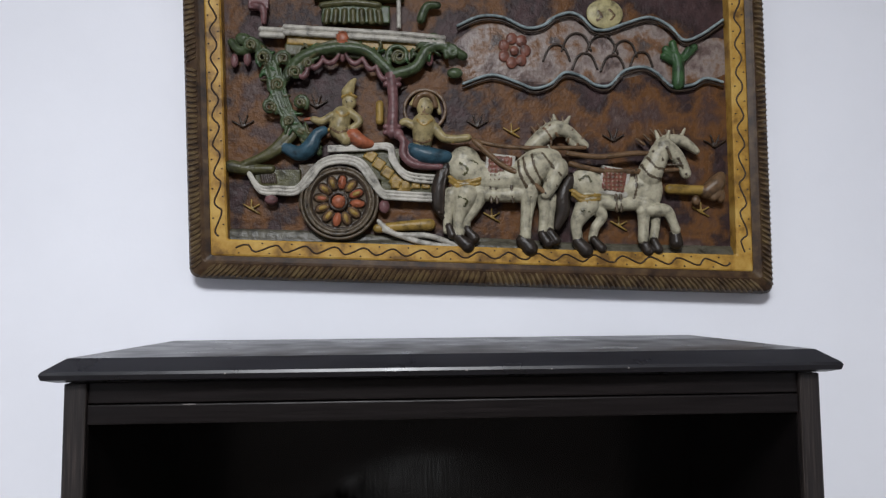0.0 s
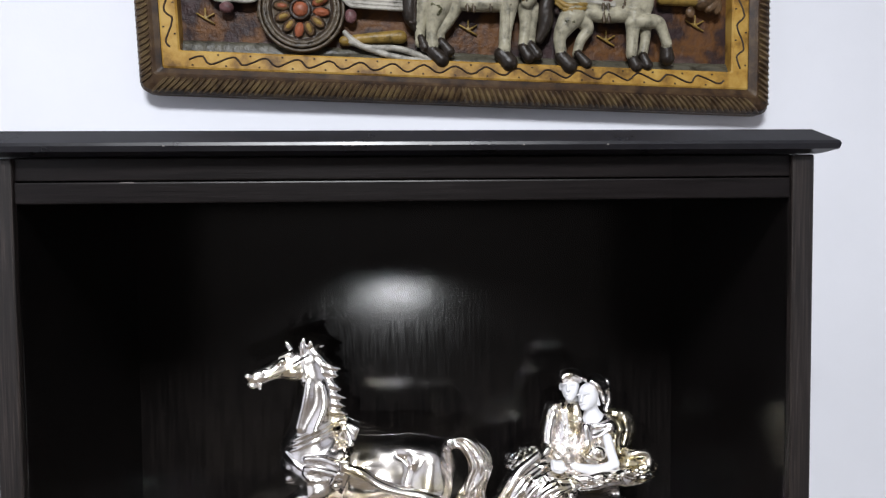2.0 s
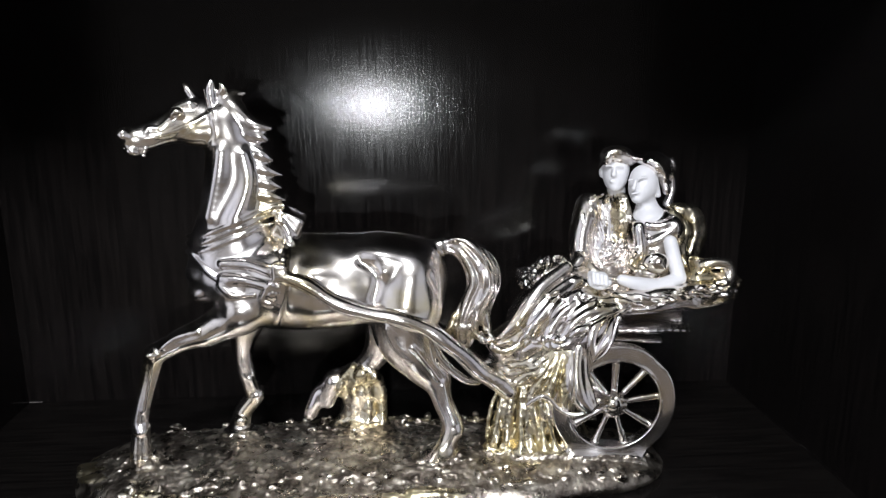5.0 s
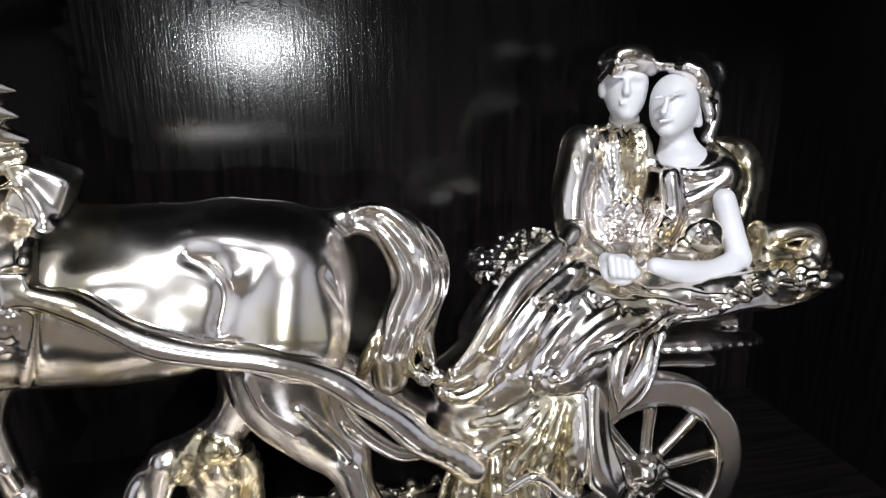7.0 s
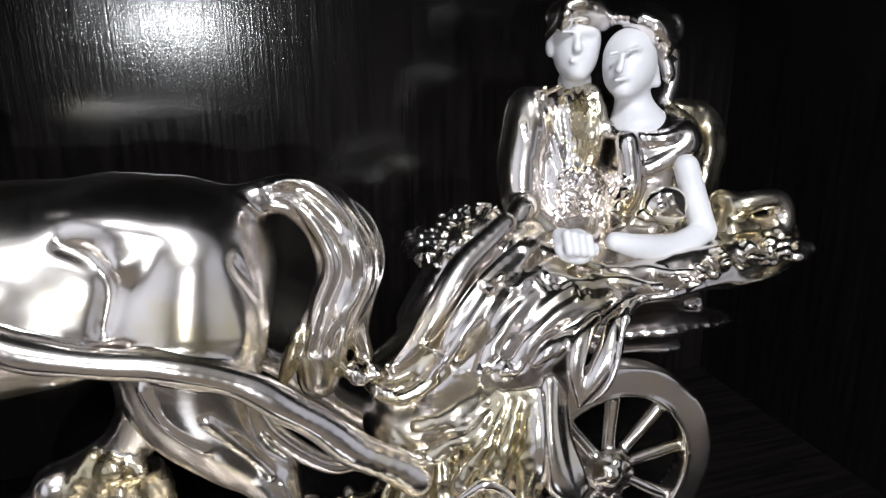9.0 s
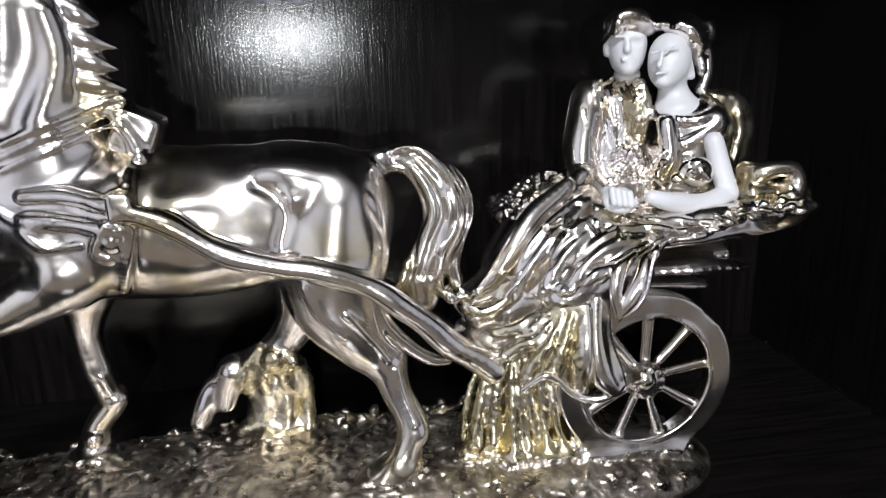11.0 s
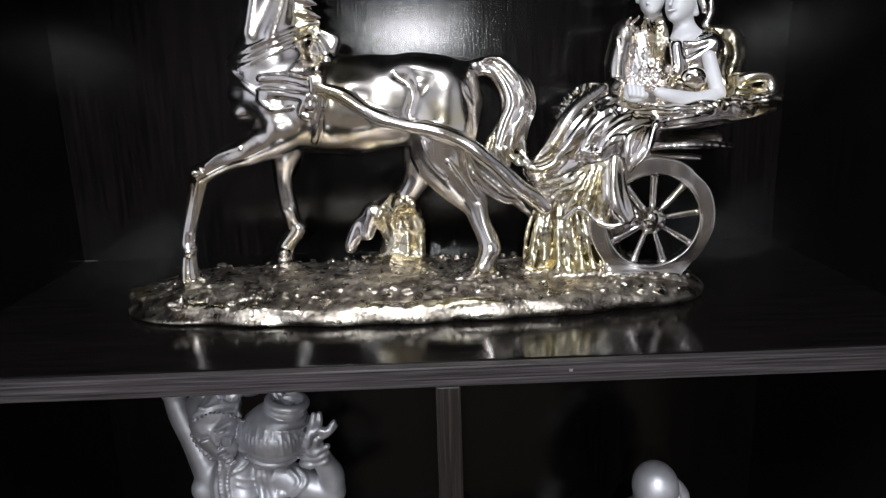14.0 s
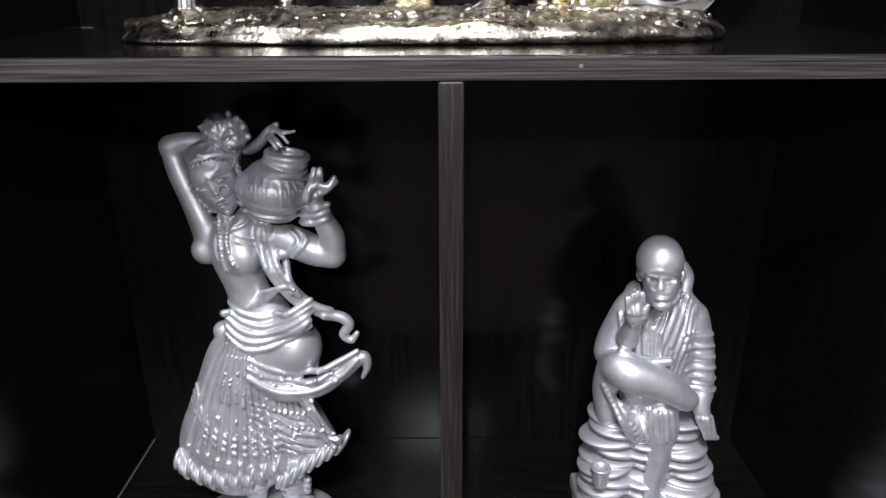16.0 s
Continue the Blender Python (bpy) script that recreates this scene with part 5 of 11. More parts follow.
c.limb(BLACK, 0.08, (-6.29, -1.5, 18.73, 0.88), (-7.37, -1.6, 16.13, 1.14), (-7.57, -1.6, 12.87, 1.05), (-6.88, -1.5, 10.94, 0.52))
c.limb(DARK, 0.03, (-7.22, -2.4, 18.2, 0.16), (-8.13, -2.5, 14.67, 0.16), (-7.62, -2.3, 11.37, 0.13))
c.limb(DARK, 0.03, (-6.87, -2.4, 18.2, 0.16), (-7.69, -2.5, 14.67, 0.16), (-7.36, -2.3, 11.37, 0.13))
c.limb(DARK, 0.03, (-6.52, -2.4, 18.2, 0.16), (-7.26, -2.5, 14.67, 0.16), (-7.1, -2.3, 11.37, 0.13))
c.limb(DARK, 0.03, (-6.17, -2.4, 18.2, 0.16), (-6.82, -2.5, 14.67, 0.16), (-6.84, -2.3, 11.37, 0.13))
c.limb(CREAM, 0.12, (7.14, -1.1, 21.89, 1.16), (9.13, -1.2, 23.69, 1.34), (10.92, -1.4, 24.91, 1.25), (12.69, -1.5, 24.54, 0.98), (14.47, -1.5, 23.28, 0.71), (15.7, -1.5, 22.2, 0.58))
c.limb(CREAM, 0.06, (10.94, -1.4, 25.82, 0.45), (10.78, -1.4, 27.09, 0.22))
c.limb(CREAM, 0.06, (12.53, -1.5, 25.62, 0.45), (13.28, -1.5, 26.81, 0.22))
c.limb(CREAM, 0.08, (13.25, -1.3, 23.14, 0.62), (14.3, -1.3, 21.88, 0.45))
c.trace(UMBER, 0.04, (9, -2, 24.76, 0.21), (10.08, -2.2, 23.1, 0.21), (10.1, -2, 22.07, 0.21))
c.trace(UMBER, 0.04, (9.9, -2, 25.12, 0.21), (11.25, -2.2, 23.46, 0.21))
c.trace(UMBER, 0.04, (13.47, -2, 24.42, 0.2), (12.89, -2, 22.8, 0.19))
c.trace(UMBER, 0.04, (15.06, -2, 23.16, 0.2), (14.31, -2, 22.08, 0.19))
c.egg(DARK, 0.03, (12.5, -2.3, 24.34), (0.22, 0.2, 0.18))
c.limb(UMBER, 0.05, (8.24, -1.2, 24.05, 0.27), (7.2, -1.1, 25.24, 0.18))
c.limb(UMBER, 0.05, (9.06, -1.2, 24.5, 0.27), (8.2, -1.1, 25.79, 0.18))
c.limb(UMBER, 0.05, (9.88, -1.2, 24.96, 0.27), (9.21, -1.1, 26.34, 0.18))
c.limb(UMBER, 0.05, (10.7, -1.2, 25.42, 0.27), (10.21, -1.1, 26.89, 0.18))
c.limb(UMBER, 0.05, (11.52, -1.2, 25.51, 0.27), (11.21, -1.1, 26.9, 0.18))
c.limb(UMBER, 0.05, (12.33, -1.2, 25.61, 0.27), (12.2, -1.1, 26.91, 0.18))
carved("carved_horse", c, "carved cream horse with red saddle cloth")
c = Clay((10.0, -4.6, 4.1), (34.4, 0.9, 25.5), 0.11)
c.egg(CREAM, 0.2, (15.72, -1.6, 16.42), (2.39, 1.4, 2.57))
c.limb(CREAM, 0.2, (15.92, -1.5, 16.17, 2.22), (19.94, -1.5, 15.01, 1.78), (24.9, -1.6, 15.71, 2.14), flat=0.7)
c.limb(CREAM, 0.15, (17.74, -1.8, 13.17, 1.06), (20.66, -1.9, 12.8, 1.06), (23.45, -1.9, 12.98, 1.15))
c.egg(CREAM, 0.15, (25.38, -2, 15.2), (2.31, 1.2, 3.37))
c.egg(CREAM, 0.12, (15.73, -1.9, 12.63), (1.94, 1.1, 1.76))
c.limb(CREAM, 0.12, (15.73, -1.9, 12.81, 1.76), (14.41, -2, 10.84, 1.23), (13.84, -2, 9.43, 0.88), (13.98, -2, 7.66, 0.79))
c.limb(BLACK, 0.05, (14.07, -1.9, 6.88, 0.97), (15.23, -2.1, 5.54, 1.14))
c.limb(CREAM, 0.12, (17.43, -1.5, 11.97, 1.06), (18.09, -1.6, 10.88, 0.8), (17, -1.5, 9.3, 0.71), (16.44, -1.4, 7.36, 0.62))
c.limb(BLACK, 0.05, (16.57, -1.9, 7.22, 0.62), (17.73, -2.1, 5.88, 0.79))
c.limb(CREAM, 0.12, (24.67, -2, 12.78, 1.33), (24.5, -2, 10.11, 0.88), (24.33, -2, 7.27, 0.79))
c.limb(BLACK, 0.05, (24.44, -1.9, 6.84, 0.71), (25.04, -2.1, 5.49, 0.88))
c.limb(CREAM, 0.12, (26.45, -1.5, 11.96, 0.98), (26.56, -1.5, 9.63, 0.71), (26.12, -1.5, 7.31, 0.71))
c.limb(BLACK, 0.05, (26.06, -1.9, 7.01, 0.62), (26.66, -2.1, 5.66, 0.79))
c.limb(CREAM, 0.12, (24.18, -2.3, 11.68, 0.88), (26.3, -2.4, 11.84, 1.06), (28.1, -2.4, 11.66, 0.88), (28.95, -2.4, 10.06, 0.71), (29.44, -2.4, 8.64, 0.71))
c.limb(BLACK, 0.05, (29.52, -1.9, 8.06, 0.89), (29.58, -2.1, 6.71, 1.06))
c.limb(CREAM, 0.15, (25.5, -2.1, 17.24, 1.95), (26.59, -2.3, 19.63, 1.69), (27.71, -2.4, 21.68, 1.42), flat=0.9)
c.limb(CREAM, 0.1, (27.68, -2.5, 22.02, 1.33), (29.37, -2.7, 20.72, 1.15), (30.54, -2.8, 19.09, 0.89), (31.21, -2.8, 17.48, 0.8))
c.limb(CREAM, 0.05, (27.17, -2.5, 22.92, 0.44), (26.67, -2.5, 24.36, 0.22))
c.limb(CREAM, 0.05, (28.44, -2.5, 23.11, 0.44), (28.85, -2.5, 24.37, 0.22))
c.limb(CREAM, 0.1, (28.85, -1.4, 23, 1.08), (31.1, -1.5, 22.99, 0.9), (32.59, -1.6, 22.06, 0.72), (33.48, -1.6, 21.34, 0.54))
c.limb(CREAM, 0.05, (31.13, -1.5, 23.72, 0.36), (31.82, -1.5, 25, 0.18))
c.block(TRIM, 0.05, (19.86, -2.2, 16.32), (2.3, 0.6, 2.21), 0.15, -10)
c.block(RED2, 0.04, (19.78, -2.45, 16.46), (1.76, 0.5, 1.68), 0.1, -10)
c.egg(UMBER, 0.03, (18.33, -2.95, 17.46), (0.18, 0.12, 0.18))
c.egg(UMBER, 0.03, (18.31, -2.95, 16.83), (0.18, 0.12, 0.18))
c.egg(UMBER, 0.03, (18.29, -2.95, 16.21), (0.18, 0.12, 0.18))
c.egg(UMBER, 0.03, (18.28, -2.95, 15.59), (0.18, 0.12, 0.18))
c.egg(UMBER, 0.03, (18.26, -2.95, 14.96), (0.18, 0.12, 0.18))
c.egg(UMBER, 0.03, (18.98, -2.95, 17.46), (0.18, 0.12, 0.18))
c.egg(UMBER, 0.03, (18.97, -2.95, 16.83), (0.18, 0.12, 0.18))
c.egg(UMBER, 0.03, (18.95, -2.95, 16.21), (0.18, 0.12, 0.18))
c.egg(UMBER, 0.03, (18.93, -2.95, 15.59), (0.18, 0.12, 0.18))
c.egg(UMBER, 0.03, (18.92, -2.95, 14.96), (0.18, 0.12, 0.18))
c.egg(UMBER, 0.03, (19.64, -2.95, 17.46), (0.18, 0.12, 0.18))
c.egg(UMBER, 0.03, (19.63, -2.95, 16.83), (0.18, 0.12, 0.18))
c.egg(UMBER, 0.03, (19.61, -2.95, 16.21), (0.18, 0.12, 0.18))
c.egg(UMBER, 0.03, (19.59, -2.95, 15.59), (0.18, 0.12, 0.18))
c.egg(UMBER, 0.03, (19.58, -2.95, 14.96), (0.18, 0.12, 0.18))
c.egg(UMBER, 0.03, (20.3, -2.95, 17.46), (0.18, 0.12, 0.18))
c.egg(UMBER, 0.03, (20.29, -2.95, 16.83), (0.18, 0.12, 0.18))
c.egg(UMBER, 0.03, (20.27, -2.95, 16.21), (0.18, 0.12, 0.18))
c.egg(UMBER, 0.03, (20.25, -2.95, 15.59), (0.18, 0.12, 0.18))
c.egg(UMBER, 0.03, (20.24, -2.95, 14.96), (0.18, 0.12, 0.18))
c.egg(UMBER, 0.03, (20.97, -2.95, 17.46), (0.18, 0.12, 0.18))
c.egg(UMBER, 0.03, (20.95, -2.95, 16.84), (0.18, 0.12, 0.18))
c.egg(UMBER, 0.03, (20.93, -2.95, 16.21), (0.18, 0.12, 0.18))
c.egg(UMBER, 0.03, (20.91, -2.95, 15.59), (0.18, 0.12, 0.18))
c.egg(UMBER, 0.03, (20.9, -2.95, 14.96), (0.18, 0.12, 0.18))
c.trace(OCHRE, 0.04, (13.17, -2.7, 14.81, 0.35), (14.93, -3, 13.71, 0.44), (17.51, -2.7, 14.11, 0.35))
c.trace(OCHRE, 0.04, (13.16, -2.7, 14.2, 0.26), (14.92, -3, 13.09, 0.26), (17.49, -2.7, 13.49, 0.26))
c.trace(BRONZE, 0.04, (23.24, -3, 18.14, 0.21), (23.27, -3.2, 15.45, 0.21), (22.92, -3, 13.53, 0.21))
c.trace(BRONZE, 0.04, (24.16, -3, 18.86, 0.21), (25.21, -3.4, 17.01, 0.21), (27.24, -3.2, 16.51, 0.21))
c.trace(BRONZE, 0.04, (25.09, -3, 19.93, 0.21), (26.15, -3.4, 18.25, 0.21), (27.83, -3.2, 18.11, 0.21))
c.trace(BRONZE, 0.04, (25.95, -3.2, 20.96, 0.21), (27.23, -3.5, 19.48, 0.21))
c.trace(BRONZE, 0.04, (20, -2.7, 14.11, 0.26), (20.08, -2.8, 11.62, 0.26))
c.trace(BRONZE, 0.04, (20.72, -2.7, 14.11, 0.26), (20.79, -2.8, 11.62, 0.26))
c.trace(BRONZE, 0.04, (27.97, -3.6, 21.42, 0.19), (28.63, -3.6, 19.64, 0.19))
c.trace(BRONZE, 0.04, (29.71, -3.6, 19.82, 0.19), (30.55, -3.6, 18.22, 0.19))
c.trace(BRONZE, 0.04, (28.14, -3.4, 18.97, 0.19), (30.12, -3.6, 18.75, 0.19))
c.trace(OLIVE, 0.04, (14.47, -3, 16.53, 0.18), (15.52, -3.1, 17.05, 0.18), (16.03, -3.1, 16.16, 0.17))
c.trace(OLIVE, 0.04, (14.58, -2.8, 11.62, 0.17), (15.61, -2.9, 11.43, 0.17))
c.egg(DARK, 0.03, (28.86, -3.6, 21.24), (0.22, 0.2, 0.18))
c.egg(DARK, 0.03, (30.93, -3.7, 17.32), (0.18, 0.2, 0.18))
c.limb(BLACK, 0.08, (13.06, -1.5, 16.79, 0.89), (11.91, -1.6, 14.36, 1.15), (11.85, -1.6, 11.7, 1.06), (10.93, -1.5, 9.31, 0.62))
c.limb(UMBER, 0.05, (25.21, -1.3, 22.46, 0.27), (24, -1.2, 23.39, 0.18))
c.limb(UMBER, 0.05, (26.23, -1.3, 23.01, 0.27), (25.21, -1.2, 24.13, 0.18))
c.limb(UMBER, 0.05, (27.26, -1.3, 23.56, 0.27), (26.42, -1.2, 24.86, 0.18))
c.limb(UMBER, 0.05, (28.27, -1.3, 23.57, 0.27), (27.61, -1.2, 24.87, 0.18))
c.limb(UMBER, 0.05, (29.28, -1.3, 23.57, 0.27), (28.81, -1.2, 24.88, 0.18))
c.limb(UMBER, 0.05, (30.29, -1.3, 23.58, 0.27), (30, -1.2, 24.88, 0.18))
carved("carved_horse", c, "carved cream horse stepping out, red saddle cloth")
c = Clay((-2.8, -4.0, 12.3), (38.8, 0.0, 23.5), 0.11)
c.limb(UMBER, 0.06, (-2.11, -2.6, 22.77, 0.35), (1.57, -2.6, 21.9, 0.35), (5.98, -2.6, 21.56, 0.35), (12.69, -2.4, 21.63, 0.35), (15.42, -2.2, 21.68, 0.35))
c.limb(UMBER, 0.06, (-1.96, -2.8, 22.55, 0.44), (1.91, -3, 18.98, 0.44), (5.36, -3.2, 17.02, 0.43), (8.82, -3.2, 14.38, 0.43))
c.limb(UMBER, 0.06, (12.67, -2.4, 20.73, 0.44), (17.57, -2.4, 20.21, 0.44), (22.98, -2.4, 20.77, 0.44), (25.65, -2.5, 20.75, 0.35))
c.limb(UMBER, 0.06, (13.03, -2.6, 19.09, 0.44), (17.46, -2.6, 18.03, 0.44), (23.72, -2.6, 17.86, 0.44), (30.46, -2.7, 18.21, 0.35))
c.limb(OCHRE, 0.08, (29.05, -1.4, 15.3, 0.8), (34.98, -1.4, 15.03, 0.81))
c.limb(UMBER, 0.1, (34.93, -1.5, 14.83, 1.07), (36.59, -1.6, 16.17, 1.25), (37.28, -1.6, 17.35, 0.72))
c.egg(UMBER, 0.1, (37.16, -1.6, 14.36), (0.72, 0.6, 1.25))
c.egg(UMBER, 0.1, (33.28, -1.4, 13.49), (0.72, 0.5, 0.81))
c.limb(UMBER, 0.08, (36.05, -1.6, 16.44, 0.72), (36.68, -1.7, 14.8, 0.72), (35.91, -1.7, 13.9, 0.63))
carved("rein_and_pole", c, "carved dark reins and harness pole")
c = Clay((-6.2, -4.6, 32.3), (41.8, 0.9, 44.8), 0.11)
c.limb(HILL, 0.2, (-2.42, 0, 36.48, 3.43), (1.24, 0, 37.91, 4.35), (5.33, 0, 37.03, 3.99), (9.44, 0, 36.61, 4), (13.16, 0, 38.52, 4.38), (17.74, 0, 36.7, 3.83), (22.4, 0, 37.69, 4.03), (26.16, 0, 38.67, 4.22), (30.29, 0, 36.18, 3.3), (34.99, 0, 36.42, 3.31), (38.32, 0, 37.4, 3.14), flat=0.05)
c.limb(HILL, 0.2, (11.4, 0, 42.24, 1.64), (14.18, 0, 42.94, 1.46), flat=0.05)
c.limb(HILL, 0.2, (23.44, 0, 41.46, 1.65), (27.2, 0, 41.99, 1.66), flat=0.05)
carved("carved_hills", c, "mottled grey-pink carved hills")
c = Clay((-4.9, -1.4, 30.4), (39.9, 0.0, 44.9), 0.11)
c.limb(TEAL, 0.08, (-3.43, -0.5, 32.29, 0.25), (1.09, -0.5, 33.79, 0.25), (5.14, -0.5, 32.64, 0.25), (7.85, -0.5, 31.65, 0.25), (10.59, -0.5, 32.41, 0.25), (12.91, -0.5, 34.28, 0.25), (15.64, -0.5, 33.66, 0.25), (17.9, -0.5, 32.29, 0.25), (20.19, -0.5, 32.31, 0.25), (22.56, -0.5, 34.65, 0.25), (25.81, -0.5, 35.33, 0.25), (28.1, -0.5, 34.24, 0.25), (30.35, -0.5, 32.22, 0.25), (33.61, -0.5, 32.43, 0.25), (35.99, -0.5, 33.57, 0.25), (38.77, -0.5, 32.94, 0.25))
c.limb(DARK, 0.05, (-3.43, -0.6, 31.59, 0.2), (1.1, -0.6, 33.09, 0.2), (5.15, -0.6, 31.94, 0.2), (7.85, -0.6, 30.95, 0.2), (10.59, -0.6, 31.71, 0.2), (12.92, -0.6, 33.57, 0.2), (15.65, -0.6, 32.95, 0.2), (17.9, -0.6, 31.58, 0.2), (20.2, -0.6, 31.6, 0.2), (22.57, -0.6, 33.94, 0.2), (25.83, -0.6, 34.62, 0.2), (28.11, -0.6, 33.53, 0.2), (30.36, -0.6, 31.5, 0.2), (33.63, -0.6, 31.72, 0.2), (36, -0.6, 32.86, 0.2), (38.79, -0.6, 32.23, 0.2))
c.limb(TEAL, 0.08, (-4.23, -0.5, 41.75, 0.25), (-0.59, -0.5, 43.37, 0.25), (3.04, -0.5, 43.24, 0.25), (6.66, -0.5, 41.62, 0.25), (9.41, -0.5, 41.93, 0.25), (11.73, -0.5, 43.55, 0.25), (14.04, -0.5, 44.15, 0.25), (15.87, -0.5, 43.42, 0.25), (17.67, -0.5, 41.58, 0.25), (19.97, -0.5, 41.42, 0.25), (23.25, -0.5, 42.59, 0.25), (27, -0.5, 43.59, 0.25), (30.22, -0.5, 42.22, 0.25), (32.48, -0.5, 39.9, 0.25), (35.32, -0.5, 40.69, 0.25), (39.18, -0.5, 43.29, 0.25))
c.limb(DARK, 0.05, (-4.23, -0.6, 41.04, 0.2), (-0.59, -0.6, 42.67, 0.2), (3.05, -0.6, 42.54, 0.2), (6.67, -0.6, 40.91, 0.2), (9.41, -0.6, 41.23, 0.2), (11.74, -0.6, 42.85, 0.2), (14.05, -0.6, 43.44, 0.2), (15.88, -0.6, 42.72, 0.2), (17.68, -0.6, 40.87, 0.2), (19.98, -0.6, 40.71, 0.2), (23.26, -0.6, 41.88, 0.2), (27.01, -0.6, 42.87, 0.2), (30.24, -0.6, 41.51, 0.2), (32.49, -0.6, 39.18, 0.2), (35.33, -0.6, 39.97, 0.2), (39.2, -0.6, 42.57, 0.2))
carved("hill_outlines", c, "pale blue carved hill outlines")
c = Clay((16.3, -3.9, 40.7), (23.0, 0.9, 47.4), 0.11)
c.egg(SUN, 0.05, (19.64, -0.5, 44.03), (3.02, 0.5, 2.47))
c.trace(UMBER, 0.04, (18.58, -1, 44.27, 0.18), (19.11, -1, 43.35, 0.18), (18.36, -1, 42.78, 0.18))
c.trace(UMBER, 0.04, (20.43, -1, 44.49, 0.18), (21.14, -1, 43.56, 0.18), (20.38, -1, 42.8, 0.18))
carved("carved_sun", c, "pale yellow carved sun")
c = Clay((1.8, -1.7, 34.5), (8.0, 0.9, 41.2), 0.11)
c.egg(RED2, 0.04, (6.66, -0.35, 37.85), (0.91, 0.3, 1))
c.egg(RED2, 0.04, (5.94, -0.35, 36.25), (0.9, 0.3, 0.99))
c.egg(RED2, 0.04, (4.39, -0.35, 35.84), (0.9, 0.3, 0.99))
c.egg(RED2, 0.04, (3.18, -0.35, 36.92), (0.9, 0.3, 0.99))
c.egg(RED2, 0.04, (3.2, -0.35, 38.69), (0.9, 0.3, 0.99))
c.egg(RED2, 0.04, (4.46, -0.35, 39.81), (0.91, 0.3, 1))
c.egg(RED2, 0.04, (6, -0.35, 39.44), (0.91, 0.3, 1))
c.egg(RED2, 0.04, (4.81, -0.5, 37.77), (0.81, 0.3, 0.81))
carved("carved_flower", c, "dull red carved flower")
c = Clay((28.1, -2.0, 31.1), (35.1, 0.9, 40.1), 0.11)
c.limb(LEAF, 0.1, (31.37, -0.5, 32.47, 1), (31.4, -0.7, 35.67, 0.91), (30.98, -0.7, 37.07, 0.82))
c.limb(LEAF, 0.08, (31.4, -0.7, 35.67, 0.55), (29.43, -0.7, 38.17, 0.64))
c.limb(LEAF, 0.08, (31.4, -0.7, 35.67, 0.55), (30.58, -0.7, 39.12, 0.64))
c.limb(LEAF, 0.08, (31.4, -0.7, 35.67, 0.55), (33.16, -0.7, 38.03, 0.64))
c.limb(LEAF, 0.08, (31.4, -0.7, 35.67, 0.55), (34.11, -0.7, 38.51, 0.64))
c.limb(LEAF, 0.08, (31.4, -0.7, 35.67, 0.55), (29.12, -0.7, 37.05, 0.64))
carved("carved_tree", c, "small green carved tree")
c = Clay((-40.0, -1.0, 8.4), (39.4, 0.2, 41.4), 0.11)
c.limb(DARK, 0.04, (9.46, -0.35, 36.21, 0.2), (10.4, -0.4, 38.25, 0.2), (11.7, -0.4, 38.91, 0.2), (12.97, -0.4, 38.28, 0.2), (13.86, -0.35, 36.26, 0.2))
c.limb(DARK, 0.04, (12.52, -0.35, 37.92, 0.2), (13.47, -0.4, 40.05, 0.2), (14.96, -0.4, 40.82, 0.2), (16.42, -0.4, 40.09, 0.2), (17.3, -0.35, 37.97, 0.2))
c.limb(DARK, 0.04, (16.46, -0.35, 37.5, 0.2), (17.52, -0.4, 39.73, 0.2), (19.11, -0.4, 40.5, 0.2), (20.67, -0.4, 39.77, 0.2), (21.64, -0.35, 37.56, 0.2))
c.limb(DARK, 0.04, (20.7, -0.35, 37.08, 0.2), (21.57, -0.4, 39.03, 0.2), (22.8, -0.4, 39.7, 0.2), (23.99, -0.4, 39.06, 0.2), (24.78, -0.35, 37.12, 0.2))
c.limb(DARK, 0.04, (23.62, -0.35, 35.43, 0.2), (24.4, -0.4, 37.29, 0.2), (25.53, -0.4, 37.86, 0.2), (26.63, -0.4, 37.31, 0.2), (27.33, -0.35, 35.47, 0.2))
c.limb(DARK, 0.04, (14.2, -0.35, 34.96, 0.2), (15.06, -0.4, 36.9, 0.2), (16.27, -0.4, 37.57, 0.2), (17.45, -0.4, 36.93, 0.2), (18.24, -0.35, 35, 0.2))
c.limb(DARK, 0.04, (18.79, -0.35, 34.64, 0.2), (19.66, -0.4, 36.58, 0.2), (20.88, -0.4, 37.25, 0.2), (22.06, -0.4, 36.61, 0.2), (22.85, -0.35, 34.68, 0.2))
c.limb(DARK, 0.04, (-1.23, -0.35, 25.39, 0.18), (-2.92, -0.3, 26.39, 0.14))
c.limb(DARK, 0.04, (-1.23, -0.35, 25.39, 0.18), (-1.92, -0.3, 27.31, 0.14))
c.limb(DARK, 0.04, (-1.23, -0.35, 25.39, 0.18), (-0.48, -0.3, 27.31, 0.14))
c.limb(DARK, 0.04, (-1.23, -0.35, 25.39, 0.18), (0.5, -0.3, 26.41, 0.14))
c.limb(OCHRE, 0.04, (4.16, -0.35, 24.5, 0.18), (4.19, -0.3, 25.97, 0.14))
c.limb(OCHRE, 0.04, (4.16, -0.35, 24.5, 0.18), (5.45, -0.3, 25.25, 0.14))
c.limb(OCHRE, 0.04, (4.16, -0.35, 24.5, 0.18), (5.42, -0.3, 23.79, 0.14))
c.limb(OCHRE, 0.04, (4.16, -0.35, 24.5, 0.18), (2.92, -0.3, 25.24, 0.14))
c.limb(DARK, 0.04, (20.51, -0.35, 23.21, 0.18), (18.81, -0.3, 24.22, 0.14))
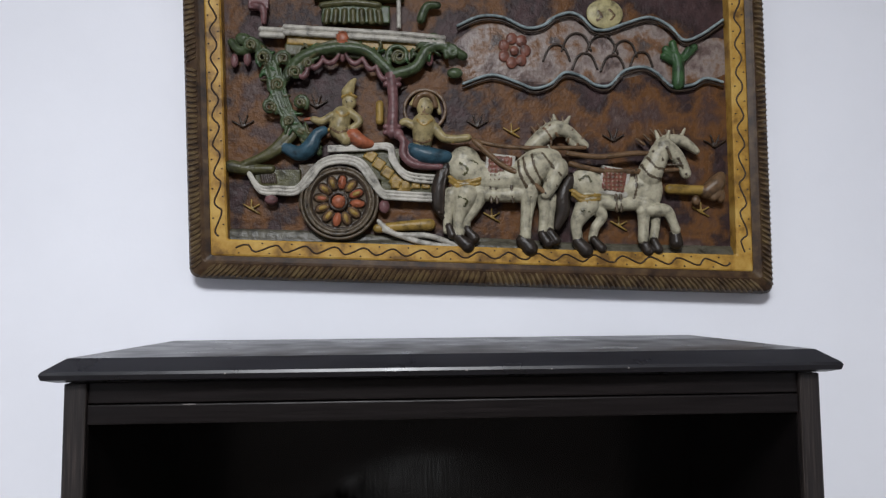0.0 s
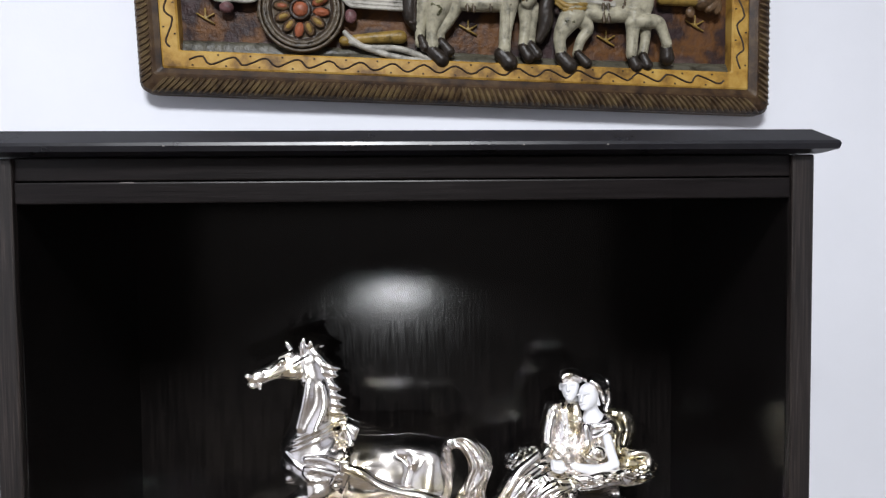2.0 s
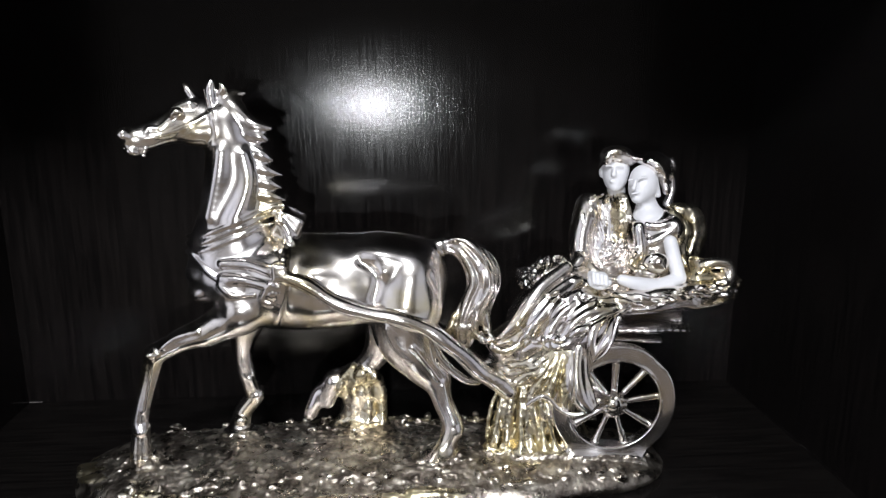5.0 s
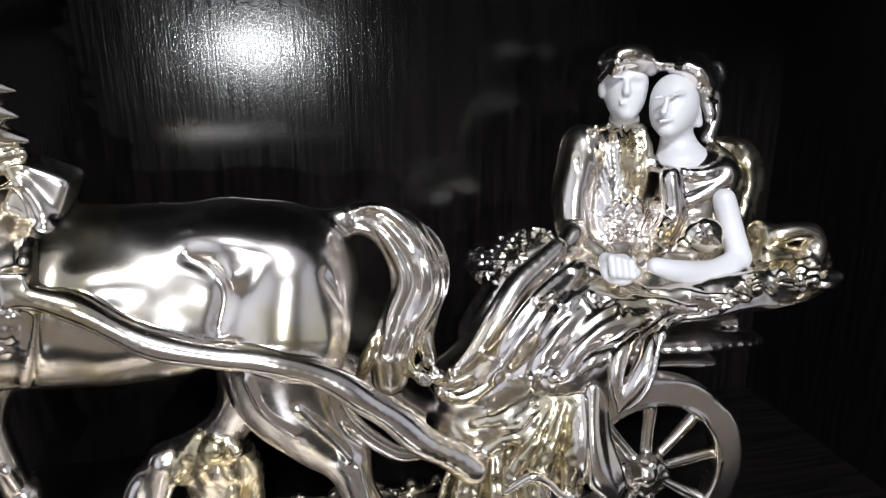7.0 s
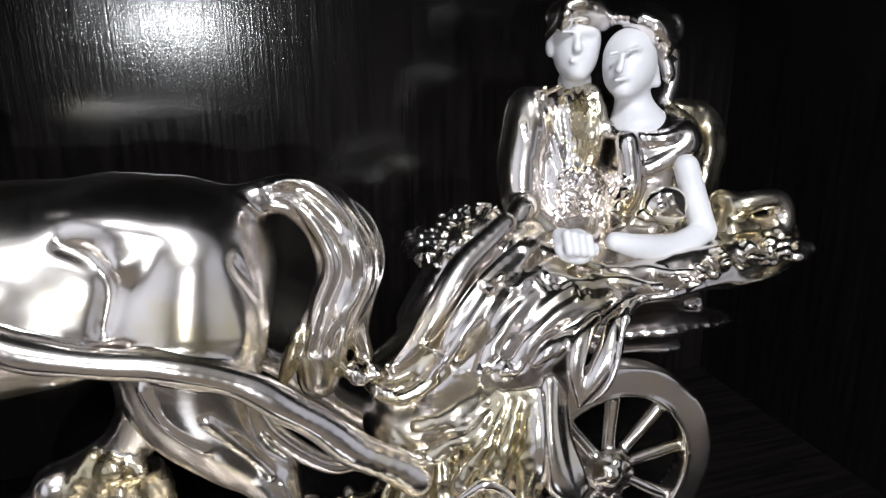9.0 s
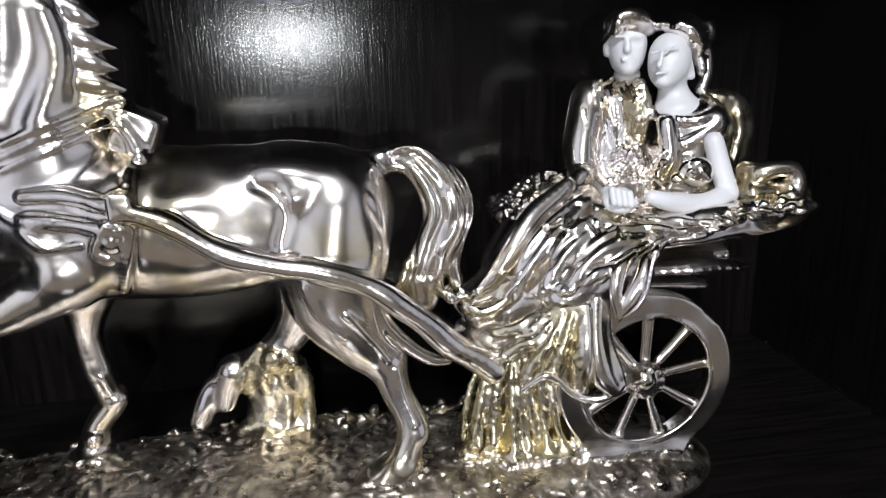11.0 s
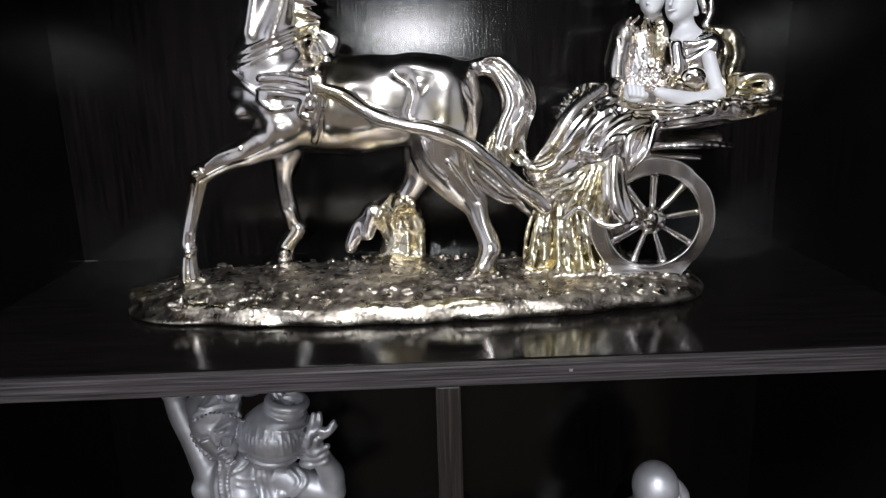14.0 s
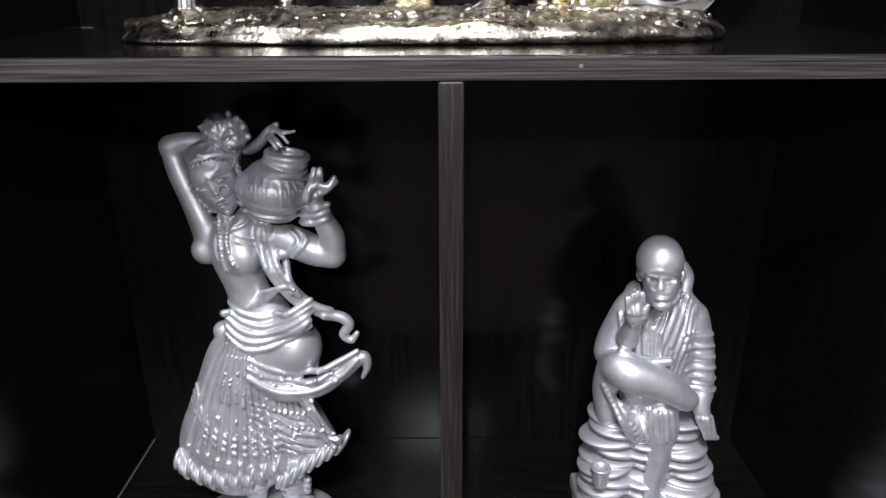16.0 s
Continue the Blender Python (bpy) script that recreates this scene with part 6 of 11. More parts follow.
c.limb(DARK, 0.04, (20.51, -0.35, 23.21, 0.18), (19.84, -0.3, 25.14, 0.14))
c.limb(DARK, 0.04, (20.51, -0.35, 23.21, 0.18), (21.31, -0.3, 25.15, 0.14))
c.limb(DARK, 0.04, (20.51, -0.35, 23.21, 0.18), (22.3, -0.3, 24.24, 0.14))
c.limb(DARK, 0.04, (-37.82, -0.35, 25.19, 0.18), (-39.49, -0.3, 26.17, 0.14))
c.limb(DARK, 0.04, (-37.82, -0.35, 25.19, 0.18), (-38.55, -0.3, 27.07, 0.14))
c.limb(DARK, 0.04, (-37.82, -0.35, 25.19, 0.18), (-37.16, -0.3, 27.08, 0.14))
c.limb(DARK, 0.04, (-37.82, -0.35, 25.19, 0.18), (-36.2, -0.3, 26.19, 0.14))
c.limb(OCHRE, 0.04, (34.4, -0.35, 11.82, 0.18), (34.47, -0.3, 13.29, 0.14))
c.limb(OCHRE, 0.04, (34.4, -0.35, 11.82, 0.18), (35.74, -0.3, 12.56, 0.14))
c.limb(OCHRE, 0.04, (34.4, -0.35, 11.82, 0.18), (35.69, -0.3, 11.1, 0.14))
c.limb(OCHRE, 0.04, (34.4, -0.35, 11.82, 0.18), (33.16, -0.3, 12.56, 0.14))
c.limb(OCHRE, 0.04, (0.82, -0.35, 10.98, 0.18), (0.84, -0.3, 12.42, 0.14))
c.limb(OCHRE, 0.04, (0.82, -0.35, 10.98, 0.18), (2.08, -0.3, 11.7, 0.14))
c.limb(OCHRE, 0.04, (0.82, -0.35, 10.98, 0.18), (2.06, -0.3, 10.27, 0.14))
c.limb(OCHRE, 0.04, (0.82, -0.35, 10.98, 0.18), (-0.41, -0.3, 11.7, 0.14))
c.limb(OCHRE, 0.04, (21.05, -0.35, 9.59, 0.18), (21.1, -0.3, 11.04, 0.14))
c.limb(OCHRE, 0.04, (21.05, -0.35, 9.59, 0.18), (22.36, -0.3, 10.31, 0.14))
c.limb(OCHRE, 0.04, (21.05, -0.35, 9.59, 0.18), (22.31, -0.3, 8.87, 0.14))
c.limb(OCHRE, 0.04, (21.05, -0.35, 9.59, 0.18), (19.81, -0.3, 10.32, 0.14))
c.limb(OCHRE, 0.04, (-36.37, -0.35, 12.37, 0.17), (-36.4, -0.3, 13.78, 0.14))
c.limb(OCHRE, 0.04, (-36.37, -0.35, 12.37, 0.17), (-35.19, -0.3, 13.07, 0.14))
c.limb(OCHRE, 0.04, (-36.37, -0.35, 12.37, 0.17), (-35.17, -0.3, 11.67, 0.14))
c.limb(OCHRE, 0.04, (-36.37, -0.35, 12.37, 0.17), (-37.6, -0.3, 13.08, 0.14))
c.limb(DARK, 0.04, (37.11, -0.35, 22.36, 0.18), (35.41, -0.3, 23.37, 0.15))
c.limb(DARK, 0.04, (37.11, -0.35, 22.36, 0.18), (36.47, -0.3, 24.3, 0.15))
c.limb(DARK, 0.04, (37.11, -0.35, 22.36, 0.18), (37.96, -0.3, 24.31, 0.15))
c.limb(DARK, 0.04, (37.11, -0.35, 22.36, 0.18), (38.95, -0.3, 23.39, 0.15))
c.limb(DARK, 0.04, (-14.15, -0.35, 30.75, 0.18), (-15.84, -0.3, 31.76, 0.14))
c.limb(DARK, 0.04, (-14.15, -0.35, 30.75, 0.18), (-14.86, -0.3, 32.68, 0.14))
c.limb(DARK, 0.04, (-14.15, -0.35, 30.75, 0.18), (-13.43, -0.3, 32.69, 0.14))
c.limb(DARK, 0.04, (-14.15, -0.35, 30.75, 0.18), (-12.45, -0.3, 31.78, 0.14))
c.limb(DARK, 0.04, (-26.52, -0.35, 28.4, 0.18), (-28.2, -0.3, 29.39, 0.14))
c.limb(DARK, 0.04, (-26.52, -0.35, 28.4, 0.18), (-27.24, -0.3, 30.3, 0.14))
c.limb(DARK, 0.04, (-26.52, -0.35, 28.4, 0.18), (-25.83, -0.3, 30.31, 0.14))
c.limb(DARK, 0.04, (-26.52, -0.35, 28.4, 0.18), (-24.86, -0.3, 29.41, 0.14))
carved("carved_lines", c, "dark scored star and grass lines")
c = Clay((-41.4, -4.5, 0.6), (41.6, 0.9, 10.0), 0.11)
c.limb(MOSS, 0.2, (-39.37, -0.1, 7.68, 1.65), (-26.45, -0.1, 7.28, 1.66), (-14.24, -0.1, 6.7, 1.49), (-2.77, -0.1, 6.48, 1.41), (12.42, -0.1, 5.7, 1.34), (26.01, -0.1, 5.28, 1.34), (39.79, -0.1, 4.85, 1.44), flat=0.35)
c.limb(MOSS, 0.2, (-39.26, -0.5, 6.77, 0.86), (-26.39, -0.6, 6.36, 0.87), (-14.24, -0.6, 6.31, 1.05), (-2.82, -0.6, 6.09, 1.06), (12.29, -0.6, 5.31, 1.06), (25.82, -0.6, 4.89, 1.07), (39.57, -0.5, 4.28, 1.08), flat=0.7)
c.egg(MOSS, 0.15, (1.63, -0.4, 5.9), (3.71, 0.7, 1.41))
c.egg(MOSS, 0.15, (12.35, -0.4, 5.54), (3.73, 0.7, 1.42))
c.egg(MOSS, 0.15, (22.27, -0.4, 5.19), (3.75, 0.7, 1.43))
c.egg(MOSS, 0.15, (31.37, -0.4, 4.88), (3.76, 0.7, 1.43))
c.egg(MOSS, 0.15, (36.87, -0.4, 4.69), (3.77, 0.7, 1.44))
carved("carved_ground", c, "grey-green carved ground strip")

# ---- the silvered carriage group on the upper shelf ----
SILVER, WHITE, GROUND, GOLD = 0, 1, 2, 3
w = Clay((13.5, -4, 12), (27.5, 7, 29), 0.075)
c = Clay((-27, -9.5, -0.5), (29.5, 7, 33.5), 0.1)
# horse: barrel, rump, chest
c.limb(SILVER, 0.6, (-9.65, 0, 16.24, 3.82), (-5.13, 0, 15.97, 3.76), (-0.52, 0, 16.39, 3.44), (1.49, 0, 16.14, 3.28), flat=0.92)
c.limb(SILVER, 0.6, (-12.98, -0.2, 17.25, 2.87), (-9.64, 0, 16.32, 3.82))
c.egg(SILVER, 0.6, (1.61, -1.2, 16.04), (2.39, 2.6, 3.21))
c.egg(SILVER, 0.5, (-4.2, -1.6, 15.52), (4.88, 2.2, 2.44))
c.egg(SILVER, 0.4, (-14.71, -0.8, 17.22), (1.22, 1.6, 1.05))
c.egg(SILVER, 0.4, (-14.56, -0.9, 15.78), (1.3, 1.5, 0.98))
c.egg(SILVER, 0.5, (-11.44, -1.9, 14.64), (1.93, 1.9, 1.69))
c.egg(SILVER, 0.5, (-12.15, -1.6, 16.25), (1.81, 2, 1.61))
c.trace(SILVER, -0.4, (-13.23, -2.2, 15, 0.24), (-12.3, -2.8, 13.88, 0.24), (-11.39, -2.8, 13.14, 0.24))
c.egg(SILVER, 0.8, (1.28, -1.9, 15.37), (1.87, 1.6, 1.39))
c.egg(SILVER, 0.8, (-2.56, -2.3, 15.2), (2.42, 1.3, 1.05), -8)
c.egg(SILVER, 0.6, (-0.01, -1.6, 18.46), (2.42, 1.6, 0.97), -12)
c.egg(SILVER, 0.8, (-8.82, -2.2, 16.86), (1.59, 1.5, 2.39))
c.egg(SILVER, 0.5, (-0.46, -1.9, 17.5), (1.37, 1.5, 0.89), 20)
c.egg(SILVER, 0.5, (-5.65, -2.1, 17.13), (2.4, 1.5, 1.36))
# flank and stifle
c.trace(SILVER, -0.6, (-2.23, -3.4, 18.24, 0.04), (-1.32, -3.4, 17.74, 0.09), (-0.89, -3.4, 16.8, 0.11), (-1.23, -3.4, 15.41, 0.07))
c.trace(SILVER, -0.5, (3.18, -2.6, 17.15, 0.05), (3.71, -2.4, 15.84, 0.07), (3.63, -2.4, 14.6, 0.07), (2.98, -2.6, 13.82, 0.05))
# neck and head
c.limb(SILVER, 0.6, (-12.39, -0.3, 18.9, 3.17), (-12.11, -0.4, 21.14, 2.57), (-11.91, -0.5, 24.5, 2.05), (-11.99, -0.5, 27.18, 1.79), (-12.4, -0.5, 28.88, 1.55), flat=0.75)
c.limb(SILVER, 0.5, (-13.6, -0.2, 29.03, 1.55), (-15.28, -0.8, 28.68, 1.26), (-16.7, -1.2, 28.26, 1.06), (-17.92, -1.6, 27.73, 0.94), (-18.85, -1.8, 27.64, 0.86), flat=0.8)
c.egg(SILVER, 0.6, (-14.17, -1.2, 28.2), (1.37, 0.9, 1.14))
c.egg(SILVER, 0.3, (-19.09, -2, 28.01), (0.52, 0.8, 0.52))
c.egg(SILVER, 0.25, (-18.66, -1.8, 26.83), (0.75, 0.8, 0.42), -10)
c.trace(SILVER, 0.15, (-14.53, -1.5, 30.08, 0.49), (-15.61, -1.9, 29.8, 0.34))
c.egg(SILVER, 0.12, (-15.2, -2.2, 29.7), (0.41, 0.45, 0.3))
c.trace(SILVER, 0.1, (-19.35, -2.5, 28.07, 0.18), (-19.03, -2.6, 28.28, 0.15))
c.trace(SILVER, -0.15, (-19.2, -2.6, 27.06, 0.11), (-17.86, -3, 27.03, 0.11))
c.limb(SILVER, 0.16, (-13, -1, 30.16, 0.34), (-13.04, -1, 31.17, 0.42), (-12.89, -1, 31.85, 0.23))
c.limb(SILVER, 0.16, (-14.43, -0.2, 30.46, 0.35), (-14.9, -0.1, 31.21, 0.35), (-15.16, -0.1, 31.58, 0.19))
c.trace(SILVER, 0.1, (-12.83, -1.8, 29.67, 0.22), (-14.45, -2.3, 28.68, 0.19), (-16.66, -2.5, 27.94, 0.19), (-17.84, -2.8, 27.75, 0.18))
c.trace(SILVER, 0.1, (-15.51, -2.3, 29.56, 0.18), (-16.62, -2.4, 28.51, 0.19), (-17.47, -2.6, 28.38, 0.18), (-17.74, -2.6, 26.59, 0.19))
c.trace(SILVER, 0.1, (-12.98, -2, 29.52, 0.19), (-12.68, -2.1, 27.92, 0.19), (-13.45, -2, 26.84, 0.19))
# long muscles of the neck
c.trace(SILVER, 0.9, (-12.38, -1.6, 26.66, 0.40), (-12.77, -2, 24.48, 0.46), (-13.56, -2.4, 21.9, 0.37))
c.trace(SILVER, 0.9, (-10.78, -1.6, 26.43, 0.34), (-10.6, -2, 24.23, 0.43), (-11.69, -2.5, 21.57, 0.34))
# mane
c.limb(SILVER, 0.2, (-12.12, -0.4, 30.36, 0.77), (-11.34, -0.3, 30.83, 0.38), (-10.66, -0.2, 30.97, 0.15))
c.limb(SILVER, 0.2, (-11.64, -0.5, 29.97, 0.85), (-10.86, -0.9, 29.31, 0.5), (-10.17, -0.9, 29, 0.19))
c.limb(SILVER, 0.2, (-11.16, -0.5, 29.04, 0.85), (-9.88, -1, 28.54, 0.5), (-8.8, -1, 28.37, 0.15))
c.limb(SILVER, 0.2, (-10.77, -0.6, 28.09, 0.85), (-9.65, -1, 27.79, 0.5), (-9.06, -1, 27.56, 0.15))
c.limb(SILVER, 0.2, (-10.57, -0.6, 26.96, 0.78), (-9.55, -1, 26.36, 0.47), (-8.79, -0.9, 25.96, 0.16))
c.limb(SILVER, 0.2, (-10.48, -0.6, 25.81, 0.78), (-9.3, -1, 25.21, 0.51), (-8.04, -0.9, 24.79, 0.16))
c.limb(SILVER, 0.2, (-10.32, -0.6, 24.65, 0.79), (-9.11, -1, 24.21, 0.55), (-8.23, -0.9, 23.87, 0.2))
c.limb(SILVER, 0.2, (-10.27, -0.6, 23.48, 0.87), (-8.97, -1, 23.19, 0.55), (-8.08, -0.8, 22.92, 0.2))
c.limb(SILVER, 0.2, (-10.2, -0.6, 22.49, 0.88), (-8.99, -0.9, 22.24, 0.56), (-7.93, -0.7, 22.11, 0.24))
c.limb(SILVER, 0.17, (-12.88, -0.5, 30.73, 0.38), (-12.1, -1, 31.22, 0.26), (-12.21, -1, 31.66, 0.15))
# saddle pad and harness
c.block(SILVER, 0.25, (-7.82, -0.2, 20.85), (1.06, 1.3, 1.06), 0.35, -25)
c.trace(SILVER, 0.15, (-8.54, -1.5, 21.66, 0.39), (-7.86, -1.9, 20.58, 0.39), (-7.59, -2.4, 19.65, 0.39))
c.trace(SILVER, 0.12, (-15.77, -0.2, 19.98, 0.24), (-14.04, -1.7, 20.41, 0.24), (-11.81, -2.6, 21.3, 0.23), (-9.84, -2.6, 22.04, 0.23), (-8.78, -2, 22.41, 0.23), (-8.13, -1.2, 22.48, 0.24))
c.trace(SILVER, 0.12, (-15.83, -0.2, 19.42, 0.24), (-14.1, -1.7, 19.86, 0.24), (-11.86, -2.6, 20.76, 0.23), (-9.89, -2.6, 21.51, 0.23), (-8.82, -2, 21.87, 0.23), (-8.18, -1.2, 21.93, 0.24))
c.trace(SILVER, 0.12, (-15.9, -0.2, 18.76, 0.24), (-14.17, -1.7, 19.22, 0.24), (-11.92, -2.6, 20.14, 0.23), (-9.95, -2.6, 20.89, 0.23), (-8.88, -2, 21.25, 0.23), (-8.23, -1.2, 21.3, 0.24))
c.trace(SILVER, 0.12, (-15.1, -1.5, 18.99, 0.24), (-13.93, -2.4, 17.9, 0.24), (-12.71, -3, 17.06, 0.23), (-11.9, -3.2, 16.99, 0.23))
c.trace(SILVER, 0.12, (-12.67, -3.1, 18.34, 0.39), (-10.74, -3.6, 18.28, 0.42), (-9.16, -3.7, 17.93, 0.42), (-8.12, -3.7, 17.65, 0.46))
c.trace(SILVER, 0.12, (-12.68, -3, 17.29, 0.35), (-10.49, -3.5, 17.07, 0.39), (-8.59, -3.6, 16.74, 0.35))
c.trace(SILVER, 0.12, (-8.03, -3, 19.17, 0.35), (-8.02, -3.7, 16.94, 0.39), (-8.42, -3.2, 14.84, 0.35), (-8.9, -2.2, 13.44, 0.32))
c.block(SILVER, 0.12, (-8.2, -3.8, 17.83), (0.5, 0.5, 0.65), 0.12, 0)
c.egg(SILVER, 0.1, (-8.84, -3.7, 16.26), (0.54, 0.5, 0.62))
c.trace(SILVER, 0.1, (-8.94, -3.7, 16.98, 0.23), (-9.63, -3.6, 15.79, 0.23), (-9.09, -3.6, 15.37, 0.23))
c.trace(SILVER, 0.1, (-10.25, -3.2, 16.13, 0.23), (-11.78, -3.3, 16.01, 0.23), (-12.82, -3.1, 16.8, 0.23))
# front legs
c.limb(SILVER, 0.6, (-11.5, -1.9, 14.02, 1.62), (-14.39, -2, 12.7, 1.21), (-16.42, -2.1, 11.98, 0.89), (-18.49, -2.2, 11.01, 0.77))
c.limb(SILVER, 0.3, (-18.49, -2.2, 11.01, 0.77), (-19.17, -2.2, 8.72, 0.61), (-19.88, -2.2, 6.57, 0.58), (-20.17, -2.2, 5.25, 0.58), (-20.16, -2.2, 4.35, 0.62), (-20.31, -2.2, 2.91, 0.8))
c.egg(SILVER, 0.2, (-18.38, -2.3, 10.95), (0.69, 0.8, 0.69))
c.egg(SILVER, 0.2, (-20.03, -2.3, 4.84), (0.66, 0.7, 0.41))
c.limb(SILVER, 0.5, (-11.98, 1.7, 12.42, 1.56), (-12.56, 2, 9.61, 0.88), (-12.41, 2.3, 7.15, 0.72))
c.limb(SILVER, 0.25, (-12.41, 2.3, 7.15, 0.72), (-12.1, 2.5, 5.52, 0.73), (-11.83, 2.5, 5.02, 0.77), (-12.92, 2.4, 3.66, 0.73), (-13.29, 2.3, 2.34, 0.87))
c.egg(SILVER, 0.2, (-11.66, 2.4, 5.25), (0.68, 0.7, 0.64))
c.trace(SILVER, 0.12, (-18.41, -3, 10.68, 0.2), (-19.03, -2.9, 8.55, 0.2), (-19.61, -2.8, 6.37, 0.2))
c.trace(SILVER, 0.12, (-14.81, -3.2, 13.07, 0.24), (-16.45, -3.1, 12.5, 0.24), (-17.66, -3, 11.7, 0.24))
c.trace(SILVER, 0.12, (-12.09, 1.5, 6.96, 0.22), (-11.85, 1.6, 5.87, 0.22))
c.egg(SILVER, 0.12, (-19.92, -2.8, 4.62), (0.45, 0.4, 0.33))
c.egg(SILVER, 0.12, (-13.07, 1.6, 3.14), (0.5, 0.4, 0.36))
c.egg(SILVER, 0.12, (-18.58, -3, 11.2), (0.44, 0.4, 0.32))
# hind legs
c.limb(SILVER, 0.6, (1.27, -1.2, 14.36, 2.99), (1.17, -1.6, 11.89, 2.33), (2.34, -1.9, 9.53, 1.59), (3.76, -2, 7.94, 1.1))
c.limb(SILVER, 0.35, (3.75, -2.2, 8.02, 1.05), (4.19, -2.6, 6.36, 0.8), (4.95, -3.1, 4.37, 0.88), (4.37, -3.5, 2.76, 0.71), (3.47, -3.9, 1.46, 0.84))
c.egg(SILVER, 0.3, (1.16, -2.6, 12.53), (1.63, 1.1, 1.22))
c.egg(SILVER, 0.3, (5.19, -3.2, 4.08), (0.63, 0.8, 0.76))
c.limb(SILVER, 0.25, (3.03, -2.5, 13.35, 0.49), (3.76, -2.7, 10.38, 0.41), (5.8, -2.8, 8.36, 0.37), (7.05, -2.8, 7.99, 0.25))
c.limb(SILVER, 0.6, (-0.28, 1.2, 12.05, 1.75), (-0.82, 1.6, 9.66, 1.33), (-2.25, 1.8, 7.69, 0.99), (-4.47, 1.9, 6.52, 0.81))
c.limb(SILVER, 0.25, (-4.47, 1.9, 6.52, 0.81), (-6.05, 1.9, 5.54, 0.63), (-6.67, 1.9, 4.37, 0.68), (-7.09, 1.9, 3.46, 0.59))
c.limb(SILVER, 0.4, (-4.99, 1.7, 6.53, 0.9), (-5.55, 1.7, 4.63, 0.63))
c.trace(SILVER, 0.12, (4.17, -3.2, 7.93, 0.21), (4.53, -3.4, 6.22, 0.21), (5.04, -3.9, 4.81, 0.21))
c.trace(SILVER, 0.12, (1.71, -3.4, 11.56, 0.28), (3.08, -3.4, 9.57, 0.24), (3.76, -3.2, 8.47, 0.25))
c.trace(SILVER, 0.12, (-0.23, -3, 13.2, 0.24), (0.31, -3.2, 11.56, 0.24), (1.48, -3.2, 10.31, 0.24))
# shaggy prop under the raised hoof
c.trace(GOLD, 0.14, (-3.2, 3.2, 7.82, 0.41), (-4.62, 2.9, 5.81, 0.46), (-3.65, 3, 3.49, 0.47), (-4.84, 2.6, 1.73, 0.51))
c.trace(GOLD, 0.14, (-2.98, 3.1, 7.65, 0.41), (-4.02, 2.65, 5.68, 0.46), (-3.4, 2.75, 3.59, 0.46), (-4.23, 2.4, 1.69, 0.51))
c.trace(GOLD, 0.14, (-2.75, 3, 7.48, 0.41), (-3.42, 2.4, 5.55, 0.46), (-3.19, 3, 3.47, 0.47), (-3.62, 2.2, 1.7, 0.51))
c.trace(GOLD, 0.14, (-2.52, 3.2, 7.74, 0.41), (-3.35, 2.9, 5.69, 0.46), (-2.44, 2.75, 3.53, 0.46), (-3.54, 2.6, 1.66, 0.51))
c.trace(GOLD, 0.14, (-2.3, 3.1, 7.57, 0.41), (-2.75, 2.65, 5.56, 0.46), (-2.22, 3, 3.42, 0.47), (-2.94, 2.4, 1.62, 0.51))
c.trace(GOLD, 0.14, (-2.07, 3, 7.4, 0.41), (-2.15, 2.4, 5.44, 0.46), (-1.97, 2.75, 3.51, 0.46), (-2.33, 2.2, 1.57, 0.51))
c.trace(GOLD, 0.14, (-1.84, 3.2, 7.65, 0.41), (-2.06, 2.9, 5.58, 0.46), (-1.24, 3, 3.36, 0.47), (-2.25, 2.6, 1.53, 0.51))
c.trace(GOLD, 0.14, (-1.61, 3.1, 7.48, 0.41), (-1.47, 2.65, 5.45, 0.46), (-1, 2.75, 3.46, 0.46), (-1.64, 2.4, 1.54, 0.51))
c.trace(GOLD, 0.14, (-1.39, 3, 7.31, 0.41), (-0.88, 2.4, 5.32, 0.46), (-0.78, 3, 3.34, 0.47), (-1.04, 2.2, 1.5, 0.51))
c.limb(GOLD, 0.5, (-2.84, 3.6, 6.19, 1.21), (-3.1, 3.6, 1.17, 1.71))
# tail
c.limb(SILVER, 0.6, (3.09, 0.6, 18.26, 0.76), (4.23, 0.5, 18.61, 0.68), (5.49, 0.4, 18.68, 0.81), (6.65, 0.3, 17.98, 0.98), (7.44, 0.2, 16.55, 1.15), (7.56, 0.1, 15.07, 1.17), (7, 0, 13.77, 1.12), (6.33, -0.1, 12.31, 1.13), (6.15, -0.1, 10.74, 0.92), flat=0.75)
c.limb(SILVER, 0.35, (7.26, 0.9, 18.55, 0.31), (8.41, 0.8, 17.3, 0.48), (8.78, 0.6, 15.39, 0.49), (8.32, 0.5, 13.77, 0.46), (7.94, 0.2, 12.61, 0.49), (8.26, 0, 11.48, 0.33), flat=0.9)
c.limb(SILVER, 0.25, (4.83, -0.1, 19.27, 0.22), (6.15, -0.4, 19.24, 0.25), (7.33, -0.6, 18.15, 0.28), (7.88, -0.8, 16.35, 0.31), (7.82, -0.9, 14.92, 0.28), (7.17, -1, 13.65, 0.29), (6.9, -1, 12.15, 0.24))
c.trace(SILVER, -0.3, (4.5, -0.8, 19.3, 0.08), (5.92, -1, 19.05, 0.1), (7.44, -1.2, 17.5, 0.12), (7.96, -1.3, 15.68, 0.13), (7.28, -1.3, 14.01, 0.13), (6.55, -1.2, 12.27, 0.1))
c.trace(SILVER, -0.3, (4.62, -0.8, 18.95, 0.08), (5.7, -1, 18.68, 0.1), (6.78, -1.2, 17.35, 0.12), (7.25, -1.3, 15.74, 0.13), (6.6, -1.3, 14.08, 0.13), (6, -1.2, 12.33, 0.1))
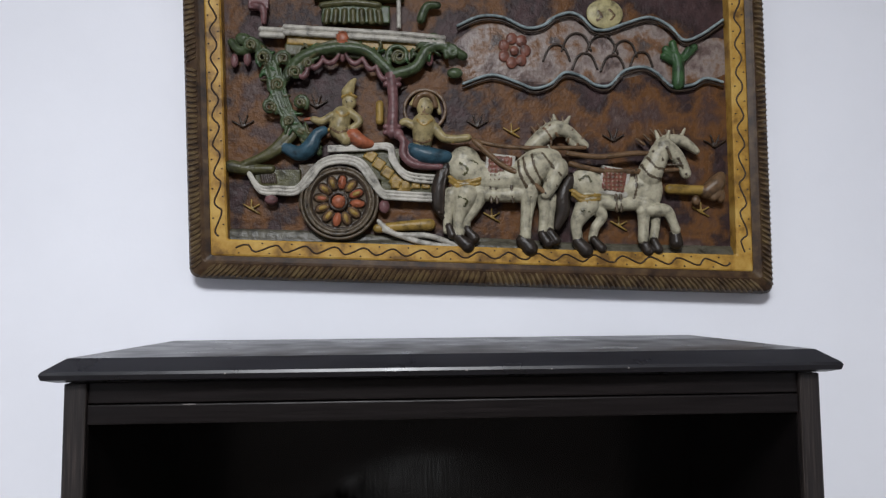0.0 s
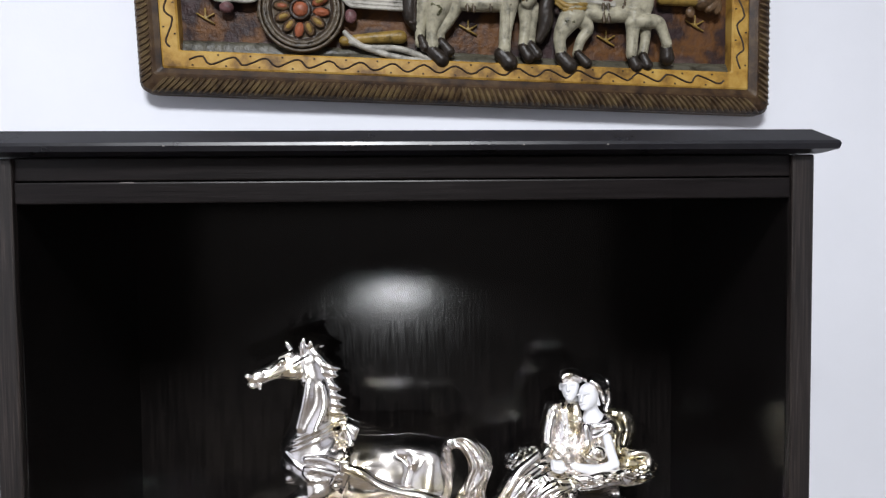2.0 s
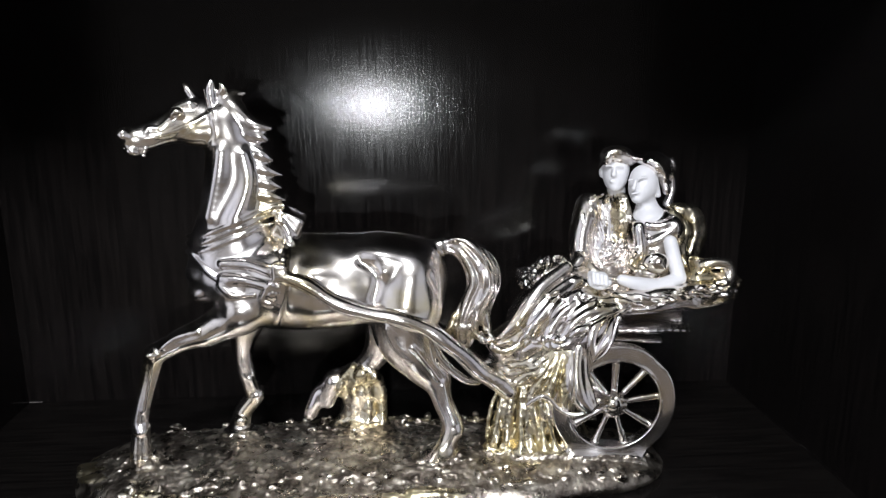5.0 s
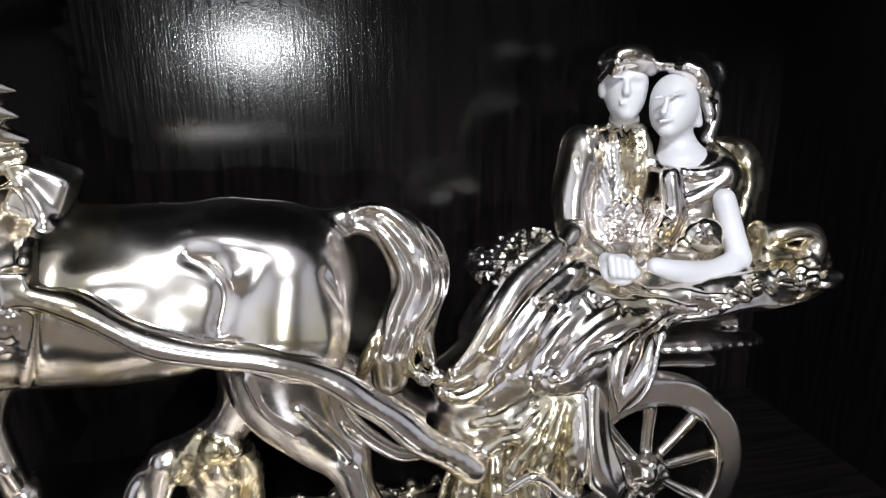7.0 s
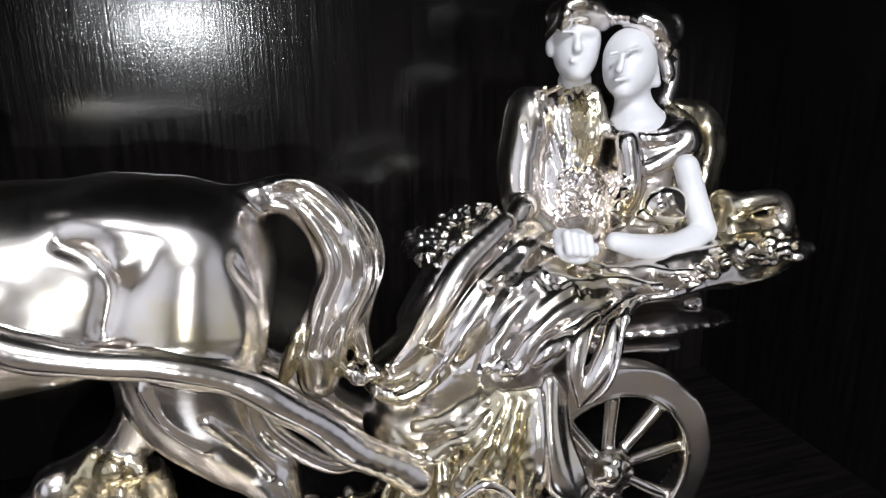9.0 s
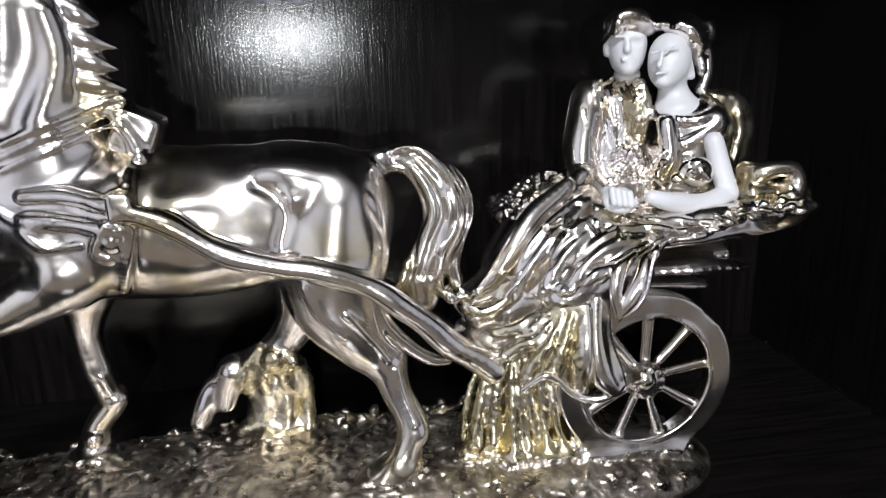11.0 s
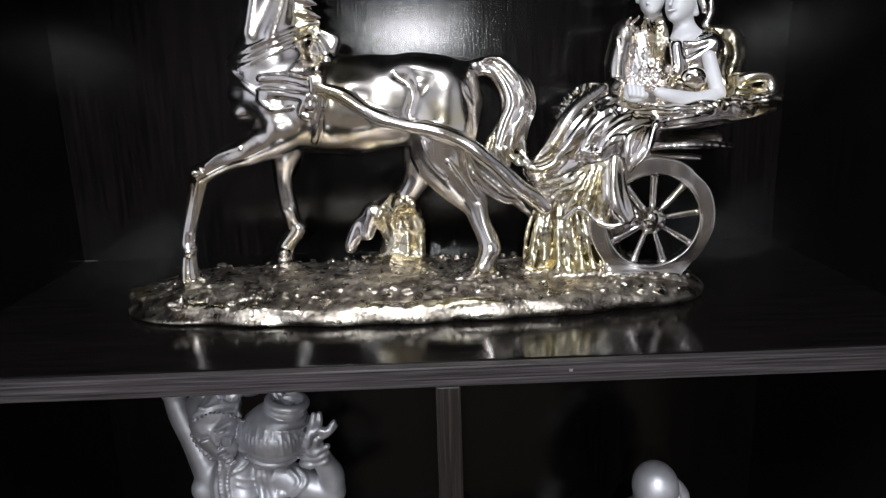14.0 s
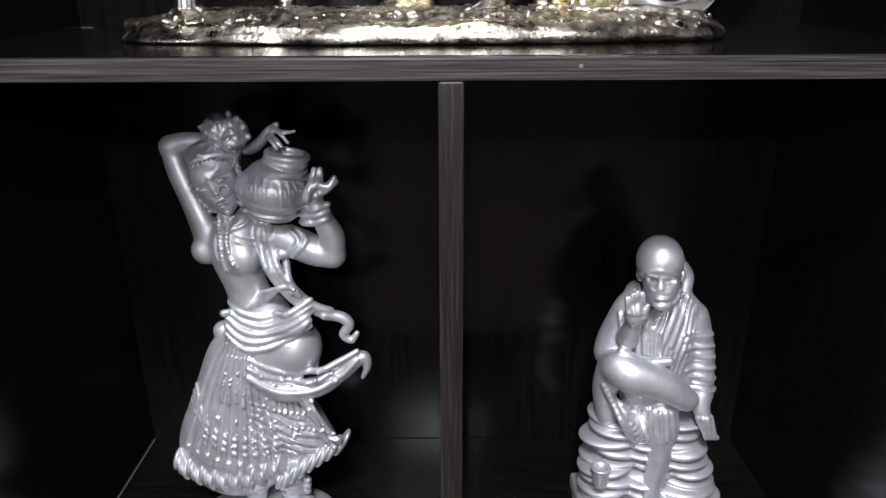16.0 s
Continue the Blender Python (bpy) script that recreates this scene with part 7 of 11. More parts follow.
c.trace(SILVER, -0.3, (4.75, -0.8, 18.6, 0.09), (5.49, -1, 18.3, 0.1), (6.12, -1.2, 17.19, 0.12), (6.55, -1.3, 15.8, 0.13), (5.93, -1.3, 14.14, 0.13), (5.46, -1.2, 12.39, 0.1))
c.limb(GOLD, 0.2, (5.46, -0.3, 12.9, 0.32), (4.99, -0.4, 11.86, 0.32), (4.58, -0.4, 10.62, 0.21))
c.limb(GOLD, 0.2, (6.74, -0.4, 11.95, 0.37), (7.36, -0.6, 11.08, 0.32), (8.6, -0.6, 10.63, 0.25))
# shafts
c.limb(SILVER, 0.17, (-8.09, -3.9, 17.61, 0.46), (-6.23, -4, 16.85, 0.5), (-4.02, -4.1, 15.36, 0.54), (-1.73, -4.2, 14.57, 0.55), (0.59, -4.2, 14.07, 0.55), (2.91, -4.2, 13.07, 0.59), (4.87, -4.2, 11.57, 0.64), (6.88, -4.1, 9.64, 0.69), (9.37, -3.9, 7.67, 0.74))
c.limb(SILVER, 0.17, (-7.3, 3.8, 15.26, 0.54), (-2.08, 4, 12.5, 0.64), (3.36, 4, 10.55, 0.69), (6.59, 4, 8.06, 0.75), (10.79, 3.6, 4.71, 0.85))
# carriage: body, seat and skirt
c.limb(SILVER, 0.6, (18.45, 1.4, 12.57, 2.23), (14.74, 0.9, 10.56, 2.75), (12.22, 0.5, 8.01, 2.14), (9.71, 0.3, 7.82, 1.59), flat=1.5)
c.limb(SILVER, 0.6, (14.76, 0.7, 7.82, 2.69), (16.7, 0.9, 5.74, 2.09), flat=1.4)
c.egg(SILVER, 0.7, (22.32, 1.6, 14.11), (7.95, 5.2, 0.98), 7)
c.limb(SILVER, 0.4, (15.74, 1.6, 14.46, 1.33), (13.4, 1.1, 13.31, 1.14), (11.13, 0.8, 11.21, 0.97), (8.87, 0.6, 9.99, 0.79), flat=1.8)
c.limb(SILVER, 0.25, (10.93, 2.1, 11.78, 0.72), (12.6, 2.6, 14.37, 0.63), (15.21, 3.1, 15.77, 0.81), flat=1.6)
# the gown: broad folds from the lap to the feet
c.limb(SILVER, 0.5, (17.7, -1.2, 13.66, 1.11), (14.88, -1.2, 12.72, 1.32), (12.64, -1, 11.19, 1.16), (11.11, -0.8, 9.8, 0.84), flat=1.2)
c.limb(SILVER, 0.55, (14.92, 0.6, 16.61, 0.5), (12.87, -0.2, 15.2, 0.68), (11.56, -0.8, 13.7, 0.7), (10.22, -1.1, 12.03, 0.51), (9.18, -1.2, 11.19, 0.24), flat=0.85)
c.limb(SILVER, 0.55, (15.62, -0.6, 15.83, 0.49), (13.62, -1.6, 14.86, 0.71), (12.24, -2.2, 13.6, 0.7), (11.19, -2.4, 12.18, 0.47), (10.59, -2.4, 11.4, 0.21), flat=0.85)
c.limb(SILVER, 0.55, (16.85, -1.6, 15.22, 0.54), (14.7, -2.6, 14.63, 0.7), (13.38, -3.1, 13.5, 0.64), (12.51, -3.3, 12.08, 0.44), (12.14, -3.3, 11.43, 0.21), flat=0.85)
c.limb(SILVER, 0.55, (18.13, -2.6, 14.73, 0.48), (16.05, -3.3, 14.17, 0.67), (14.59, -3.7, 13.31, 0.56), (13.9, -3.8, 12.25, 0.36), (13.36, -3.8, 11.76, 0.18), flat=0.85)
c.limb(SILVER, 0.55, (18.72, -3.2, 14.16, 0.37), (16.95, -3.8, 13.8, 0.57), (15.72, -4.1, 13.05, 0.46), (15.31, -4.1, 12.33, 0.2), flat=0.85)
c.trace(SILVER, -0.45, (14.82, -0.4, 15.85, 0.1), (13.21, -1.2, 15.15, 0.11), (11.78, -1.8, 13.71, 0.13), (10.58, -2, 11.96, 0.09))
c.trace(SILVER, -0.45, (15.99, -1.4, 15.52, 0.08), (14.08, -2.2, 14.71, 0.11), (12.79, -2.8, 13.52, 0.13), (11.81, -3, 11.77, 0.09))
c.trace(SILVER, -0.45, (17.28, -2.4, 14.95, 0.07), (15.43, -3, 14.41, 0.09), (13.99, -3.5, 13.36, 0.11), (12.99, -3.7, 12.04, 0.07))
c.trace(SILVER, -0.45, (18.32, -3, 14.36, 0.07), (16.42, -3.6, 13.95, 0.09), (15.02, -4, 13.01, 0.09))
# its uneven hem
c.trace(SILVER, 0.1, (10.2, -2.6, 12.36, 0.15), (10.92, -2.9, 12.06, 0.18), (11.31, -3.2, 11.5, 0.15), (11.68, -3.6, 11.03, 0.15), (12.19, -3.9, 11.2, 0.15), (12.4, -4, 12.04, 0.15), (12.89, -4.1, 12.56, 0.15), (13.42, -4.3, 11.87, 0.18), (13.85, -4.5, 11.24, 0.15), (14.03, -4.6, 12.34, 0.15), (14.54, -4.6, 13.01, 0.15))
c.trace(SILVER, 0.08, (12.67, -3.6, 15.05, 0.12), (13.1, -3.6, 15.74, 0.12), (13.77, -3.6, 14.95, 0.13))
c.trace(SILVER, 0.08, (14.16, -3.6, 14.65, 0.13), (14.57, -3.6, 15.35, 0.13), (15.15, -3.6, 14.61, 0.13))
c.trace(SILVER, 0.08, (15.48, -3.6, 14.74, 0.13), (15.77, -3.6, 15.35, 0.13), (16.4, -3.6, 15.13, 0.13), (16.34, -3.6, 14.45, 0.13))
c.trace(SILVER, 0.08, (16.84, -3.6, 14.51, 0.13), (17.26, -3.6, 15.06, 0.13), (18.13, -3.6, 14.82, 0.13), (18.47, -3.6, 14.24, 0.13))
# underskirt, yellower, fanned out below the hem
c.limb(GOLD, 0.4, (10.59, -2.4, 10.98, 0.32), (9.36, -2.4, 10.42, 0.34), (8.25, -2, 10.62, 0.21), flat=0.85)
c.limb(GOLD, 0.4, (12.4, -3.4, 10.74, 0.34), (11.09, -3.4, 9.78, 0.49), (9.75, -3, 9.43, 0.34), flat=0.85)
c.limb(GOLD, 0.4, (12.75, -3.9, 10.85, 0.33), (11.56, -4, 9.36, 0.51), (10.18, -3.7, 8.39, 0.39), flat=0.85)
c.limb(GOLD, 0.4, (13.09, -4.2, 10.82, 0.33), (12.12, -4.5, 8.96, 0.56), (11.1, -4.4, 7.16, 0.44), flat=0.85)
c.limb(GOLD, 0.4, (13.55, -4.4, 10.96, 0.33), (12.95, -4.8, 8.98, 0.56), (12.43, -4.8, 7.34, 0.46), flat=0.85)
c.limb(GOLD, 0.4, (14, -4.6, 11.04, 0.33), (13.87, -5.1, 9, 0.53), (13.79, -5.2, 6.6, 0.52), flat=0.85)
c.limb(SILVER, 0.4, (14.74, -4.8, 11.44, 0.48), (14.43, -5.4, 9.68, 0.63), (14.72, -5.8, 7.86, 0.71), (15.53, -5.9, 6.7, 0.41), flat=0.85)
c.limb(SILVER, 0.4, (15.3, -4.8, 11.29, 0.25), (15.21, -5.3, 9.52, 0.33), (15.61, -5.8, 7.95, 0.36), (16.07, -5.8, 7, 0.21), flat=0.85)
c.trace(GOLD, -0.22, (12.48, -3.9, 10.66, 0.08), (11.2, -4.1, 9.58, 0.13), (9.9, -3.9, 9.05, 0.1))
c.trace(GOLD, -0.22, (12.8, -4.3, 10.74, 0.08), (11.7, -4.6, 9.13, 0.13), (10.51, -4.5, 7.83, 0.1))
c.trace(GOLD, -0.22, (13.22, -4.6, 10.81, 0.08), (12.4, -5, 9.08, 0.13), (11.58, -5, 7.5, 0.1))
c.trace(GOLD, -0.22, (13.67, -4.8, 10.84, 0.08), (13.25, -5.3, 9.11, 0.13), (12.94, -5.3, 7.15, 0.1))
c.trace(GOLD, -0.22, (14.17, -5, 11.19, 0.08), (14, -5.6, 9.28, 0.13), (14.11, -5.8, 6.95, 0.13))
c.limb(SILVER, 0.1, (10.7, -4.9, 6.81, 0.18), (11.78, -5.3, 7.72, 0.2), (12.56, -5.4, 7.36, 0.2), (13.19, -5.6, 6.7, 0.23), (14.08, -5.8, 6.34, 0.23), (15.1, -6, 6.46, 0.21), (15.96, -6, 7.1, 0.15))
# end of the sash before the wheel
c.limb(SILVER, 0.2, (18.41, -4.4, 14.14, 0.15), (17.53, -4.8, 13.69, 0.35), (17.07, -5.2, 12.75, 0.55), (16.3, -5.4, 11.57, 0.45), (15.76, -5.4, 10.55, 0.15), flat=0.8)
c.limb(SILVER, 0.2, (16.91, -4.4, 13.75, 0.25), (15.91, -5, 13.13, 0.45), (15.58, -5.3, 11.95, 0.4), (15.81, -5.3, 10.61, 0.2), flat=0.8)
c.limb(SILVER, 0.2, (15.78, -4.5, 13.24, 0.25), (14.61, -4.9, 12.98, 0.35), (13.99, -4.9, 12.46, 0.2))
c.limb(SILVER, 0.08, (17.86, -5, 14.3, 0.1), (17.37, -5.5, 13.41, 0.12), (16.96, -5.9, 12.28, 0.12), (16.37, -6, 11.33, 0.12), (15.54, -5.8, 10.7, 0.1))
# top of the seat
c.egg(SILVER, 0.3, (25.7, -0.4, 14.21), (3.7, 3.2, 0.34), 8)
# seat rim, scrolls and blossom trim
c.trace(SILVER, 0.15, (17.69, -4.4, 13.96, 0.28), (20.75, -4.8, 14.59, 0.28), (24.12, -4.5, 14.87, 0.28), (27.26, -3.2, 15.12, 0.33), (29.27, -1.2, 15.31, 0.34))
c.crumbs(SILVER, 0.08, 160, (18.57, -6.2, 15.01), (28.96, -1.7, 15.72), 0.2, 0.34, 5)
c.crumbs(SILVER, 0.08, 110, (22.08, -6.2, 15.3), (30.14, -0.2, 15.83), 0.2, 0.36, 6)
c.limb(SILVER, 0.2, (25.6, -0.2, 17.09, 0.51), (25.99, -1.2, 17.03, 0.51), (26.9, -1.5, 17.26, 0.5), (27.85, -1.6, 17.15, 0.5), (28.13, -1.7, 16.31, 0.5), (27.83, -1.9, 15.51, 0.42))
c.limb(SILVER, 0.4, (25.7, -0.2, 15.78, 0.95), (27.65, -0.7, 15.8, 0.86), flat=1.8)
c.egg(SILVER, 0.3, (13.95, 5.4, 14.19), (1.6, 1.9, 0.94), 28)
c.egg(SILVER, 0.3, (15.84, 5.4, 14.98), (1.6, 1.9, 0.85), 20)
c.crumbs(SILVER, 0.1, 240, (11.87, 3.2, 13.61), (16.33, 7.2, 14.72), 0.2, 0.34, 7, loose=True)
c.crumbs(SILVER, 0.1, 170, (13.88, 3.2, 14.74), (17.89, 7.2, 15.55), 0.2, 0.34, 8, loose=True)
c.crumbs(SILVER, 0.1, 45, (7.51, -1.2, 10.61), (9.21, 1.3, 11.61), 0.13, 0.26, 9)
c.limb(SILVER, 0.5, (13.06, 4.6, 13.82, 0.75), (15.63, 4.6, 14.86, 0.93), flat=2)
c.crumbs(SILVER, 0.06, 22, (11.94, -5, 11.58), (13.75, -4.2, 12.09), 0.12, 0.24, 19)
# springs under the seat
c.limb(SILVER, 0.1, (18.09, -1.7, 11.96, 0.34), (21.56, -2.2, 12.12, 0.38), (25.1, -1.7, 11.74, 0.26), flat=3)
c.limb(SILVER, 0.1, (18.24, -2, 11.25, 0.25), (22.36, -2, 10.89, 0.25), flat=3)
c.limb(SILVER, 0.3, (19.64, 0.8, 11.75, 0.71), (24.61, 0.8, 12.23, 0.62), flat=2.6)
# wheels
c.ring(SILVER, 0.1, (18.05, -4.0, 6.3), 4.49, 0.64, 0.55)
c.ring(SILVER, 0.08, (18.05, -4.0, 6.3), 3.83, 0.1, 0.62)
c.egg(SILVER, 0.1, (18.05, -4.3, 6.3), (1.15, 0.7, 1.15))
for i in range(9):
    a = radians(40 * i + 8)
    c.limb(SILVER, 0.12, (18.05 + math.cos(a) * 0.8, -4.0, 6.3 + math.sin(a) * 0.8, 0.27), (18.05 + math.cos(a) * 3.95, -4.0, 6.3 + math.sin(a) * 3.95, 0.34))
    c.egg(SILVER, 0.05, (18.05 + math.cos(a) * 0.75, -4.75, 6.3 + math.sin(a) * 0.75), (0.24, 0.2, 0.24))
c.egg(SILVER, 0.05, (17.79, -4.8, 6.59), (0.5, 0.4, 0.5))
c.limb(SILVER, 0.2, (18.05, -4.0, 6.3, 0.45), (17.4, 0.6, 6.6, 0.6))
# straw skirt below the body
c.limb(GOLD, 0.6, (11.02, 0.1, 6.33, 1.78), (11, -0.2, 2.14, 2.25), flat=1.2)
c.limb(GOLD, 0.5, (13.75, 0.1, 5.24, 2.24), (14.75, 0.1, 1.3, 2.28), flat=1.1)
c.limb(GOLD, 0.16, (9.06, -2.4, 7.74, 0.21), (8.22, -2.8, 5.73, 0.21), (7.8, -3, 3.15, 0.17))
c.limb(GOLD, 0.16, (9.17, -2.7, 7.49, 0.21), (8.71, -3.15, 5.49, 0.21), (8.04, -3.35, 2.89, 0.21))
c.limb(GOLD, 0.16, (9.24, -3, 7.64, 0.21), (8.78, -3.5, 5.68, 0.21), (8.28, -3.7, 3.05, 0.25))
c.limb(GOLD, 0.16, (9.52, -2.4, 7.44, 0.21), (9.07, -2.8, 5.42, 0.21), (8.52, -4.05, 3.2, 0.17))
c.limb(GOLD, 0.16, (9.6, -2.7, 7.6, 0.21), (9.14, -3.15, 5.61, 0.21), (9, -3, 2.67, 0.21))
c.limb(GOLD, 0.16, (9.71, -3, 7.75, 0.21), (9.24, -3.5, 5.79, 0.21), (9.24, -3.35, 2.87, 0.25))
c.limb(GOLD, 0.16, (9.99, -2.4, 7.55, 0.21), (9.54, -2.8, 5.53, 0.21), (9.43, -3.7, 3.03, 0.17))
c.limb(GOLD, 0.16, (10.06, -2.7, 7.71, 0.21), (9.6, -3.15, 5.72, 0.21), (9.36, -4.05, 3.2, 0.21))
c.limb(GOLD, 0.16, (10.17, -3, 7.86, 0.21), (9.7, -3.5, 5.9, 0.21), (9.86, -3, 2.67, 0.26))
c.limb(GOLD, 0.16, (10.42, -2.4, 7.67, 0.21), (9.97, -2.8, 5.64, 0.21), (10.09, -3.35, 2.82, 0.17))
c.limb(GOLD, 0.16, (10.53, -2.7, 7.42, 0.21), (10.45, -3.15, 5.4, 0.21), (10.32, -3.7, 2.56, 0.21))
c.limb(GOLD, 0.16, (10.64, -3, 7.57, 0.21), (10.55, -3.5, 5.59, 0.21), (10.55, -4.05, 2.72, 0.25))
c.limb(GOLD, 0.16, (10.89, -2.4, 7.38, 0.21), (10.83, -2.8, 5.32, 0.21), (11.07, -3, 2.18, 0.17))
c.limb(GOLD, 0.16, (11, -2.7, 7.53, 0.21), (10.92, -3.15, 5.51, 0.21), (11.3, -3.35, 2.34, 0.21))
c.limb(GOLD, 0.16, (11.06, -3, 7.68, 0.21), (10.97, -3.5, 5.7, 0.21), (11.22, -3.7, 2.51, 0.25))
c.limb(GOLD, 0.16, (11.36, -2.4, 7.49, 0.21), (11.3, -2.8, 5.44, 0.21), (11.39, -4.05, 2.72, 0.17))
c.limb(GOLD, 0.16, (11.46, -2.7, 7.64, 0.21), (11.39, -3.15, 5.62, 0.21), (11.94, -3, 2.18, 0.21))
c.limb(GOLD, 0.16, (11.52, -3, 7.79, 0.21), (11.43, -3.5, 5.81, 0.21), (12.16, -3.35, 2.33, 0.26))
c.limb(GOLD, 0.16, (11.83, -2.4, 7.6, 0.21), (11.77, -2.8, 5.55, 0.21), (12.37, -3.7, 2.49, 0.17))
c.limb(GOLD, 0.16, (11.89, -2.7, 7.35, 0.21), (12.2, -3.15, 5.31, 0.21), (12.59, -4.05, 2.24, 0.21))
c.limb(GOLD, 0.16, (11.99, -3, 7.5, 0.21), (12.29, -3.5, 5.5, 0.21), (13.17, -3, 1.69, 0.26))
c.limb(GOLD, 0.16, (12.31, -2.4, 7.3, 0.21), (12.63, -2.8, 5.23, 0.21), (13.08, -3.35, 1.86, 0.17))
c.limb(GOLD, 0.16, (12.36, -2.7, 7.46, 0.21), (12.67, -3.15, 5.42, 0.21), (13.28, -3.7, 2.03, 0.21))
c.limb(GOLD, 0.16, (12.46, -3, 7.61, 0.21), (12.75, -3.5, 5.61, 0.21), (13.49, -4.05, 2.19, 0.25))
c.limb(GOLD, 0.16, (12.73, -2.4, 7.42, 0.21), (13.06, -2.8, 5.34, 0.21), (14.09, -3, 1.63, 0.17))
c.limb(GOLD, 0.16, (12.83, -2.7, 7.57, 0.21), (13.14, -3.15, 5.53, 0.21), (14.25, -3.35, 1.84, 0.21))
c.limb(GOLD, 0.16, (12.92, -3, 7.72, 0.21), (13.22, -3.5, 5.72, 0.21), (14.45, -3.7, 2, 0.25))
c.limb(GOLD, 0.16, (13.2, -2.4, 7.53, 0.21), (13.53, -2.8, 5.45, 0.21), (14.64, -4.05, 2.17, 0.17))
c.limb(GOLD, 0.16, (13.3, -2.7, 7.28, 0.21), (14, -3.15, 5.21, 0.21), (14.97, -3, 1.2, 0.22))
c.limb(GOLD, 0.16, (13.35, -3, 7.43, 0.21), (14.03, -3.5, 5.4, 0.21), (15.17, -3.35, 1.37, 0.26))
# flank of the seat
c.limb(SILVER, 0.3, (19.36, -2.6, 14.46, 0.82), (24.19, -2.6, 14.95, 0.83), (28.41, -1.2, 15.17, 0.6), flat=0.9)
c.egg(SILVER, 0.06, (19.09, -4.4, 14.48), (0.28, 0.25, 0.12), -30)
c.egg(SILVER, 0.06, (21.72, -4.5, 15.43), (0.32, 0.25, 0.16), 17)
c.egg(SILVER, 0.06, (24.38, -4.6, 15.69), (0.36, 0.25, 0.2), 4)
c.egg(SILVER, 0.06, (19.72, -4.4, 14.89), (0.4, 0.25, 0.12), -9)
c.egg(SILVER, 0.06, (22.39, -4.5, 15.15), (0.28, 0.25, 0.16), -22)
c.egg(SILVER, 0.06, (25.05, -4.6, 15.41), (0.32, 0.25, 0.2), 25)
c.egg(SILVER, 0.06, (20.35, -4.4, 15.31), (0.36, 0.25, 0.12), 12)
c.egg(SILVER, 0.06, (23.01, -4.5, 15.56), (0.4, 0.25, 0.16), -1)
c.egg(SILVER, 0.06, (25.67, -4.6, 15.82), (0.28, 0.25, 0.2), -14)
c.egg(SILVER, 0.06, (21.01, -4.4, 15.02), (0.32, 0.25, 0.12), -27)
c.egg(SILVER, 0.06, (23.68, -4.5, 15.28), (0.36, 0.25, 0.16), 20)
c.egg(SILVER, 0.06, (26.35, -4.6, 15.54), (0.4, 0.25, 0.2), 7)
c.egg(SILVER, 0.06, (21.64, -4.4, 15.43), (0.28, 0.25, 0.12), -6)
c.egg(SILVER, 0.06, (24.3, -4.5, 15.69), (0.32, 0.25, 0.16), -19)
c.egg(SILVER, 0.06, (19.51, -4.6, 14.97), (0.36, 0.25, 0.2), 28)
c.egg(SILVER, 0.06, (22.31, -4.4, 15.15), (0.4, 0.25, 0.12), 15)
c.egg(SILVER, 0.06, (24.98, -4.5, 15.41), (0.28, 0.25, 0.16), 2)
c.egg(SILVER, 0.06, (20.18, -4.6, 14.69), (0.32, 0.25, 0.2), -11)
c.egg(SILVER, 0.06, (22.93, -4.4, 15.56), (0.36, 0.25, 0.12), -24)
c.egg(SILVER, 0.06, (25.6, -4.5, 15.82), (0.4, 0.25, 0.16), 23)
c.egg(SILVER, 0.06, (20.8, -4.6, 15.1), (0.28, 0.25, 0.2), 10)
c.egg(SILVER, 0.06, (23.61, -4.4, 15.28), (0.32, 0.25, 0.12), -3)
c.egg(SILVER, 0.06, (26.28, -4.5, 15.54), (0.36, 0.25, 0.16), -16)
c.egg(SILVER, 0.06, (21.43, -4.6, 15.51), (0.4, 0.25, 0.2), -29)
c.egg(SILVER, 0.06, (24.23, -4.4, 15.69), (0.28, 0.25, 0.12), 18)
c.egg(SILVER, 0.06, (19.43, -4.5, 14.97), (0.32, 0.25, 0.16), 5)
c.egg(SILVER, 0.06, (22.09, -4.6, 15.22), (0.36, 0.25, 0.2), -8)
c.egg(SILVER, 0.06, (24.91, -4.4, 15.41), (0.4, 0.25, 0.12), -21)
c.egg(SILVER, 0.06, (20.1, -4.5, 14.69), (0.28, 0.25, 0.16), 26)
c.egg(SILVER, 0.06, (22.71, -4.6, 15.63), (0.32, 0.25, 0.2), 13)
c.egg(SILVER, 0.06, (25.53, -4.4, 15.82), (0.36, 0.25, 0.12))
c.egg(SILVER, 0.06, (20.72, -4.5, 15.1), (0.4, 0.25, 0.16), -13)
c.egg(SILVER, 0.06, (23.38, -4.6, 15.35), (0.28, 0.25, 0.2), -26)
c.egg(SILVER, 0.06, (26.21, -4.4, 15.54), (0.32, 0.25, 0.12), 21)
c.egg(SILVER, 0.06, (21.39, -4.5, 14.81), (0.36, 0.25, 0.16), 8)
c.egg(SILVER, 0.06, (24.01, -4.6, 15.76), (0.4, 0.25, 0.2), -5)
c.egg(SILVER, 0.06, (19.35, -4.4, 14.97), (0.28, 0.25, 0.12), -18)
c.egg(SILVER, 0.06, (22.01, -4.5, 15.23), (0.32, 0.25, 0.16), 29)
c.egg(SILVER, 0.06, (24.68, -4.6, 15.48), (0.36, 0.25, 0.2), 16)
c.egg(SILVER, 0.06, (20.01, -4.4, 14.68), (0.4, 0.25, 0.12), 3)
# flower spray
c.egg(SILVER, 0.3, (13.59, 2.8, 15.57), (2.0, 1.5, 0.95), 34)
rng = random.Random(33)
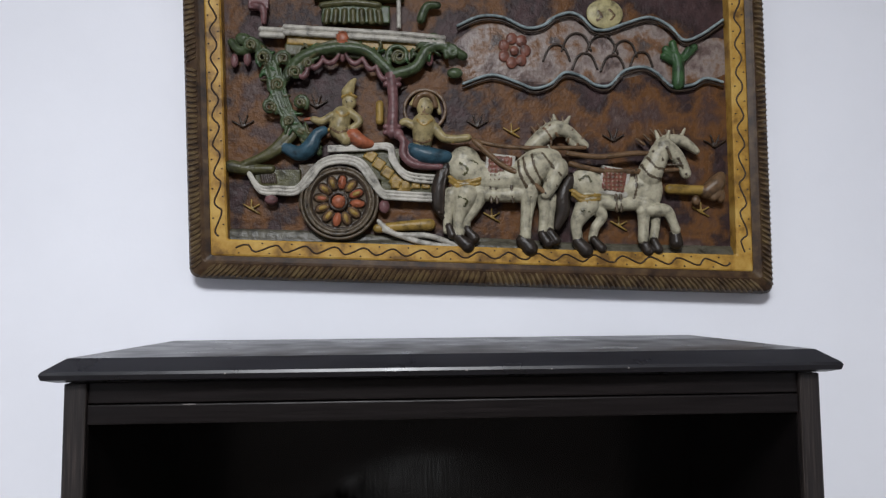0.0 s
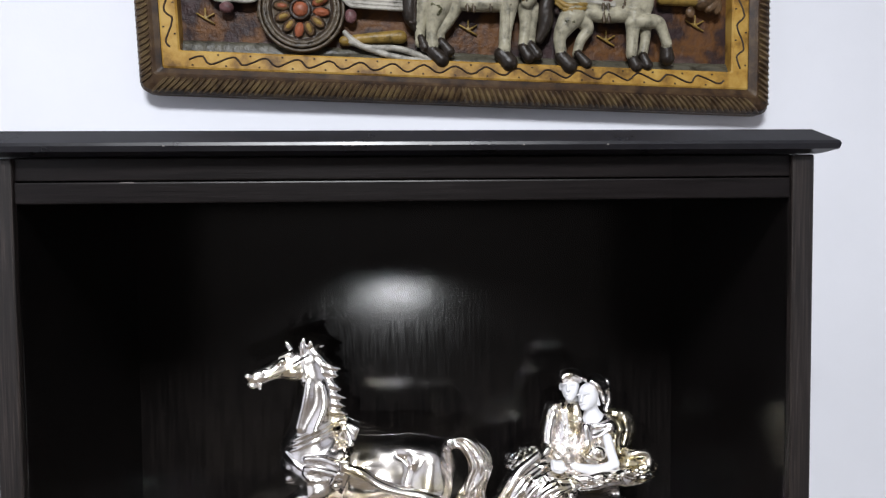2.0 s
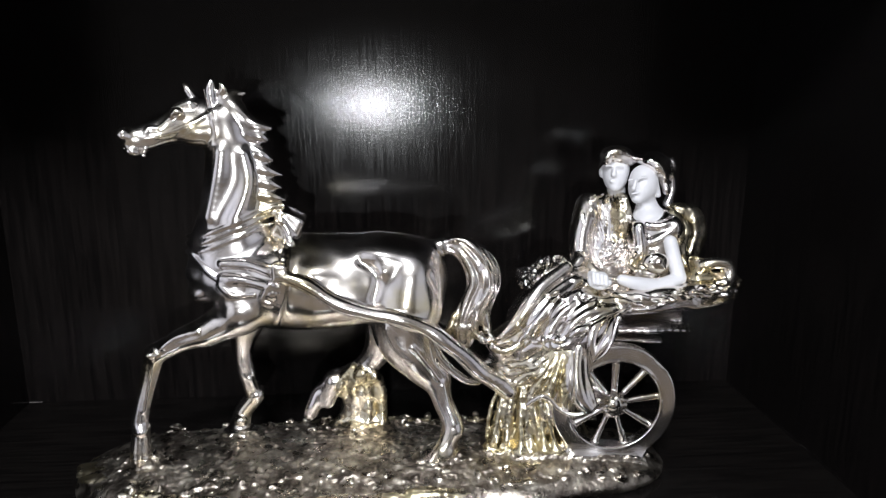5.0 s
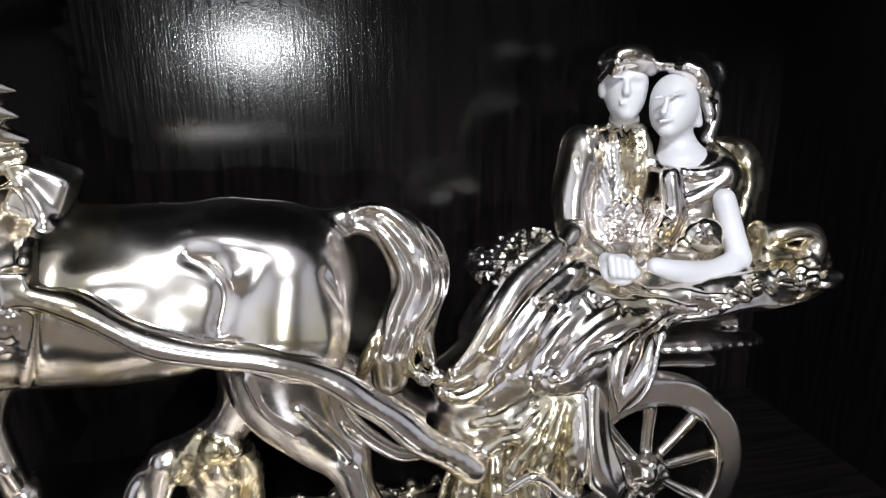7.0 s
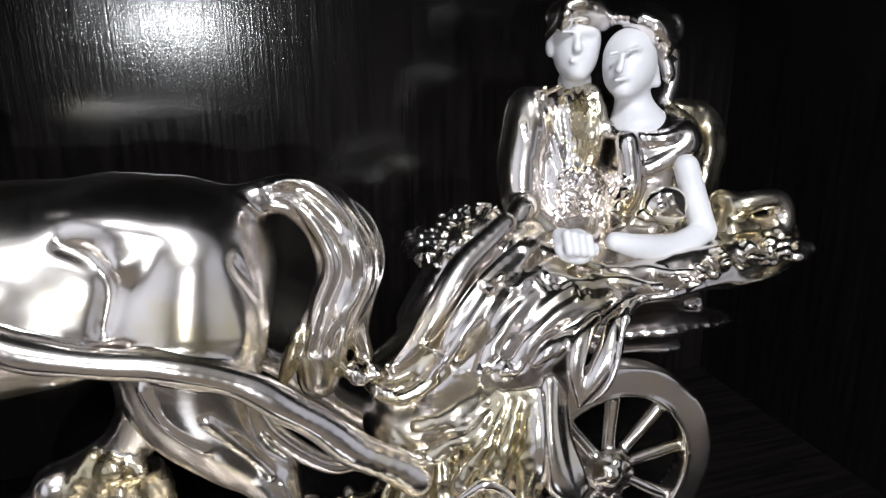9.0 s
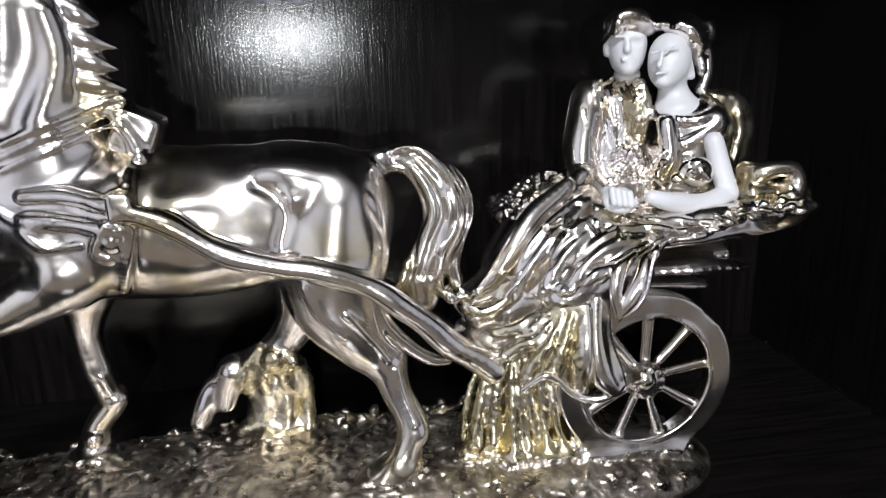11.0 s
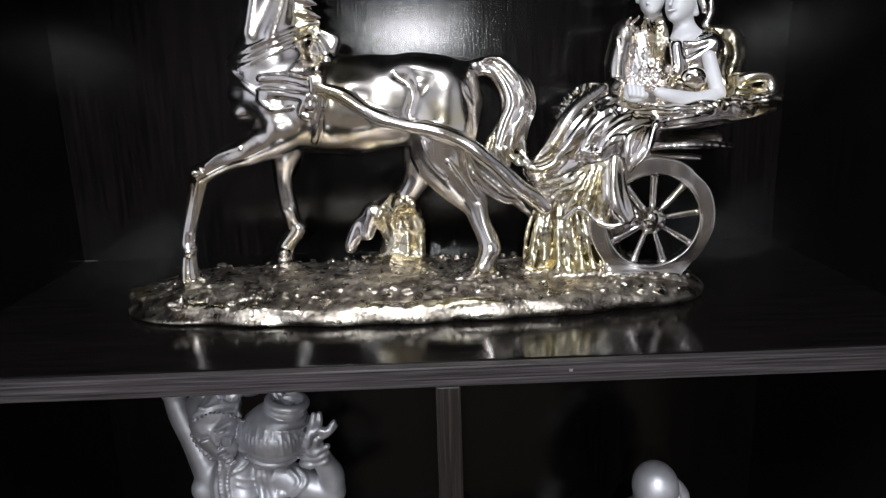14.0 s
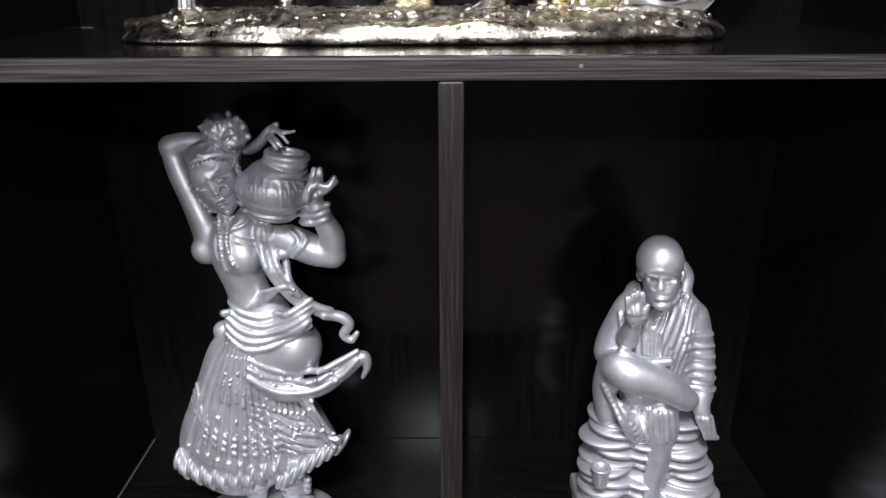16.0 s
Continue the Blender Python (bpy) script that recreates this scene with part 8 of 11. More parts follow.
for i in range(300):
    a, b = rng.uniform(0, 2 * math.pi), rng.uniform(-1, 1)
    u, v, n = 2.1 * math.sqrt(1 - b * b) * math.cos(a), 1.6 * b, 1.05 * math.sqrt(1 - b * b) * math.sin(a)
    r = rng.uniform(0.12, 0.24)
    c.egg(SILVER, 0.03, (13.59 + 0.83 * u - 0.56 * n, 2.8 + v, 15.57 + 0.56 * u + 0.83 * n), (r, r * 0.8, r * 0.6), rng.uniform(-60, 60))
# groom
c.limb(SILVER, 0.6, (20.21, 5.1, 20.5, 2.03), (19.86, 4.8, 17.4, 2.32), (19.8, 4.3, 14.67, 2.42), flat=0.8)
c.limb(SILVER, 0.3, (17.7, 4.6, 21.08, 1.18), (17.11, 4.2, 18.51, 1.14), (17.27, 3.6, 16.3, 1), (18.12, 2.8, 15.26, 0.81))
c.limb(SILVER, 0.3, (21.57, 5.4, 20.98, 1.11), (22.32, 5.2, 18.66, 1.12))
# lapels, and a ruffled shirt front
c.egg(GOLD, 0.3, (20.4, 3.6, 20.29), (0.86, 1.2, 2.14), 0)
c.trace(GOLD, 0.05, (18.94, 2.6, 22.22, 0.09), (19.16, 2.4, 20.09, 0.08), (19.02, 2.3, 18.21, 0.09))
c.trace(GOLD, 0.05, (19.15, 2.6, 22.27, 0.09), (19.35, 2.4, 20.08, 0.08), (19.25, 2.3, 18.19, 0.09))
c.trace(GOLD, 0.05, (19.37, 2.6, 22.31, 0.09), (19.53, 2.4, 20.07, 0.08), (19.48, 2.3, 18.18, 0.09))
c.trace(GOLD, 0.05, (19.58, 2.6, 22.36, 0.09), (19.71, 2.4, 20.06, 0.08), (19.7, 2.3, 18.16, 0.09))
c.trace(GOLD, 0.05, (19.81, 2.6, 22.3, 0.09), (19.9, 2.4, 20.05, 0.08), (19.93, 2.3, 18.15, 0.09))
c.trace(GOLD, 0.05, (20.03, 2.6, 22.24, 0.09), (20.08, 2.4, 20.04, 0.08), (20.16, 2.3, 18.13, 0.09))
c.trace(GOLD, 0.05, (20.26, 2.6, 22.18, 0.09), (20.27, 2.4, 20.03, 0.08), (20.39, 2.3, 18.12, 0.09))
c.trace(GOLD, 0.05, (20.49, 2.6, 22.12, 0.09), (20.45, 2.4, 20.02, 0.08), (20.62, 2.3, 18.1, 0.09))
c.trace(GOLD, -0.12, (18.98, 2.5, 22.25, 0.04), (19.19, 2.3, 20.1, 0.04), (19.07, 2.2, 18.31, 0.04))
c.trace(GOLD, -0.12, (19.2, 2.5, 22.24, 0.04), (19.37, 2.3, 20.09, 0.04), (19.29, 2.2, 18.29, 0.04))
c.trace(GOLD, -0.12, (19.42, 2.5, 22.23, 0.04), (19.56, 2.3, 20.08, 0.04), (19.52, 2.2, 18.27, 0.04))
c.trace(GOLD, -0.12, (19.64, 2.5, 22.23, 0.04), (19.74, 2.3, 20.07, 0.04), (19.75, 2.2, 18.26, 0.04))
c.trace(GOLD, -0.12, (19.86, 2.5, 22.22, 0.04), (19.92, 2.3, 20.07, 0.04), (19.97, 2.2, 18.24, 0.04))
c.trace(GOLD, -0.12, (20.08, 2.5, 22.21, 0.04), (20.11, 2.3, 20.06, 0.04), (20.2, 2.2, 18.23, 0.04))
c.trace(GOLD, -0.12, (20.31, 2.5, 22.21, 0.04), (20.29, 2.3, 20.05, 0.04), (20.43, 2.2, 18.21, 0.04))
c.trace(SILVER, 0.12, (18.41, 3, 22.36, 0.14), (18.04, 2.8, 21.53, 0.2), (18.63, 2.6, 19.9, 0.2), (18.94, 2.4, 18.42, 0.15))
c.trace(SILVER, 0.12, (17.71, 3, 22.27, 0.13), (17.62, 2.9, 21.5, 0.16), (18.09, 2.8, 19.89, 0.16), (18.6, 2.5, 18.12, 0.15))
c.trace(SILVER, -0.15, (16.96, 3, 20.65, 0.07), (17.11, 2.8, 19.57, 0.07), (17.62, 2.4, 18.13, 0.07))
w.egg(WHITE, 0.4, (20.29, 5, 22.32), (0.78, 1, 1))
w.egg(WHITE, 0.2, (19.95, 4.4, 24.32), (1.16, 1.25, 1.61))
w.egg(WHITE, 0.5, (19.84, 4.1, 23.37), (0.8, 1, 0.89))
w.egg(WHITE, 0.12, (18.81, 4.8, 24.07), (0.23, 0.35, 0.5))
w.limb(WHITE, 0.25, (19.46, 3.3, 24.71, 0.13), (19.37, 3.1, 24.03, 0.2))
w.limb(WHITE, 0.2, (18.71, 3.35, 24.77, 0.1), (19.14, 3.3, 24.8, 0.1))
w.limb(WHITE, 0.2, (19.77, 3.3, 24.79, 0.1), (20.23, 3.35, 24.73, 0.1))
w.limb(WHITE, 0.2, (19.18, 3.25, 23.47, 0.1), (19.81, 3.25, 23.45, 0.1))
w.egg(WHITE, 0.4, (19.65, 3.5, 22.88), (0.4, 0.4, 0.31))
w.limb(WHITE, -0.3, (18.75, 3.15, 24.48, 0.11), (19.04, 3.1, 24.47, 0.11))
w.limb(WHITE, -0.3, (19.76, 3.1, 24.45, 0.11), (20.13, 3.15, 24.44, 0.11))
w.limb(WHITE, -0.08, (19.12, 3.08, 23.48, 0.04), (19.75, 3.08, 23.46, 0.04))
c.egg(SILVER, 0.1, (20.16, 4.9, 25.44), (1.44, 1.75, 0.99))
c.limb(SILVER, 0.16, (18.72, 3.7, 25.24, 0.31), (19.02, 3.3, 25.66, 0.35), (19.78, 3.2, 25.73, 0.35), (20.56, 3.6, 25.36, 0.35))
c.trace(SILVER, 0.1, (18.78, 4.4, 25.14, 0.36), (18.85, 3.9, 25.87, 0.4), (20.07, 3.8, 25.97, 0.4), (20.87, 4.2, 25.43, 0.36))
c.trace(SILVER, 0.1, (18.67, 4.4, 25.57, 0.31), (18.74, 4.8, 24.6, 0.27))
# bride
w.egg(WHITE, 0.2, (21.82, 2.5, 23.42), (1.24, 1.3, 1.55), 8)
w.egg(WHITE, 0.5, (21.38, 2.1, 22.74), (0.87, 1, 0.95), 10)
w.limb(WHITE, 0.25, (20.69, 1.25, 23.81, 0.13), (20.43, 1.05, 23.16, 0.19))
w.limb(WHITE, 0.4, (22.16, 2.6, 21.86, 0.83), (22.4, 2.6, 20.67, 1.15))
w.egg(WHITE, 0.4, (20.99, 1.6, 22.18), (0.43, 0.45, 0.34))
w.egg(WHITE, 0.5, (22.42, 2.2, 20.5), (1.42, 1.2, 0.8), 6)
w.limb(WHITE, 0.2, (20.06, 1.3, 23.83, 0.1), (20.36, 1.2, 23.91, 0.1))
w.limb(WHITE, 0.2, (20.95, 1.15, 23.98, 0.1), (21.52, 1.3, 24.04, 0.1))
w.limb(WHITE, -0.3, (20.04, 1.1, 23.55, 0.1), (20.26, 1, 23.59, 0.1))
w.limb(WHITE, -0.3, (20.93, 0.95, 23.65, 0.1), (21.35, 1.05, 23.72, 0.1))
w.limb(WHITE, 0.2, (20.38, 1.2, 22.69, 0.1), (20.88, 1.15, 22.77, 0.1))
w.limb(WHITE, -0.08, (20.3, 1, 22.71, 0.04), (20.85, 0.95, 22.78, 0.04))
w.limb(WHITE, 0.2, (22.79, 1.9, 23.05, 0.22), (22.95, 1.9, 22.45, 0.22))
c.egg(SILVER, 0.1, (23.05, 3, 24.79), (1.44, 1.5, 1.18), -30)
c.trace(SILVER, 0.1, (20.77, 2.2, 25.04, 0.34), (21.52, 1.7, 25.36, 0.38), (22.59, 1.5, 25, 0.43), (23.35, 1.7, 24.01, 0.43), (23.69, 2.1, 22.71, 0.35))
c.trace(SILVER, 0.1, (24.18, 3.3, 25.23, 0.44), (24.39, 3.1, 24.15, 0.4), (24.58, 3.1, 22.63, 0.4), (24.15, 2.8, 21.57, 0.44))
c.crumbs(SILVER, 0.05, 30, (22.16, 1.4, 23.43), (24.05, 2.3, 25.45), 0.1, 0.2, 12)
c.limb(SILVER, 0.3, (23.21, 2.3, 19.44, 1.77), (22.8, 2.1, 17.26, 1.78), (22.14, 1.9, 15.51, 1.96))
c.trace(SILVER, 0.15, (20.82, 0.9, 20.33, 0.39), (22.51, 0.7, 19.95, 0.43), (24.38, 1.3, 20.39, 0.43))
c.trace(SILVER, 0.15, (21.07, 0.1, 18.07, 0.38), (22.26, -0.1, 18.7, 0.42), (24.03, 0.4, 19.64, 0.51))
c.egg(SILVER, 0.2, (24.16, 1.1, 19.64), (0.78, 0.9, 1.04))
c.limb(SILVER, 0.2, (21.14, 1.1, 19.87, 0.6), (21.39, 0.9, 17.93, 0.61), (20.75, 0.8, 16.66, 0.7))
# bride, arms
w.limb(WHITE, 0.17, (23.3, -0.5, 18.9, 0.55), (23.62, -1, 17.29, 0.57), (23.92, -1.4, 16.07, 0.55))
w.limb(WHITE, 0.17, (23.92, -1.4, 16.02, 0.55), (22.08, -2, 15.62, 0.6), (19.99, -2.4, 15.95, 0.52), (18.71, -2.4, 16.3, 0.4))
w.limb(WHITE, 0.16, (17.1, -2, 16.28, 0.62), (16.41, -2.4, 16.63, 0.37))
w.limb(WHITE, 0.16, (16.33, -2, 16.68, 0.33), (16.31, -2.4, 16.05, 0.29), (16.97, -2.7, 15.84, 0.29), (17.61, -2.6, 16.13, 0.24))
w.limb(WHITE, 0.06, (16.26, -2.7, 16.94, 0.2), (16.28, -3, 16.26, 0.2))
w.limb(WHITE, 0.06, (16.6, -2.7, 16.85, 0.2), (16.61, -3, 16.2, 0.2))
w.limb(WHITE, 0.06, (16.93, -2.7, 16.75, 0.2), (16.94, -3, 16.15, 0.2))
w.limb(WHITE, 0.06, (17.27, -2.7, 16.66, 0.2), (17.27, -3, 16.1, 0.2))
c.egg(SILVER, 0.12, (21.92, -1.1, 17.29), (1.09, 0.6, 0.92))
c.crumbs(SILVER, 0.06, 20, (20.61, -1.8, 16.61), (22.7, -1.2, 17.99), 0.1, 0.2, 14)
# posy, veil and cushions
c.crumbs(SILVER, 0.05, 90, (18.23, -0.4, 16.18), (20.97, 1, 18.28), 0.14, 0.28, 15)
c.limb(GOLD, 0.3, (25.2, 3.2, 20.84, 0.72), (26.52, 3.2, 20.35, 0.9), (27.17, 3, 19, 0.81), (26.72, 2.6, 17.49, 0.67), (26.05, 2, 15.8, 0.81))
c.limb(GOLD, 0.2, (24.76, 2.2, 20.63, 0.35), (25.66, 2, 19.4, 0.4), (25.37, 1.7, 17.67, 0.4), (25.54, 1.2, 15.87, 0.44))
c.trace(GOLD, 0.15, (24.24, 2.3, 21.08, 0.35), (24.96, 1.8, 19, 0.35), (24.73, 1.4, 17.08, 0.35))
c.trace(GOLD, 0.15, (26.48, 2.1, 20.02, 0.35), (26.67, 2.1, 18.69, 0.35), (25.88, 1.8, 16.97, 0.36))
c.limb(SILVER, 0.5, (22.58, 2.9, 14.61, 1.55), (26.78, 2.9, 14.77, 1.37), flat=1.6)
c.limb(SILVER, 0.4, (16.48, 1.9, 15.05, 1.16), (15.14, 1.1, 15.04, 0.96), flat=1.4)
c.limb(SILVER, 0.2, (16.64, 2.6, 16.72, 0.63), (15.91, 2, 15.82, 0.62), (16.6, 0.8, 15.13, 0.52), (17.39, -0.2, 15, 0.43))
c.trace(SILVER, 0.12, (15.51, -1.4, 15.12, 0.25), (17.17, -2.2, 14.8, 0.25), (19.55, -2.6, 14.88, 0.25))
c.trace(SILVER, 0.12, (17.49, -1.2, 15.21, 0.25), (19.35, -2, 15.01, 0.25), (22.15, -2.4, 15.15, 0.25))
# ground slab with a rolling edge
for i in range(7):
    x = -18.8 + i * 5.85
    wide = (5.2, 6.2, 6.6, 6.7, 6.4, 5.8, 4.6)[i]
    c.egg(GROUND, 1.5, (x, (-1.0, -1.6, -2.0, -2.0, -2.1, -2.4, -2.6)[i], 0.25), (6.6, wide, 1.75))
    c.egg(GROUND, 0.8, (x, -1.9, -0.1), (6.8, wide + 0.2, 0.9))
rng = random.Random(21)
for i in range(420):
    x, y = rng.uniform(-23, 20), rng.uniform(-7, 4.5)
    c.egg(GROUND, 0.12, (x, y, 1.78 - 0.012 * (x + 2) ** 2 / 10 + rng.uniform(-0.25, 0.1)), (rng.uniform(0.2, 0.55), rng.uniform(0.15, 0.35), rng.uniform(0.15, 0.35)), rng.uniform(-20, 20))
for i in range(90):
    a = i / 90 * 2 * math.pi
    c.egg(GOLD, 0.4, (-1.5 + 21.5 * math.cos(a), -1.7 + 6.3 * math.sin(a), rng.uniform(0.2, 1.1)), (2.6, 0.45, rng.uniform(0.18, 0.4)), rng.uniform(-8, 8))
c.coarse(GROUND, 0.05, 3, 1.3)
c.coarse(GOLD, 0.02, 4)
c.swell(SILVER, 0.04, 3.6, 5)
c.block(GROUND, -0.3, (0, 0, -3.25), (40, 30, 3.0), 0.1)
carriage = new("carriage_sculpture", c.skin("carriage_sculpture", (silver, bisque, silver_ground, gold), 1, (w,)))
carriage.location = (0, 1.035, 0.8812)
tagged(carriage, "polished silver horse and carriage sculpture, white porcelain faces, on shelf", "sculpture")

# ---- the water carrier statue ----
c = Clay((-11, -5, -0.3), (13, 6.5, 46.5), 0.1)
# head, hair and fan of petals
c.egg(0, 0.3, (-2.35, 0.2, 38.4), (2.1, 2.4, 2.97), 20)
c.egg(0, 0.4, (-1.43, -0.7, 36.77), (1.18, 1.5, 1.41), 25)
c.egg(0, 0.3, (-2.4, 0.6, 40.17), (2.46, 2.6, 1.64), -8)
c.egg(0, 0.3, (-1.07, 0.9, 42.55), (2.07, 1.6, 1.85), -20)
c.trace(0, 0.12, (-1.02, -0.5, 41.79, 0.31), (-1.82, -0.7, 42.5, 0.48), (-2.88, -0.1, 43.05, 0.27))
c.trace(0, 0.12, (-0.89, -0.5, 41.79, 0.31), (-1.38, -0.7, 42.87, 0.48), (-2.12, -0.1, 43.78, 0.26))
c.trace(0, 0.12, (-0.76, -0.5, 41.79, 0.31), (-0.87, -0.7, 43.11, 0.48), (-1.23, -0.1, 44.26, 0.26))
c.trace(0, 0.12, (-0.62, -0.5, 41.79, 0.31), (-0.36, -0.7, 43.2, 0.48), (-0.35, -0.1, 44.43, 0.26))
c.trace(0, 0.12, (-0.49, -0.5, 41.79, 0.31), (0.04, -0.7, 42.97, 0.48), (0.33, -0.1, 43.99, 0.26))
c.trace(0, 0.12, (-0.36, -0.5, 41.79, 0.31), (0.36, -0.7, 42.57, 0.48), (0.84, -0.1, 43.19, 0.27))
c.trace(0, 0.12, (-0.22, -0.5, 41.78, 0.31), (0.6, -0.7, 42.13, 0.49), (1.19, -0.1, 42.3, 0.27))
c.crumbs(0, 0.1, 60, (-3.4, -0.8, 40.9), (1.2, 1.6, 43.6), 0.14, 0.26, 30)
c.trace(0, 0.06, (-3.75, -1.4, 39.69, 0.09), (-2.97, -1.6, 41.13, 0.09), (-2.36, -0.8, 41.7, 0.09))
c.trace(0, 0.06, (-3.26, -1.4, 39.73, 0.09), (-2.58, -1.6, 41.08, 0.09), (-2.16, -0.8, 41.7, 0.09))
c.trace(0, 0.06, (-2.77, -1.4, 39.78, 0.09), (-2.19, -1.6, 41.04, 0.09), (-1.96, -0.8, 41.7, 0.09))
c.trace(0, 0.06, (-2.27, -1.4, 39.82, 0.09), (-1.8, -1.6, 40.99, 0.09), (-1.76, -0.8, 41.7, 0.09))
c.trace(0, 0.06, (-1.78, -1.4, 39.86, 0.09), (-1.41, -1.6, 40.95, 0.09), (-1.56, -0.8, 41.7, 0.09))
c.trace(0, 0.06, (-1.29, -1.4, 39.9, 0.09), (-1.01, -1.6, 40.99, 0.09), (-1.37, -0.8, 41.7, 0.09))
c.trace(0, 0.06, (-0.8, -1.4, 39.95, 0.09), (-0.61, -1.6, 41.03, 0.09), (-1.17, -0.8, 41.7, 0.09))
c.trace(0, 0.06, (-0.31, -1.4, 39.99, 0.09), (-0.21, -1.6, 41.07, 0.09), (-0.97, -0.8, 41.7, 0.09))
c.trace(0, 0.06, (0.19, -1.4, 40.03, 0.09), (0.18, -1.6, 41.12, 0.09), (-0.77, -0.8, 41.7, 0.09))
c.trace(0, 0.08, (-4.38, -0.6, 39.32, 0.18), (-3.19, -1.8, 40.6, 0.2), (-1.41, -2.3, 41.02, 0.2), (-0.14, -1.8, 40.45, 0.2), (0.28, -0.6, 39.6, 0.18))
c.trace(0, 0.08, (-4.31, -0.6, 38.84, 0.14), (-3.01, -1.9, 40.09, 0.15), (-1.44, -2.4, 40.56, 0.15), (-0.24, -1.9, 40.07, 0.15), (0.09, -0.6, 39.14, 0.13))
c.egg(0, 0.05, (-3.6, -1.9, 39.95), (0.15, 0.25, 0.15), 0)
c.egg(0, 0.05, (-3.14, -2.04, 40.21), (0.15, 0.25, 0.15), 0)
c.egg(0, 0.05, (-2.7, -2.17, 40.45), (0.15, 0.25, 0.15), 0)
c.egg(0, 0.05, (-2.27, -2.28, 40.65), (0.15, 0.25, 0.15), 0)
c.egg(0, 0.05, (-1.86, -2.35, 40.79), (0.15, 0.25, 0.15), 0)
c.egg(0, 0.05, (-1.47, -2.39, 40.86), (0.15, 0.25, 0.15), 0)
c.egg(0, 0.05, (-1.1, -2.39, 40.86), (0.15, 0.25, 0.15), 0)
c.egg(0, 0.05, (-0.75, -2.35, 40.79), (0.15, 0.25, 0.15), 0)
c.egg(0, 0.05, (-0.42, -2.28, 40.64), (0.15, 0.25, 0.15), 0)
c.egg(0, 0.05, (-0.1, -2.17, 40.44), (0.15, 0.25, 0.15), 0)
c.egg(0, 0.05, (0.21, -2.04, 40.2), (0.15, 0.25, 0.15), 0)
c.egg(0, 0.05, (0.51, -1.9, 39.93), (0.15, 0.25, 0.15), 0)
c.trace(0, 0.12, (-3.62, -1.7, 38.26, 0.13), (-2.81, -2.1, 38.74, 0.15), (-2.21, -2.3, 38.79, 0.13))
c.trace(0, 0.12, (-1.88, -2.3, 39.28, 0.13), (-1.15, -2.2, 39.84, 0.15), (-0.44, -1.7, 39.57, 0.13))
c.trace(0, -0.2, (-3.28, -1.9, 37.99, 0.16), (-2.34, -2.2, 38.35, 0.15))
c.trace(0, -0.2, (-1.65, -2.2, 38.89, 0.18), (-0.7, -1.8, 39.05, 0.18))
c.egg(0, 0.08, (-2.8, -2, 37.97), (0.42, 0.3, 0.2), 18)
c.egg(0, 0.08, (-1.16, -2.1, 38.86), (0.48, 0.3, 0.22), 18)
c.trace(0, 0.15, (-2.17, -2.4, 38.82, 0.18), (-1.86, -2.7, 38.13, 0.22), (-1.64, -2.9, 37.59, 0.31))
c.egg(0, 0.08, (-1.38, -2.5, 37.47), (0.22, 0.3, 0.18), 0)
c.egg(0, 0.1, (-1.25, -2.3, 36.81), (0.49, 0.4, 0.16), 22)
c.egg(0, 0.1, (-1.05, -2.2, 36.5), (0.4, 0.4, 0.16), 22)
c.egg(0, 0.2, (-0.83, -1.8, 35.95), (0.49, 0.6, 0.36), 20)
c.limb(0, 0.05, (-0.25, -2.6, 38.09, 0.11), (-0.43, -2.6, 37.74, 0.11), (-0.79, -2.6, 37.59, 0.11), (-1.11, -2.6, 37.74, 0.11), (-1.21, -2.6, 38.1, 0.11), (-1.03, -2.6, 38.45, 0.11), (-0.67, -2.6, 38.59, 0.11), (-0.35, -2.6, 38.45, 0.11), (-0.25, -2.6, 38.09, 0.11))
c.egg(0, 0.08, (-4.04, -1, 38.16), (0.29, 0.5, 0.27), 0)
c.egg(0, 0.08, (-3.89, -1, 37.64), (0.29, 0.5, 0.27), 0)
c.egg(0, 0.08, (-3.67, -1, 37.17), (0.29, 0.5, 0.27), 0)
c.egg(0, 0.08, (-3.42, -1, 36.7), (0.29, 0.5, 0.27), 0)
c.egg(0, 0.08, (-3.11, -1, 36.22), (0.3, 0.5, 0.27), 0)
c.egg(0, 0.08, (-2.72, -1, 35.75), (0.3, 0.5, 0.27), 0)
c.egg(0, 0.1, (-2.27, -1, 36.03), (0.45, 0.5, 0.55), 0)
c.egg(0, 0.1, (0.27, -0.9, 37.13), (0.32, 0.5, 0.36), 0)
c.egg(0, 0.1, (0.25, -0.9, 36.46), (0.45, 0.5, 0.36), 0)
c.egg(0, 0.1, (0.89, -0.6, 35.29), (0.32, 0.5, 0.92), 20)
# raised arm behind the head
c.limb(0, 0.35, (-3.6, 1.7, 31.65, 1.6), (-5.17, 2.2, 35.47, 1.18), (-6.35, 2.6, 38.39, 1.09), (-6.86, 2.8, 40.5, 0.95))
c.limb(0, 0.35, (-6.98, 2.8, 40.78, 1.03), (-5.09, 2.8, 41.2, 0.89), (-2.08, 2.8, 40.95, 0.75), (0.33, 2.4, 40.67, 0.61), (1.64, 1.6, 41.31, 0.5), (2.69, 1, 42.47, 0.41), (3.56, 0.6, 43.18, 0.29))
c.limb(0, 0.1, (3.3, 0.4, 42.77, 0.27), (4.27, 0, 42.62, 0.22), (5.3, -0.2, 42.75, 0.16))
c.limb(0, 0.1, (3.04, 0.2, 42.36, 0.25), (3.8, -0.4, 41.86, 0.22), (4.37, -0.6, 41.09, 0.16))
c.limb(0, 0.1, (2.89, 0.2, 42.18, 0.25), (3.44, -0.6, 41.79, 0.22), (3.91, -0.8, 41.09, 0.16))
